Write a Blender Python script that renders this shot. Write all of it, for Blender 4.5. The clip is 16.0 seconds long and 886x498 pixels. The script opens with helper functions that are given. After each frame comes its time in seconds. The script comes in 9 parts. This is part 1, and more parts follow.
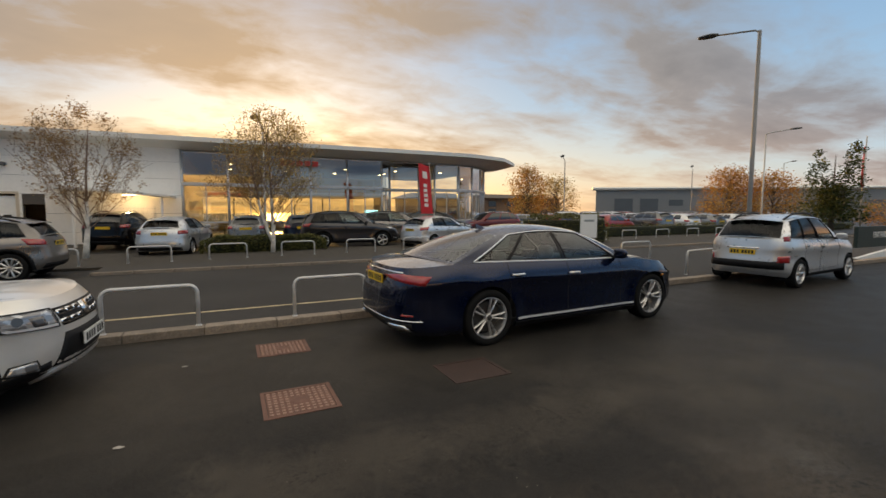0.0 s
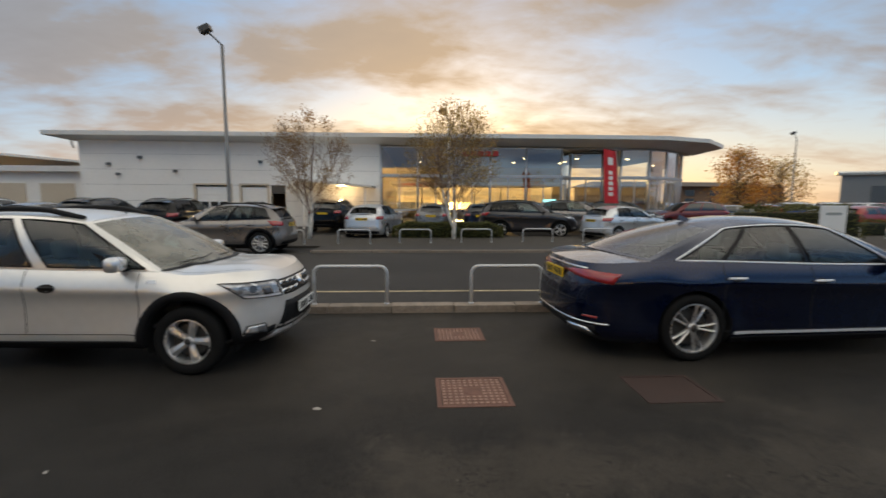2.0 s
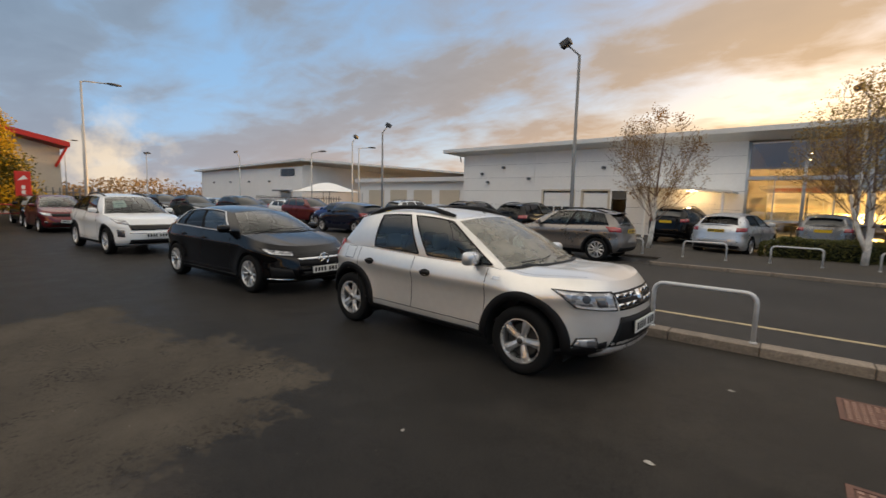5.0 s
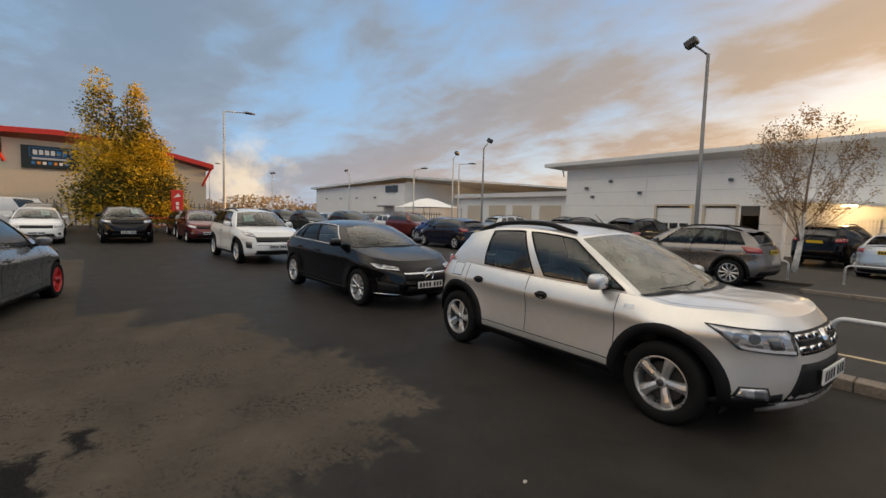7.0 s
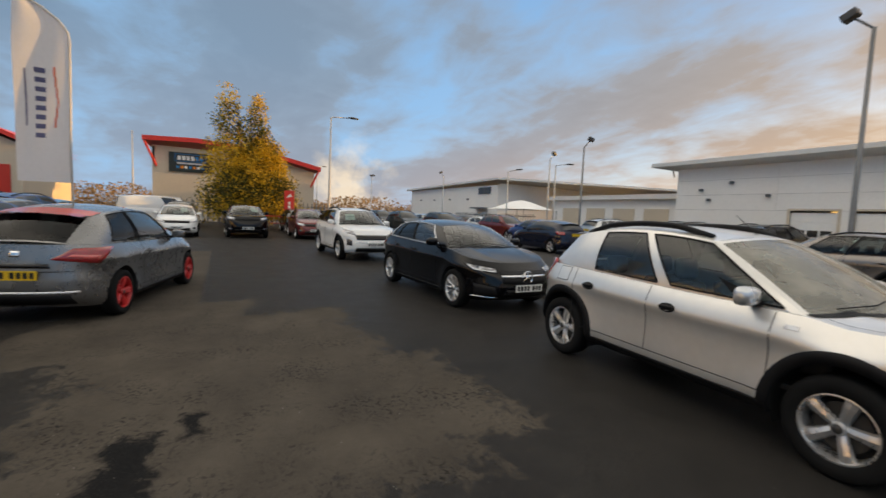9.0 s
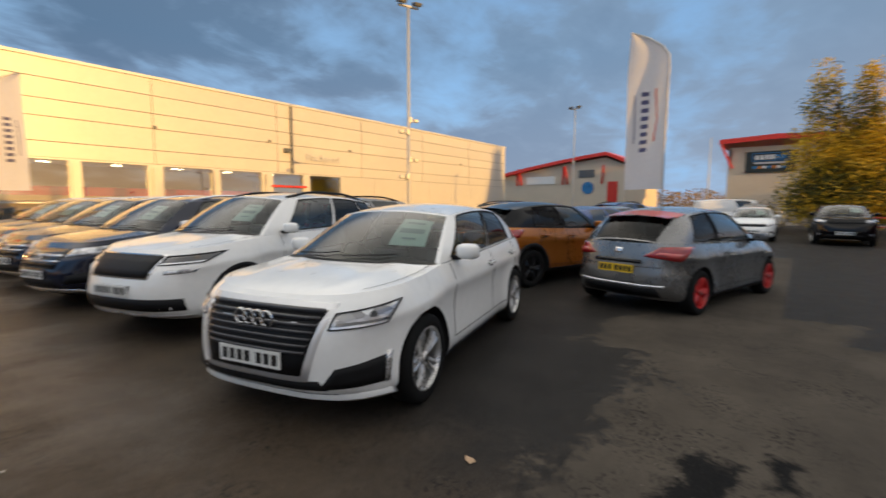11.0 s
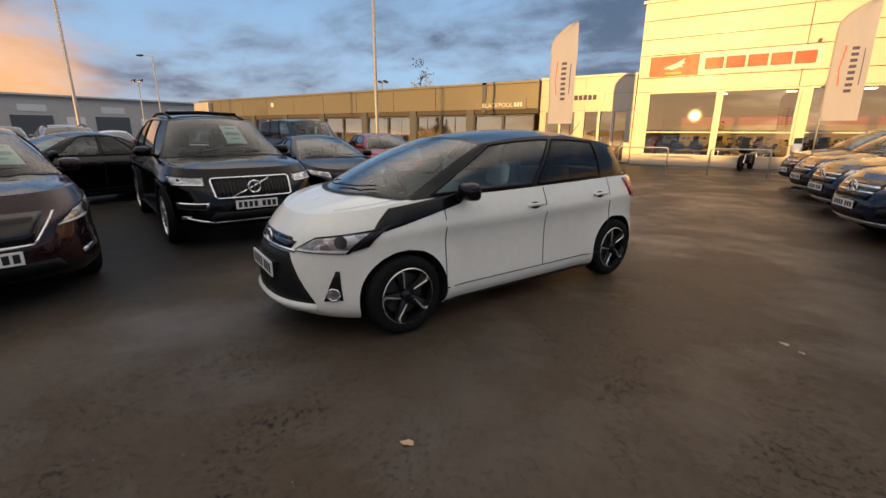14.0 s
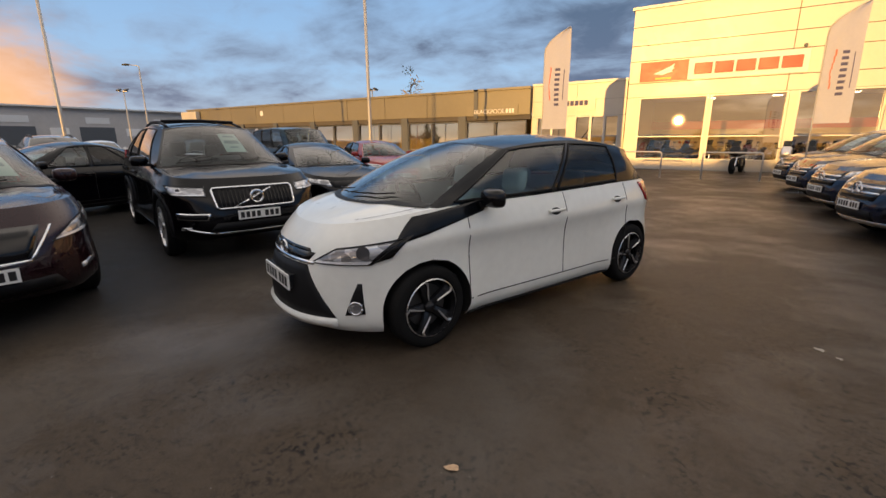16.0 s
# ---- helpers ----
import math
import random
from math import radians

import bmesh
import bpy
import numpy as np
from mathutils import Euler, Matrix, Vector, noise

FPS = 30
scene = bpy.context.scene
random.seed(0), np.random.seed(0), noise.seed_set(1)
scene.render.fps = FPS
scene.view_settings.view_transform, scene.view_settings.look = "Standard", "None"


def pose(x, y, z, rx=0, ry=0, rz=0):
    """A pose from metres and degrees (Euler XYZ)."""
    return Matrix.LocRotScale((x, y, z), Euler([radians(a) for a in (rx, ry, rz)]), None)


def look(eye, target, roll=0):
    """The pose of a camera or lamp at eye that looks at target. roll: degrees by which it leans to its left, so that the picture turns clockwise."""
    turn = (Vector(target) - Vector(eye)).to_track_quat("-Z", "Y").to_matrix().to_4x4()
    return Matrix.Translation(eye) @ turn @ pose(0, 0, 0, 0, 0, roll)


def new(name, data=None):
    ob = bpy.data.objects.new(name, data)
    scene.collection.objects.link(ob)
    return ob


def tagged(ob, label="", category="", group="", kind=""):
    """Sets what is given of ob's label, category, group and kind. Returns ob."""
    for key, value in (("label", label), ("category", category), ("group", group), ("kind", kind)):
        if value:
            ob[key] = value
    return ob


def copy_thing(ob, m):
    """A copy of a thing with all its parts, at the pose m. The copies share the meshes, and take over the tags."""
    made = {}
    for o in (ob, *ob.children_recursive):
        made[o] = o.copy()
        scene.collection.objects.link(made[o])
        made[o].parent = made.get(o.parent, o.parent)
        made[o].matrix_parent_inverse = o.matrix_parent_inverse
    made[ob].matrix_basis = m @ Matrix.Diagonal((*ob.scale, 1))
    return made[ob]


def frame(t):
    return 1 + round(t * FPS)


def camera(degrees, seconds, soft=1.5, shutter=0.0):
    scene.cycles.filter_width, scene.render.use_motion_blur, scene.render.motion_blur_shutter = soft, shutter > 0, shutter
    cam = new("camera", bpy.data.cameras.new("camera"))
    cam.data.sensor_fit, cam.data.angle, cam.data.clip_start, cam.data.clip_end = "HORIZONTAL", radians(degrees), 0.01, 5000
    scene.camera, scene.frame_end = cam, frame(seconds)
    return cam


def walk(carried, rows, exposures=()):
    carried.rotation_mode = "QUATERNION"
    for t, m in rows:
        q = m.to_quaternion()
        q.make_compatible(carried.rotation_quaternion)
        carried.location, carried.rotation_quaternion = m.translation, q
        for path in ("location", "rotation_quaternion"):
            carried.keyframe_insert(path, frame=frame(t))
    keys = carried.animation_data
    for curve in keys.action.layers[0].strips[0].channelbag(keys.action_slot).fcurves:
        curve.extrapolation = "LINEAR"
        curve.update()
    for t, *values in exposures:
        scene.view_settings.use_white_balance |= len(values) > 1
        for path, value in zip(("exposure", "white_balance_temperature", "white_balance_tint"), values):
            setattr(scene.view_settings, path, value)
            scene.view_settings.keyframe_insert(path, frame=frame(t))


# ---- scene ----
cam = camera(90.7, 16.0, 1.5, 0.3)
PATH = [
    (0, (0.0, 0.0, 1.657), (0.869, 1.793, 1.486), -0.0),
    (0.5, (0.052, 0.011, 1.661), (0.792, 1.86, 1.483), 0.9),
    (1, (0.103, 0.092, 1.652), (0.758, 1.973, 1.475), 1.5),
    (1.5, (0.117, 0.19, 1.646), (0.594, 2.122, 1.449), 1.6),
    (2, (0.03, 0.32, 1.633), (0.14, 2.305, 1.413), 0.3),
    (2.5, (-0.078, 0.419, 1.639), (-0.424, 2.378, 1.428), -1.5),
    (3, (-0.113, 0.498, 1.627), (-0.801, 2.366, 1.427), -1.7),
    (3.5, (-0.091, 0.611, 1.627), (-0.985, 2.391, 1.446), -0.4),
    (4, (-0.063, 0.718, 1.62), (-1.095, 2.422, 1.441), 1.1),
    (4.5, (-0.08, 0.762, 1.615), (-1.204, 2.405, 1.42), 1.8),
    (5, (-0.176, 0.784, 1.605), (-1.422, 2.334, 1.391), 1.4),
    (5.2, (-0.236, 0.773, 1.607), (-1.538, 2.274, 1.383), 1.2),
    (7.3, (-0.601, 0.964, 1.593), (-2.184, 2.178, 1.453), 1.6),
    (7.5, (-0.625, 1.003, 1.599), (-2.226, 2.195, 1.469), 1.6),
    (8, (-0.659, 1.038, 1.592), (-2.294, 2.185, 1.487), 2.2),
    (8.2, (-0.684, 1.045, 1.589), (-2.324, 2.184, 1.48), 2.4),
    (10.3, (-1.293, 0.834, 1.464), (-3.241, 0.432, 1.253), 0.4),
    (10.5, (-1.325, 0.83, 1.472), (-3.192, 0.144, 1.265), 0.2),
    (11, (-1.337, 0.78, 1.475), (-2.877, -0.481, 1.277), 0.2),
    (11.5, (-1.182, 0.784, 1.515), (-2.183, -0.934, 1.3), 0.4),
    (12, (-1.025, 0.8, 1.49), (-1.297, -1.165, 1.234), -0.8),
    (12.5, (-0.942, 0.873, 1.457), (-0.501, -1.051, 1.135), -1.4),
    (13, (-0.868, 1.004, 1.466), (-0.021, -0.766, 1.081), -0.7),
    (13.5, (-0.884, 1.079, 1.481), (0.148, -0.571, 1.019), 0.2),
    (14, (-0.989, 1.118, 1.47), (0.074, -0.496, 0.954), 0.3),
    (14.5, (-1.023, 1.143, 1.453), (0.053, -0.45, 0.902), 0.1),
    (15, (-0.974, 1.144, 1.454), (0.128, -0.434, 0.913), 0.1),
    (15.5, (-0.825, 1.133, 1.455), (0.256, -0.472, 0.95), -0.3),
    (16, (-0.714, 1.143, 1.457), (0.314, -0.501, 0.97), -0.3),
]
walk(cam, [(t, look(eye, target, roll)) for t, eye, target, roll in PATH], [(0, 0.48, 7850, 11), (2, 0.50, 7200, 10), (3.5, 0.54, 7350, 12), (5.2, 0.59, 7600, 13), (8.2, 0.61, 7800, 13), (10.5, 0.66, 6750, 8), (11.2, 0.54, 7100, 13), (12.3, 0.20, 6100, 8), (13, 0.18, 6700, 10), (14, 0.41, 7350, 17), (16, 0.47, 7350, 18)])

# ---- world, sun ----
SUN_DIR = Vector((0.08, 0.985, math.tan(radians(6.0)))).normalized()   # towards the sun
world = bpy.data.worlds.new("sky")
scene.world = world
world.use_nodes = True


def sky_nodes(tree):
    N, L = tree.nodes, tree.links
    N.clear()

    def nd(kind, **kw):
        n = N.new(kind)
        for k, v in kw.items():
            if k == "blend":
                n.blend_type = v
            elif k == "op":
                n.operation = v
            else:
                n.inputs[k].default_value = v
        return n

    def math_(op, a, b=None, clamp=False):
        n = N.new("ShaderNodeMath")
        n.operation, n.use_clamp = op, clamp
        for i, v in enumerate((a, b)):
            if v is None:
                continue
            if isinstance(v, (int, float)):
                n.inputs[i].default_value = v
            else:
                L.new(v, n.inputs[i])
        return n.outputs[0]

    def ramp(fac, stops):
        n = N.new("ShaderNodeValToRGB")
        el = n.color_ramp.elements
        while len(el) < len(stops):
            el.new(0.5)
        for e, (p, c) in zip(el, stops):
            e.position, e.color = p, (*c, 1)
        L.new(fac, n.inputs[0])
        return n.outputs[0]

    def mix(fac, a, b):
        n = N.new("ShaderNodeMix")
        n.data_type = "RGBA"
        for i, v in ((0, fac), (6, a), (7, b)):
            if isinstance(v, (int, float)):
                n.inputs[i].default_value = v
            elif isinstance(v, tuple):
                n.inputs[i].default_value = (*v, 1)
            else:
                L.new(v, n.inputs[i])
        return n.outputs[2]

    co = N.new("ShaderNodeTexCoord")
    sep = N.new("ShaderNodeSeparateXYZ")
    L.new(co.outputs["Generated"], sep.inputs[0])
    x, y, z = sep.outputs
    sky = N.new("ShaderNodeTexSky")
    sky.sky_type, sky.sun_disc = "NISHITA", False
    sky.sun_elevation, sky.sun_rotation = radians(6.0), math.atan2(SUN_DIR.x, SUN_DIR.y)
    sky.air_density, sky.dust_density, sky.ozone_density = 1.0, 1.5, 2.0
    # facing: 1 towards the sun's side of the sky, 0 away from it
    hor = math_("SQRT", math_("ADD", math_("MULTIPLY", x, x), math_("MULTIPLY", y, y)))
    cosa = math_("DIVIDE", math_("ADD", math_("MULTIPLY", x, SUN_DIR.x), math_("MULTIPLY", y, SUN_DIR.y)), math_("MAXIMUM", hor, 0.05))
    facing = math_("ADD", math_("MULTIPLY", cosa, 0.5), 0.5, True)
    up = math_("MAXIMUM", z, 0.0)
    # clouds lie on a flat layer: the way is divided by its height
    den = math_("ADD", up, math_("SUBTRACT", 0.28, math_("MULTIPLY", facing, 0.12)))
    comb = N.new("ShaderNodeCombineXYZ")
    L.new(math_("DIVIDE", x, den), comb.inputs[0])
    L.new(math_("DIVIDE", y, den), comb.inputs[1])
    comb.inputs[2].default_value = 3.7

    def cloud(scale, detail, rough, off):
        n = N.new("ShaderNodeTexNoise")
        n.inputs["Scale"].default_value, n.inputs["Detail"].default_value, n.inputs["Roughness"].default_value = scale, detail, rough
        n.inputs["Distortion"].default_value = 0.3
        m = N.new("ShaderNodeMapping")
        m.inputs["Location"].default_value = off
        m.inputs["Scale"].default_value = (0.8, 1.0, 1.0)
        L.new(comb.outputs[0], m.inputs[0])
        L.new(m.outputs[0], n.inputs["Vector"])
        return n.outputs[0]

    big = cloud(0.95, 4, 0.55, CLOUD_OFF)
    fine = cloud(3.4, 8, 0.60, (3.1, 8.2, 0))
    dens = math_("ADD", math_("MULTIPLY", big, 0.66), math_("MULTIPLY", fine, 0.34))
    # more cover towards the sun, more gaps away from it
    west = math_("POWER", math_("MAXIMUM", math_("MULTIPLY", x, -1.0), 0.0), 1.5)
    lim = math_("SUBTRACT", math_("SUBTRACT", 0.434, math_("MULTIPLY", facing, 0.029)), math_("MULTIPLY", west, 0.065))
    # a wide gap in the cloud low on one side
    gap = math_("POWER", math_("MAXIMUM", math_("ADD", math_("ADD", math_("MULTIPLY", x, 0.67), math_("MULTIPLY", y, 0.72)), math_("MULTIPLY", z, 0.2)), 0.0), 14.0)
    lim = math_("ADD", lim, math_("MULTIPLY", gap, 0.055))
    cover = math_("MULTIPLY", math_("SUBTRACT", dens, lim), 7.0, True)
    thick = math_("MULTIPLY", math_("SUBTRACT", dens, math_("ADD", lim, 0.025)), math_("SUBTRACT", 7.0, math_("MULTIPLY", facing, 2.5)), True)
    # clear sky: pale at the horizon, blue above; paler and warmer towards the sun
    clear_away = ramp(up, [(0.0, (0.32, 0.44, 0.60)), (0.12, (0.26, 0.50, 0.82)), (0.45, (0.14, 0.35, 0.68)), (1.0, (0.03, 0.10, 0.30))])
    clear_sun = ramp(up, [(0.0, (1.0, 0.62, 0.26)), (0.08, (0.76, 0.66, 0.50)), (0.22, (0.34, 0.48, 0.68)), (0.6, (0.10, 0.22, 0.50)), (1.0, (0.05, 0.14, 0.36))])
    f2 = math_("POWER", facing, 3.3)
    clear = mix(f2, clear_away, clear_sun)
    clear = mix(0.25, clear, nishita_scaled(N, L, sky))
    clear = mix(math_("MULTIPLY", west, 0.55), clear, (0.13, 0.31, 0.60))
    # cloud: lit orange from below towards the sun, blue grey away from it
    lit_sun = ramp(up, [(0.0, (0.82, 0.50, 0.22)), (0.15, (0.45, 0.325, 0.215)), (0.35, (0.315, 0.275, 0.245)), (1.0, (0.34, 0.33, 0.36))])
    dark_sun = ramp(up, [(0.0, (0.62, 0.38, 0.17)), (0.2, (0.30, 0.262, 0.235)), (0.6, (0.22, 0.215, 0.225)), (1.0, (0.18, 0.20, 0.25))])
    lit_away = ramp(up, [(0.0, (0.29, 0.35, 0.45)), (0.3, (0.17, 0.285, 0.45)), (1.0, (0.16, 0.21, 0.29))])
    dark_away = ramp(up, [(0.0, (0.11, 0.155, 0.25)), (0.3, (0.065, 0.125, 0.215)), (1.0, (0.07, 0.10, 0.16))])
    lit, dark = mix(f2, lit_away, lit_sun), mix(f2, dark_away, dark_sun)
    lit = mix(math_("MULTIPLY", west, 0.5), lit, (0.155, 0.255, 0.39))
    # thinner cloud to the side, where the low light goes through it
    cl = mix(math_("MULTIPLY", thick, math_("SUBTRACT", 1.0, math_("MULTIPLY", west, 0.6))), lit, dark)
    col = mix(cover, clear, cl)
    # bright sky added above the view to lift shaded sides: bluish sunward, strongest opposite
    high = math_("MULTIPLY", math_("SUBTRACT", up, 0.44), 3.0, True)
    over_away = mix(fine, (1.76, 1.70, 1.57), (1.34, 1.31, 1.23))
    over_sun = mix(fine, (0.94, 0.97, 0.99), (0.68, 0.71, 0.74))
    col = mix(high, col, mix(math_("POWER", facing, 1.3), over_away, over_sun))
    # dimmed to grey at the unseen zenith so windscreens reflect less
    zenith = math_("MULTIPLY", math_("SUBTRACT", up, 0.62), 3.2, True)
    col = mix(zenith, col, mix(fine, (0.58, 0.60, 0.60), (0.41, 0.43, 0.44)))
    # glow round the low sun
    dot = math_("ADD", math_("ADD", math_("MULTIPLY", x, SUN_DIR.x), math_("MULTIPLY", y, SUN_DIR.y)), math_("MULTIPLY", z, SUN_DIR.z))
    glow = math_("POWER", math_("MAXIMUM", dot, 0.0), 14.0)
    col = mix(math_("MULTIPLY", glow, 0.2), col, (1.15, 0.72, 0.30))
    core = math_("POWER", math_("MAXIMUM", dot, 0.0), 60000.0)
    col = mix(math_("MULTIPLY", core, 1.0, True), col, (60.0, 33.0, 12.0))
    # a low cloud lit orange far to the side, and a pale steam bank over the roofs
    pn = N.new("ShaderNodeTexNoise")
    pn.inputs["Scale"].default_value, pn.inputs["Detail"].default_value, pn.inputs["Roughness"].default_value = 13.0, 6, 0.6
    L.new(co.outputs["Generated"], pn.inputs["Vector"])
    for d0, k, c, amt, th in (((0.972, -0.225, 0.06), 90.0, (0.85, 0.46, 0.20), 0.85, 0.42), ((-0.965, 0.25, 0.045), 150.0, (0.66, 0.58, 0.46), 1.0, 0.60)):
        dd = math_("ADD", math_("ADD", math_("MULTIPLY", x, d0[0]), math_("MULTIPLY", y, d0[1])), math_("MULTIPLY", z, d0[2]))
        lobe = math_("POWER", math_("MAXIMUM", dd, 0.0), k)
        puff = math_("MULTIPLY", math_("SUBTRACT", math_("ADD", math_("MULTIPLY", pn.outputs[0] if k > 100 else fine, 0.8 if k > 100 else 0.6), math_("MULTIPLY", lobe, 0.45)), th), 5.0, True)
        col = mix(math_("MULTIPLY", puff, math_("MULTIPLY", lobe, amt, True)), col, c)
    # below the horizon: dull ground
    below = math_("MULTIPLY", math_("ADD", z, 0.02), 60.0, True)
    col = mix(below, (0.06, 0.055, 0.05), col)
    bg = N.new("ShaderNodeBackground")
    bg.inputs[1].default_value = 1.0
    L.new(col, bg.inputs[0])
    out = N.new("ShaderNodeOutputWorld")
    L.new(bg.outputs[0], out.inputs[0])


def nishita_scaled(N, L, sky):
    n = N.new("ShaderNodeMix")
    n.data_type, n.blend_type = "RGBA", "MULTIPLY"
    n.inputs[0].default_value = 1.0
    n.inputs[7].default_value = (0.12, 0.12, 0.12, 1)
    L.new(sky.outputs[0], n.inputs[6])
    return n.outputs[2]


CLOUD_OFF = (0.4, 1.3, 0.0)
sky_nodes(world.node_tree)
sun = new("sun", bpy.data.lights.new("sun", "SUN"))
sun.data.energy, sun.data.angle, sun.data.color = 3.2, radians(0.6), (1.0, 0.59, 0.18)
sun.matrix_world = look(SUN_DIR * 60, (0, 0, 0))


# ---- materials ----
def mat(name, base=(0.5, 0.5, 0.5), rough=0.5, metal=0.0, coat=0.0, spec=0.5, scale=0.0, amount=0.15, bump=0.0, bump_scale=60.0, emit=None, power=0.0, per_object=0.0):
    m = bpy.data.materials.new(name)
    m.use_nodes = True
    N, L = m.node_tree.nodes, m.node_tree.links
    b = N["Principled BSDF"]
    b.inputs["Base Color"].default_value = (*base, 1)
    b.inputs["Roughness"].default_value = rough
    b.inputs["Metallic"].default_value = metal
    b.inputs["Coat Weight"].default_value = coat
    b.inputs["Coat Roughness"].default_value = 0.02
    b.inputs["Specular IOR Level"].default_value = spec
    if scale:
        co = N.new("ShaderNodeTexCoord")
        n1, n2 = N.new("ShaderNodeTexNoise"), N.new("ShaderNodeTexNoise")
        n1.inputs["Scale"].default_value, n1.inputs["Detail"].default_value = scale, 4
        n2.inputs["Scale"].default_value, n2.inputs["Detail"].default_value = scale * 11, 6
        L.new(co.outputs["Object"], n1.inputs["Vector"])
        L.new(co.outputs["Object"], n2.inputs["Vector"])
        add = N.new("ShaderNodeMath")
        add.operation = "ADD"
        L.new(n1.outputs[0], add.inputs[0])
        L.new(n2.outputs[0], add.inputs[1])
        mr = N.new("ShaderNodeMapRange")
        mr.inputs[1].default_value, mr.inputs[2].default_value = 0.6, 1.4
        mr.inputs[3].default_value, mr.inputs[4].default_value = 1 - amount, 1 + amount
        L.new(add.outputs[0], mr.inputs[0])
        hs = N.new("ShaderNodeHueSaturation")
        hs.inputs["Color"].default_value = (*base, 1)
        last = mr.outputs[0]
        if per_object:
            oi = N.new("ShaderNodeObjectInfo")
            r2 = N.new("ShaderNodeMapRange")
            r2.inputs[3].default_value, r2.inputs[4].default_value = 1 - per_object, 1 + per_object
            L.new(oi.outputs["Random"], r2.inputs[0])
            mu = N.new("ShaderNodeMath")
            mu.operation = "MULTIPLY"
            L.new(last, mu.inputs[0])
            L.new(r2.outputs[0], mu.inputs[1])
            last = mu.outputs[0]
        L.new(last, hs.inputs["Value"])
        L.new(hs.outputs[0], b.inputs["Base Color"])
        rr = N.new("ShaderNodeMapRange")
        rr.inputs[1].default_value, rr.inputs[2].default_value = 0.6, 1.4
        rr.inputs[3].default_value, rr.inputs[4].default_value = max(rough - 0.08, 0.02), min(rough + 0.08, 1)
        L.new(add.outputs[0], rr.inputs[0])
        L.new(rr.outputs[0], b.inputs["Roughness"])
    if bump:
        co = N.new("ShaderNodeTexCoord")
        n3, bp = N.new("ShaderNodeTexNoise"), N.new("ShaderNodeBump")
        n3.inputs["Scale"].default_value, n3.inputs["Detail"].default_value = bump_scale, 5
        bp.inputs["Strength"].default_value, bp.inputs["Distance"].default_value = bump, 0.01
        L.new(co.outputs["Object"], n3.inputs["Vector"])
        L.new(n3.outputs[0], bp.inputs["Height"])
        L.new(bp.outputs[0], b.inputs["Normal"])
    if emit:
        b.inputs["Emission Color"].default_value = (*emit, 1)
        b.inputs["Emission Strength"].default_value = power
    return m


def glass_mat(name, tint, rough=0.02, gloss=1.0, skin=1.3):
    """Thin tinted pane: clear tint under a sharp reflecting skin."""
    m = bpy.data.materials.new(name)
    m.use_nodes = True
    N, L = m.node_tree.nodes, m.node_tree.links
    N.clear()
    tr, gl, mx, fr, out = (N.new("ShaderNode" + k) for k in ("BsdfTransparent", "BsdfGlossy", "MixShader", "Fresnel", "OutputMaterial"))
    tr.inputs[0].default_value = (*tint, 1)
    gl.inputs["Roughness"].default_value = rough
    gl.inputs[0].default_value = (gloss, gloss, gloss, 1)
    fr.inputs[0].default_value = 1.5
    mu = N.new("ShaderNodeMath")
    mu.operation, mu.use_clamp = "MULTIPLY", True
    mu.inputs[1].default_value = skin
    L.new(fr.outputs[0], mu.inputs[0])
    L.new(mu.outputs[0], mx.inputs[0])
    L.new(tr.outputs[0], mx.inputs[1])
    L.new(gl.outputs[0], mx.inputs[2])
    L.new(mx.outputs[0], out.inputs[0])
    return m


PAINTS = {}


def paint(name, rgb, metal=0.0, rough=0.32, coat=0.9):
    if name not in PAINTS:
        PAINTS[name] = mat("paint_" + name, rgb, rough, metal, coat=coat, spec=0.08, scale=1.2, amount=0.05)
        PAINTS[name].node_tree.nodes["Principled BSDF"].inputs["Coat IOR"].default_value = 1.5
    return PAINTS[name]


M_GLASS = glass_mat("car_glass", (0.62, 0.76, 0.75), skin=1.35)
M_PRIV = glass_mat("dark_car_glass", (0.16, 0.18, 0.19), skin=0.65)
M_FARGLASS = mat("far_car_glass", (0.015, 0.018, 0.02), 0.06, spec=0.8)
M_SHOPGLASS = glass_mat("shop_glass", (0.90, 0.91, 0.86), rough=0.007, skin=3.2)
# shop glass again, reflection raised well past plain glass to show the sunset
M_SUNSETGLASS = glass_mat("sunset_shop_glass", (0.70, 0.70, 0.64), rough=0.004, skin=9.0)
M_CHROME = mat("chrome", (0.75, 0.76, 0.78), 0.12, 1.0)
M_BRIGHT = mat("bright_trim", (0.82, 0.83, 0.85), 0.25, 0.35)
M_ALLOY = mat("alloy", (0.62, 0.61, 0.60), 0.30, 0.75, scale=6, amount=0.08)
M_DARKALLOY = mat("black_alloy", (0.015, 0.015, 0.017), 0.25, 0.3)
M_REDALLOY = mat("red_alloy", (0.55, 0.03, 0.03), 0.3)
M_TYRE = mat("tyre", (0.011, 0.011, 0.011), 0.8, spec=0.12, scale=8, amount=0.3)
M_PLASTIC = mat("black_plastic", (0.010, 0.010, 0.011), 0.5, spec=0.15, scale=12, amount=0.2)
M_GLOSSBLACK = mat("gloss_black", (0.005, 0.005, 0.006), 0.08, spec=0.25, coat=0.2)
# near-black for open joints, and for shade painted behind wheels and handles
M_GAPSHADE = mat("gap_and_shade_black", (0.01, 0.01, 0.01), 0.8)
M_CABIN = mat("cabin_trim", (0.03, 0.03, 0.032), 0.8, scale=5, amount=0.2)
M_SEAT = mat("grey_seat_cloth", (0.12, 0.12, 0.125), 0.9, scale=6, amount=0.2)
M_PALESEAT = mat("pale_seat_cloth", (0.75, 0.74, 0.70), 0.85, scale=6, amount=0.1)


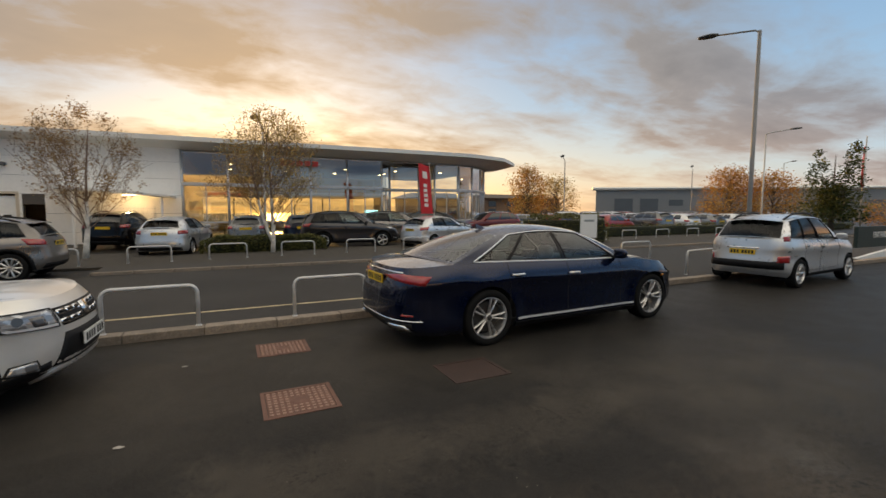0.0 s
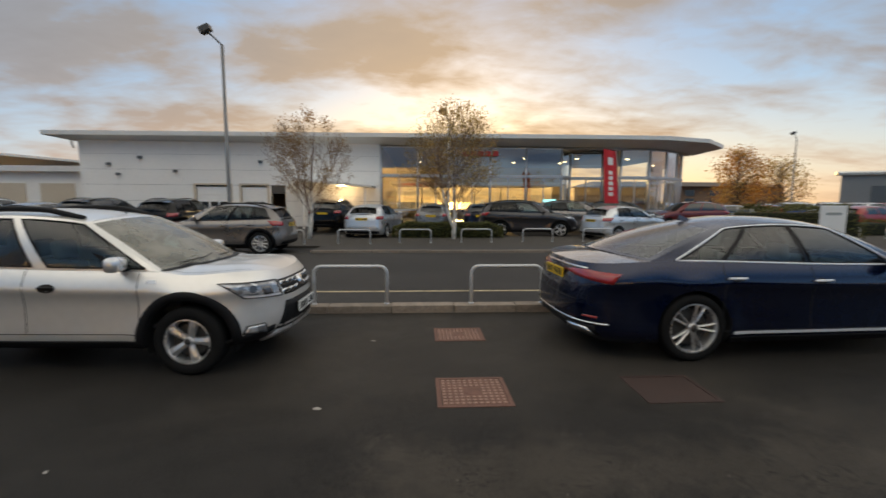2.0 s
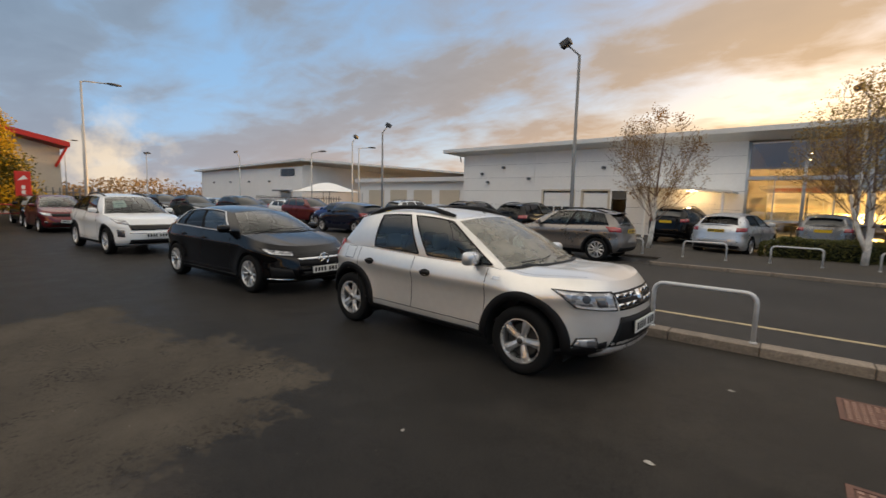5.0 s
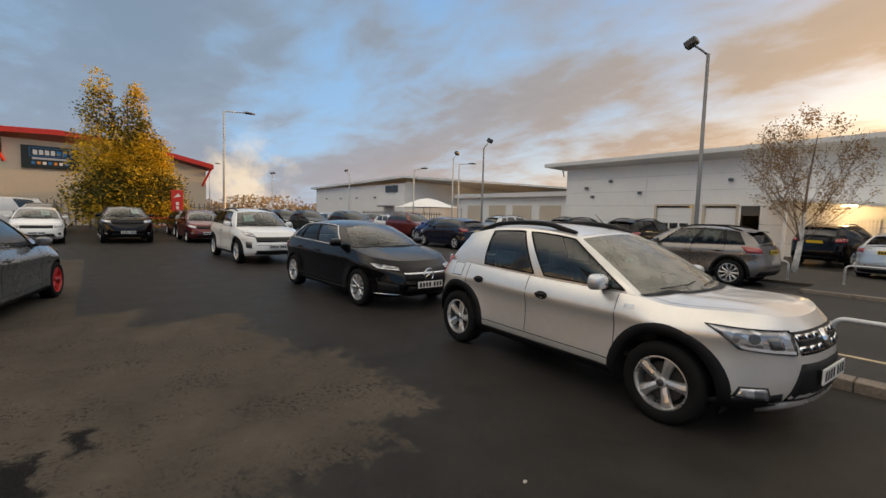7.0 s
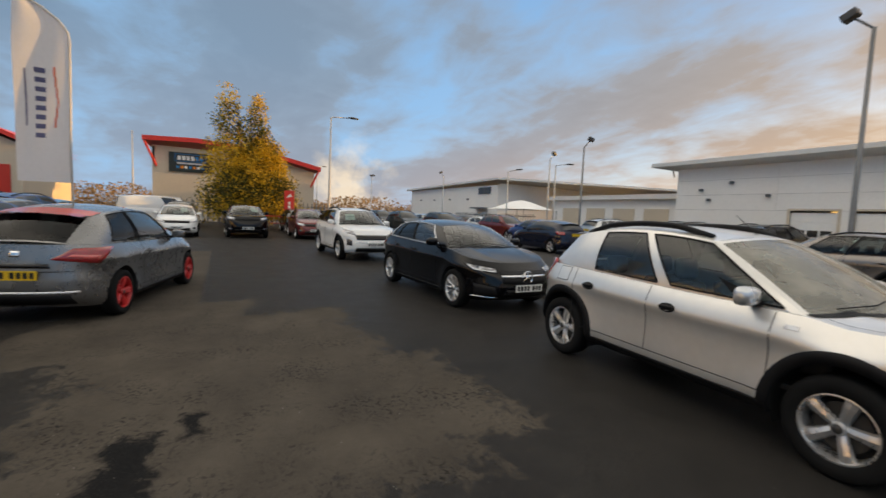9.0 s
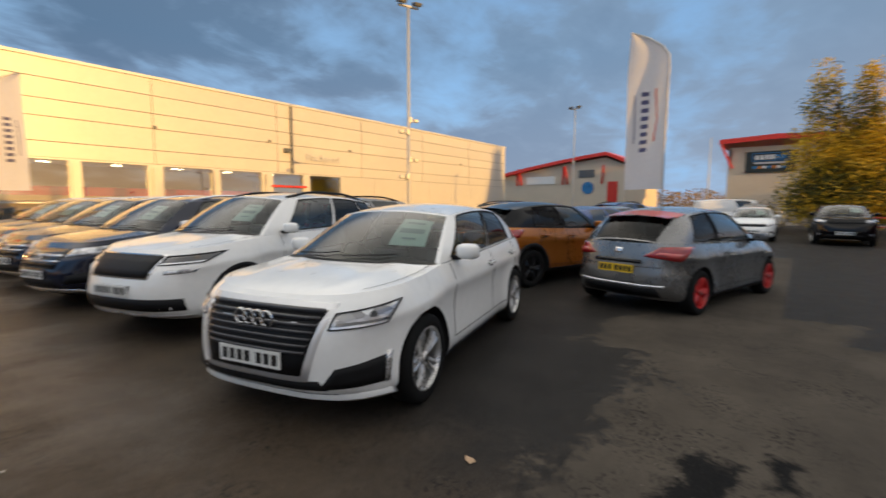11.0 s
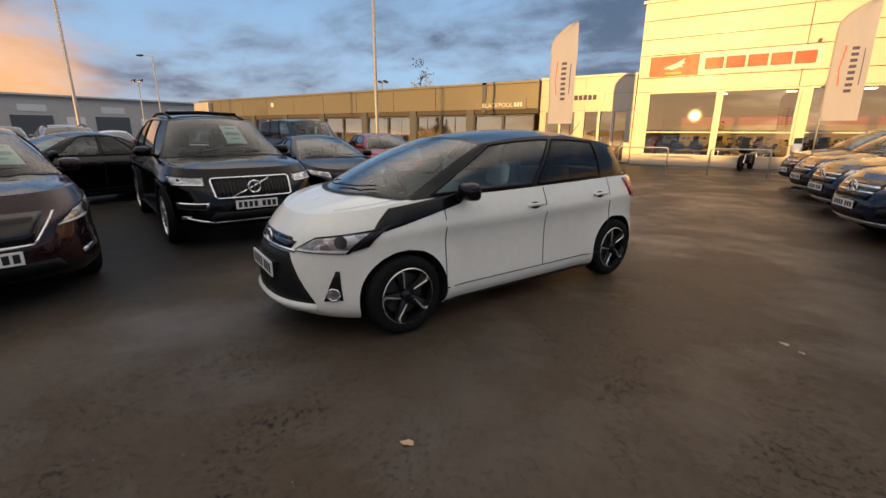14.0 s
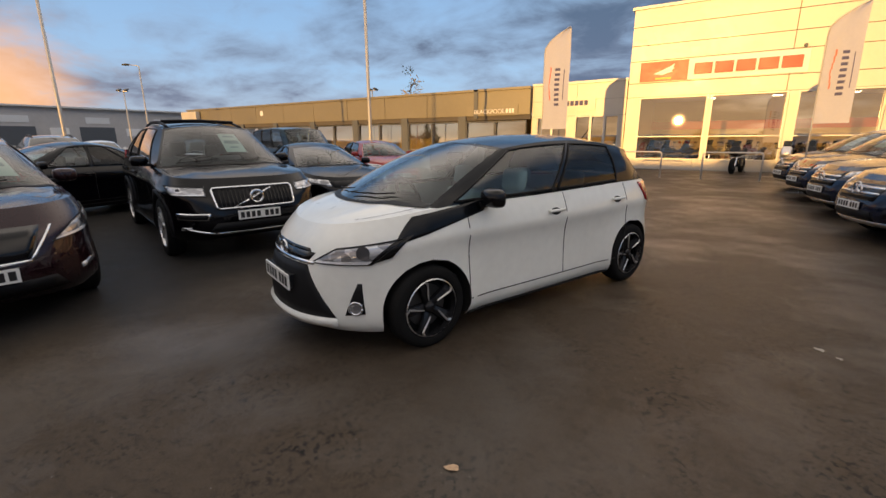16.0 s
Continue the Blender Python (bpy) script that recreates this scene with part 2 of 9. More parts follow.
def lens_mat(name, dark, light):
    """Clear lamp cover: reflector glints are painted as bright and dark cells under a glossy skin."""
    m = mat(name, dark, 0.10, 0.4, coat=1.0)
    N, L = m.node_tree.nodes, m.node_tree.links
    co, mp, vo, rp = (N.new("ShaderNode" + k) for k in ("TexCoord", "Mapping", "TexVoronoi", "ValToRGB"))
    mp.inputs["Scale"].default_value = (1.0, 1.0, 1.6)
    vo.inputs["Scale"].default_value = 15
    el = rp.color_ramp.elements
    el[0].position, el[0].color = 0.30, (*dark, 1)
    el[1].position, el[1].color = 0.75, (*light, 1)
    L.new(co.outputs["Object"], mp.inputs[0])
    L.new(mp.outputs[0], vo.inputs["Vector"])
    L.new(vo.outputs["Color"], rp.inputs[0])
    L.new(rp.outputs[0], m.node_tree.nodes["Principled BSDF"].inputs["Base Color"])
    return m


M_LENS = lens_mat("lamp_lens", (0.20, 0.20, 0.21), (0.62, 0.63, 0.65))
M_DARKLENS = mat("dark_lamp_lens", (0.06, 0.06, 0.065), 0.06, 0.2, coat=1.0)
M_TAIL = mat("red_lamp_lens", (0.32, 0.012, 0.015), 0.1, coat=1.0, scale=12, amount=0.4)
M_AMBER = mat("amber_lens", (0.75, 0.25, 0.02), 0.15, coat=1.0)
M_PLATEW = mat("white_plate", (0.75, 0.75, 0.72), 0.4)
M_PLATEY = mat("yellow_plate", (0.75, 0.47, 0.02), 0.4)
M_INK = mat("black_ink", (0.01, 0.01, 0.01), 0.5)
M_PAPER = mat("price_sheet", (0.62, 0.66, 0.60), 0.7)
M_INK2 = mat("faded_ink", (0.30, 0.34, 0.33), 0.6)


def pale_film_mat():
    """Car glass with a pale diffuse film mixed in, uneven and thinner in places."""
    m = glass_mat("pale_film_car_glass", (0.62, 0.76, 0.75), skin=0.9)
    N, L = m.node_tree.nodes, m.node_tree.links
    clear = N["Mix Shader"]
    co, nz, mr, df, mx = (N.new("ShaderNode" + k) for k in ("TexCoord", "TexNoise", "MapRange", "BsdfDiffuse", "MixShader"))
    nz.inputs["Scale"].default_value, nz.inputs["Detail"].default_value = 5.0, 6
    mr.inputs[1].default_value, mr.inputs[2].default_value = 0.3, 0.7
    mr.inputs[3].default_value, mr.inputs[4].default_value = 0.16, 0.36
    df.inputs[0].default_value = (0.72, 0.68, 0.58, 1)
    L.new(co.outputs["Object"], nz.inputs["Vector"])
    L.new(nz.outputs[0], mr.inputs[0])
    L.new(mr.outputs[0], mx.inputs[0])
    L.new(clear.outputs[0], mx.inputs[1])
    L.new(df.outputs[0], mx.inputs[2])
    L.new(mx.outputs[0], N["Material Output"].inputs[0])
    return m


M_FILMGLASS = pale_film_mat()
SILVER = paint("silver_beige", (0.77, 0.75, 0.715), 0.66, 0.36)
NAVY = paint("navy", (0.0025, 0.0075, 0.032), 0.7, 0.25, 1.0)
BLACK = paint("black", (0.002, 0.002, 0.003), 0.1, 0.2, 0.5)
WHITE = paint("white", (0.82, 0.82, 0.80))
PEARL = paint("pearl_white", (0.82, 0.82, 0.76))
GREY = paint("grey", (0.20, 0.20, 0.20), 0.75, 0.28, 1.0)
BROWNGREY = paint("brown_grey", (0.20, 0.185, 0.175), 0.7, 0.3)
ORANGE = paint("orange", (0.42, 0.13, 0.015), 0.5, 0.3)
RED = paint("red", (0.30, 0.02, 0.015), 0.1, 0.3)
MAROON = paint("maroon", (0.13, 0.015, 0.018), 0.3, 0.3)
BLUE = paint("blue", (0.02, 0.06, 0.20), 0.4, 0.3)
SKY_BLUE = paint("sky_blue", (0.03, 0.22, 0.50), 0.4, 0.3)
PLUM = paint("plum_black", (0.022, 0.008, 0.011), 0.5, 0.25, 0.8)
SILVER2 = paint("silver", (0.62, 0.63, 0.64), 0.7, 0.3)
DKBLUE = paint("dark_blue", (0.006, 0.010, 0.026), 0.3, 0.22, 0.9)
GREEN = paint("dark_green", (0.012, 0.025, 0.030), 0.4, 0.3, 0.5)
BLACKROOF = paint("black_roof", (0.004, 0.005, 0.007), 0.0, 0.14, 0.35)



# ---- mesh helpers ----
def mesh_ob(name, verts, faces, material, parent=None, label="", smooth=True, kind="", flat_angle=None):
    me = bpy.data.meshes.new(name)
    me.from_pydata([tuple(map(float, v)) for v in verts], [], faces)
    me.materials.append(material)
    if smooth:
        me.polygons.foreach_set("use_smooth", [True] * len(me.polygons))
    me.update()
    ob = new(name, me)
    if parent is not None:
        ob.parent = parent
    if label or kind:
        tagged(ob, label, kind=kind)
    return ob


def part(name, geo, material, parent, label="", smooth=False):
    """One mesh object from (verts, faces) under a thing or a part."""
    return mesh_ob(name, geo[0], geo[1], material, parent, label, smooth)


def thing(name, label, category, x=0, y=0, z=0, yaw=0, group="", kind=""):
    ob = new(name)
    ob.empty_display_size = 0.2
    ob.matrix_basis = pose(x, y, z, 0, 0, yaw)
    return tagged(ob, label, category, group, kind)


def join(*geos):
    V, F = [], []
    for v, f in geos:
        o = len(V)
        V.extend(v)
        F.extend([tuple(i + o for i in q) for q in f])
    return V, F


def box_geo(x0, x1, y0, y1, z0, z1, b=0.0):
    """A box; b: chamfer of its upright and lying edges."""
    if b <= 0:
        v = [(x, y, z) for z in (z0, z1) for y in (y0, y1) for x in (x0, x1)]
        return v, [(0, 2, 3, 1), (4, 5, 7, 6), (0, 1, 5, 4), (2, 6, 7, 3), (0, 4, 6, 2), (1, 3, 7, 5)]
    bm = bmesh.new()
    bmesh.ops.create_cube(bm, size=1)
    for q in bm.verts:
        q.co = ((x0 + x1) / 2 + q.co.x * (x1 - x0), (y0 + y1) / 2 + q.co.y * (y1 - y0), (z0 + z1) / 2 + q.co.z * (z1 - z0))
    bmesh.ops.bevel(bm, geom=bm.edges[:], offset=b, segments=2, affect="EDGES", profile=0.5)
    bm.verts.index_update()
    out = [tuple(q.co) for q in bm.verts], [tuple(q.index for q in f.verts) for f in bm.faces]
    bm.free()
    return out


def moved(geo, m):
    return [tuple(m @ Vector(v)) for v in geo[0]], geo[1]


def lathe(profile, n=32, axis="y"):
    """Turns (radius, along) points round an axis."""
    V, F = [], []
    k = len(profile)
    for i in range(n):
        a = 2 * math.pi * i / n
        for r, h in profile:
            V.append((r * math.cos(a), h, r * math.sin(a)) if axis == "y" else (r * math.cos(a), r * math.sin(a), h))
    for i in range(n):
        j = (i + 1) % n
        for q in range(k - 1):
            F.append((i * k + q, j * k + q, j * k + q + 1, i * k + q + 1))
    return V, F


def tube(points, r, n=8, r1=None, cap=True):
    """A round bar along points."""
    pts = [Vector(p) for p in points]
    V, F = [], []
    ref = None
    for i, p in enumerate(pts):
        d = (pts[min(i + 1, len(pts) - 1)] - pts[max(i - 1, 0)]).normalized()
        if ref is None:
            ref = d.orthogonal().normalized()
        ref = (ref - d * ref.dot(d)).normalized()
        b = d.cross(ref)
        rad = r if r1 is None else r + (r1 - r) * i / (len(pts) - 1)
        for k in range(n):
            a = 2 * math.pi * k / n
            V.append(tuple(p + (ref * math.cos(a) + b * math.sin(a)) * rad))
    for i in range(len(pts) - 1):
        for k in range(n):
            F.append((i * n + k, i * n + (k + 1) % n, (i + 1) * n + (k + 1) % n, (i + 1) * n + k))
    if cap:
        F.append(tuple(range(n))[::-1])
        F.append(tuple(range((len(pts) - 1) * n, len(pts) * n)))
    return V, F


def grid_geo(fn, us, vs):
    V = [tuple(fn(u, v)) for v in vs for u in us]
    n = len(us)
    return V, [(j * n + i, j * n + i + 1, (j + 1) * n + i + 1, (j + 1) * n + i) for j in range(len(vs) - 1) for i in range(n - 1)]


def outward(geo, c=(0, 0, 0.7)):
    """The same faces, all wound to look away from c."""
    V, F = geo
    out = []
    for f in F:
        p = [Vector(V[i]) for i in f[:3]]
        n = (p[1] - p[0]).cross(p[2] - p[1])
        m = sum((Vector(V[i]) for i in f), Vector()) / len(f)
        out.append(tuple(f) if n.dot(m - Vector(c)) >= 0 else tuple(f)[::-1])
    return V, out


def lin(a, b, n):
    return [a + (b - a) * i / n for i in range(n + 1)]


def crom(xs, ys):
    """A smooth curve through points, xs rising."""
    xs, ys = list(xs), list(ys)
    m = []
    for i in range(len(xs)):
        a, b = max(i - 1, 0), min(i + 1, len(xs) - 1)
        m.append((ys[b] - ys[a]) / (xs[b] - xs[a]))

    def f(x):
        if x <= xs[0]:
            return ys[0]
        if x >= xs[-1]:
            return ys[-1]
        i = max(k for k in range(len(xs) - 1) if xs[k] <= x)
        h = xs[i + 1] - xs[i]
        t = (x - xs[i]) / h
        return (2 * t**3 - 3 * t**2 + 1) * ys[i] + (t**3 - 2 * t**2 + t) * h * m[i] + (-2 * t**3 + 3 * t**2) * ys[i + 1] + (t**3 - t**2) * h * m[i + 1]
    return f


# ---- cars ----
class Shell:
    """The outer skin of a car: x ahead, y to its left, z up, from the middle of its footprint."""

    def __init__(s, P):
        s.P = P
        L, W = P["L"], P["W"]
        s.L, s.W = L, W
        s.z0 = P.get("z0", 0.2)
        s.xfw = L / 2 - P["fo"]
        s.xrw = s.xfw - P["wb"]
        s.wr = P["wr"]
        s.ra = s.wr + P.get("gap", 0.055)
        s.flare = P.get("flare", 0.024)
        top = sorted(P["top"])
        s.zs = crom([a for a, _ in top], [b for _, b in top])
        wv = P.get("wv", [(0, .915), (.04, .95), (.09, .974), (.14, .981), (.22, .979), (.33, .973), (.45, .969), (.56, .970), (.64, .977), (.70, .989), (.745, 1.0), (.785, .995), (.85, .975), (.92, .948), (1, .91)])
        fv = P.get("fv", [(0, .12), (.12, .03), (.35, 0), (.6, .03), (.8, .11), (1, .30)])
        rv = P.get("rv", [(0, .10), (.15, .01), (.4, 0), (.55, .03), (.75, .06), (1, .13)])
        s.wv = lambda v: np.interp(v, *zip(*wv))
        s.fv = crom(*zip(*fv))
        s.rv = crom(*zip(*rv))
        s.nf, s.nr = P.get("nf", 2.7), P.get("nr", 3.6)
        s.xsf, s.xsr = L / 2 - P.get("cf", 0.95), -L / 2 + P.get("cr", 0.7)
        s.hood_crown = P.get("hood_crown", 0.055)

    def zat(s, x, v):
        lift = 0.05 * max(0, (abs(x) - s.L / 2 + 0.5) / 0.5) ** 2
        z0 = s.z0 + lift
        return z0 + (s.zs(x) - z0) * v

    def width(s, x, v):
        t = 2 * x / s.L
        y = s.W / 2 * s.wv(v) * (1 - 0.035 * t * t)
        # the wings swell out to a lip round each wheel opening
        z = s.zat(x, v)
        for xw in (s.xfw, s.xrw):
            e = max(math.hypot(x - xw, z - s.wr) - s.ra, 0) / 0.11
            if e < 2.5:
                y += s.flare * math.exp(-e * e)
        return y

    def half(s, v, side_step=0.06, q=14):
        """Half outline at a level, from the front's middle to the rear's middle: list of (x, y)."""
        xf, xr = s.L / 2 - s.fv(v), -s.L / 2 + s.rv(v)
        out = []
        for i in range(q + 1):
            th = math.pi / 2 * (i / q) ** 1.15
            x = s.xsf + (xf - s.xsf) * max(math.cos(th), 0) ** (2 / s.nf)
            y = s.width(x, v) * math.sin(th) ** (2 / s.nf)
            out.append((x, y))
        k = max(2, int((s.xsf - s.xsr) / side_step))
        for i in range(1, k):
            x = s.xsf + (s.xsr - s.xsf) * i / k
            out.append((x, s.width(x, v)))
        for i in range(q + 1):
            th = math.pi / 2 * (1 - ((q - i) / q) ** 1.15)
            x = s.xsr + (xr - s.xsr) * max(math.sin(th), 0) ** (2 / s.nr)
            y = s.width(x, v) * max(math.cos(th), 0) ** (2 / s.nr)
            out.append((x, y))
        return out

    def table(s):
        """Outlines at 33 levels for placing lamps and trim."""
        s.tab = []
        for j in range(33):
            v = j / 32
            h = [(x, y, s.zat(x, v)) for x, y in s.half(v, 0.08, 12)]
            d = [0.0]
            for a, b in zip(h, h[1:]):
                d.append(d[-1] + math.dist(a[:2], b[:2]))
            s.tab.append((np.array(h), np.array(d)))

    def at(s, d, z, rear=False):
        """The skin's point d metres round from the middle of the front (or rear) at height z; d below 0: the right side."""
        a = abs(d)
        pts = []
        for h, dd in s.tab:
            q = dd[-1] - a if rear else a
            pts.append([np.interp(q, dd, h[:, k]) for k in range(3)])
        zs = np.array([p[2] for p in pts])
        x, y = (np.interp(z, zs, [p[k] for p in pts]) for k in (0, 1))
        return Vector((x, y if d >= 0 else -y, z))

    def side(s, x, z, sg=1):
        z0 = s.zat(x, 0)
        v = min(max((z - z0) / (s.zs(x) - z0), 0), 1)
        if x > s.xsf or x < s.xsr:
            xs, xe, n = (s.xsf, s.L / 2 - s.fv(v), s.nf) if x > 0 else (s.xsr, -s.L / 2 + s.rv(v), s.nr)
            t = min((x - xs) / (xe - xs), 1)
            y = s.width(x, v) * max(1 - t**n, 0) ** (1 / n)
        else:
            y = s.width(x, v)
        return Vector((x, sg * y, z))


def skin_panel(fn, quad, n, m, out=0.006, deep=0.02):
    """A thin plate that follows the skin: fn(a, b) gives the skin's points, quad its four corners in (a, b)."""
    (a0, b0), (a1, b1), (a2, b2), (a3, b3) = quad

    def at(u, v):
        return (a0 * (1 - u) + a1 * u) * (1 - v) + (a3 * (1 - u) + a2 * u) * v, (b0 * (1 - u) + b1 * u) * (1 - v) + (b3 * (1 - u) + b2 * u) * v
    pts = {}
    for j in range(m + 1):
        for i in range(n + 1):
            pts[i, j] = fn(*at(i / n, j / m))
    V, F, fr = [], [], {}
    for j in range(m + 1):
        for i in range(n + 1):
            du = pts[min(i + 1, n), j] - pts[max(i - 1, 0), j]
            dv = pts[i, min(j + 1, m)] - pts[i, max(j - 1, 0)]
            nn = du.cross(dv)
            nn = nn.normalized() if nn.length > 1e-9 else Vector((0, 0, 1))
            c = pts[i, j]
            if nn.x * c.x + nn.y * c.y < 0:
                nn = -nn
            V.append(c + nn * out)
            fr[i, j] = (c, nn)
    w = n + 1
    for j in range(m):
        for i in range(n):
            F.append((j * w + i, j * w + i + 1, (j + 1) * w + i + 1, (j + 1) * w + i))
    rim = [(i, 0) for i in range(n + 1)] + [(n, j) for j in range(1, m + 1)] + [(i, m) for i in range(n - 1, -1, -1)] + [(0, j) for j in range(m - 1, 0, -1)]
    o = len(V)
    for i, j in rim:
        c, nn = fr[i, j]
        V.append(c - nn * deep)
    k = len(rim)
    for q in range(k):
        (i, j), (i2, j2) = rim[q], rim[(q + 1) % k]
        F.append((j * w + i, o + q, o + (q + 1) % k, j2 * w + i2))
    return V, F


def body_geo(s, step, q, levels, far=False):
    """Sides, bumpers with the wheel openings cut out."""
    rows = []
    for v in levels:
        h = s.half(v, step, q)
        ring = [(x, y) for x, y in h] + [(x, -y) for x, y in h[-2:0:-1]]
        rows.append([[x, y, s.zat(x, v)] for x, y in ring])
    n = len(rows[0])
    V = [p for r in rows for p in r]
    F = []
    cut = set()
    used = set()
    for j in range(len(levels) - 1):
        for i in range(n):
            f = (j * n + i, j * n + (i + 1) % n, (j + 1) * n + (i + 1) % n, (j + 1) * n + i)
            cx, cz = sum(V[k][0] for k in f) / 4, sum(V[k][2] for k in f) / 4
            hole = False
            if min(abs(V[k][1]) for k in f) > 0.35 * s.W:
                for xw in (s.xfw, s.xrw):
                    if math.hypot(cx - xw, cz - s.wr) < s.ra:
                        hole = True
            if hole:
                cut.update(f)
            else:
                F.append(f)
                used.update(f)
    for k in cut & used:
        x, y, z = V[k]
        xw = s.xfw if abs(x - s.xfw) < abs(x - s.xrw) else s.xrw
        d = math.hypot(x - xw, z - s.wr)
        if d > 1e-6:
            x2, z2 = xw + (x - xw) * s.ra / d, max(s.wr + (z - s.wr) * s.ra / d, s.zat(x, 0))
            p = s.side(x2, z2, 1 if y > 0 else -1)
            V[k] = [p.x, p.y, p.z]
    return V, F


def deck_z(s, x, u, v, crown):
    """Height of the bonnet or boot at x, u from -1 to 1 across it: a crown, and on the bonnet two soft ridges."""
    tip = s.L / 2 - (s.fv(v) if x > 0 else s.rv(v))
    k = 1 - (1 - max(0.0, min(1, (tip - abs(x)) / 0.75))) ** 2.4
    z = crown * (1 - u * u)
    if x > 0:
        z += s.P.get("ridge", 0.011) * math.exp(-((abs(u) - s.P.get("ridge_at", 0.60)) / 0.10) ** 2)
    return s.zat(x, v) + z * k


def deck_geo(s, x_from, x_to, v, crown, step, q, n=10):
    """Bonnet or boot lid: bridges the top outline from side to side between two x."""
    h = [(x, y) for x, y in s.half(v, step, q) if x_from - 1e-6 <= x <= x_to + 1e-6]
    ends = sorted({round(a, 4) for a, _ in h})
    V, F = [], []

    def row(x, y):
        return [(x, y * (1 - 2 * i / n), deck_z(s, x, 1 - 2 * i / n, v, crown)) for i in range(n + 1)]
    if x_to < s.L / 2 - 0.4:
        h.insert(0, (x_to, s.side(x_to, s.zat(x_to, v)).y))
    if x_from > -s.L / 2 + 0.4:
        h.append((x_from, s.side(x_from, s.zat(x_from, v)).y))
    h = [p for i, p in enumerate(h) if i == 0 or abs(p[0] - h[i - 1][0]) + abs(p[1] - h[i - 1][1]) > 1e-4]
    for x, y in h:
        V.extend(row(x, y))
    k = n + 1
    for j in range(len(h) - 1):
        for i in range(n):
            F.append((j * k + i, (j + 1) * k + i, (j + 1) * k + i + 1, j * k + i + 1))
    return V, F


def wheel_parts(parent, P, detail, rim_mat, xs, ys, sg, style):
    wr, tw = P["wr"], P.get("tw", 0.205)
    rr = wr * P.get("rimk", 0.70)
    n = 40 if detail > 1 else (26 if detail else 16)
    h = tw / 2
    prof = [(rr * 0.97, -h * 0.8), (rr, -h * 0.98), (wr - 0.03, -h), (wr - 0.008, -h * 0.85), (wr, -h * 0.5), (wr, h * 0.5), (wr - 0.008, h * 0.85), (wr - 0.03, h), (rr + 0.02, h * 1.0), (rr, h * 0.95), (rr * 0.97, h * 0.8)]
    m = pose(xs, ys, wr)
    tyre_geo = lathe(prof, n)
    # far wheels: dark disc for the shade inside, joined to the tyre
    if not detail:
        tyre_geo = join(tyre_geo, moved(lathe([(0.001, 0), (rr * 0.97, 0)], 14), pose(0, sg * h * 0.5, 0)))
    tyre = part("wheel", moved(tyre_geo, m), M_TYRE, parent, smooth=True)
    o = sg * h * 0.78
    ring = lathe([(rr * 0.99, o - sg * 0.02), (rr * 1.0, o + sg * 0.02), (rr * 0.95, o + sg * 0.022), (rr * 0.9, o - sg * 0.01), (rr * 0.88, -sg * h * 0.5)], n)
    geos = [ring]
    count, width, twin = style
    hub = lathe([(0.001, o + sg * 0.012), (rr * 0.16, o + sg * 0.012), (rr * 0.2, o), (rr * 0.2, o - sg * 0.04)], 16)
    geos.append(hub)
    for i in range(count):
        for off in ((-1, 1) if twin else (0,)):
            a = 2 * math.pi * i / count + off * twin
            w0, w1 = width * P.get("hubk", 0.75), width * (1.15 if not twin else 0.8) * P.get("tipk", 1.0)
            bar = []
            for r, w, yy in ((rr * 0.12, w0, o - sg * 0.012), (rr * 0.40, w0 + (w1 - w0) * 0.2, o + sg * 0.004), (rr * 0.72, w0 + (w1 - w0) * 0.55, o + sg * 0.014), (rr * 0.97, w1, o + sg * 0.010)):
                for side, dep in ((-1.25, 0.032), (-0.95, 0.010), (0.0, 0.0), (0.95, 0.010), (1.25, 0.032)):
                    z = side * w / 2
                    bar.append((r * math.cos(a) - z * math.sin(a), yy - dep * sg, r * math.sin(a) + z * math.cos(a)))
            f = [(k + j, k + j + 1, k + j + 6, k + j + 5) for k in (0, 5, 10) for j in range(4)]
            geos.append((bar, f))
    part("rim", moved(join(*geos), m), rim_mat, tyre, smooth=False)
    if detail > 1:
        part("hub_cap", moved(lathe([(0.001, o + sg * 0.016), (rr * 0.13, o + sg * 0.015), (rr * 0.145, o + sg * 0.008)], 16), m), M_DARKALLOY if rim_mat is M_DARKALLOY else M_DISC, tyre, smooth=True)
    if P.get("bright_edge"):
        bars = [lathe([(rr * 0.985, o + sg * 0.021), (rr * 0.955, o + sg * 0.026)], n)]
        for i in range(count):
            a = 2 * math.pi * i / count
            bars.append(tube([(rr * q * math.cos(a + w), o + sg * 0.018, rr * q * math.sin(a + w)) for q, w in ((0.30, -0.10), (0.50, 0.03), (0.70, 0.10), (0.86, 0.12), (0.96, 0.02))], 0.005, 5, 0.010))
        part("bright_edge", moved(join(*bars), m), M_ALLOY, tyre)
    if detail:
        disc = lathe([(0.001, 0), (rr * 0.72, 0), (rr * 0.72, -sg * 0.02)], 20)
        part("brake_disc", moved(disc, pose(xs, ys + sg * h * 0.25, wr)), M_DISC, tyre)
        # black disc stands in for the shade behind the spokes
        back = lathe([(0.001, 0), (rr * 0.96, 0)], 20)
        part("wheel_shade", moved(back, pose(xs, ys - sg * h * 0.2, wr)), M_GAPSHADE, tyre)
    return tyre


# steel darkened so the gaps between spokes look shaded
M_DISC = mat("brake_steel", (0.07, 0.066, 0.062), 0.5, 0.5, scale=20, amount=0.2)


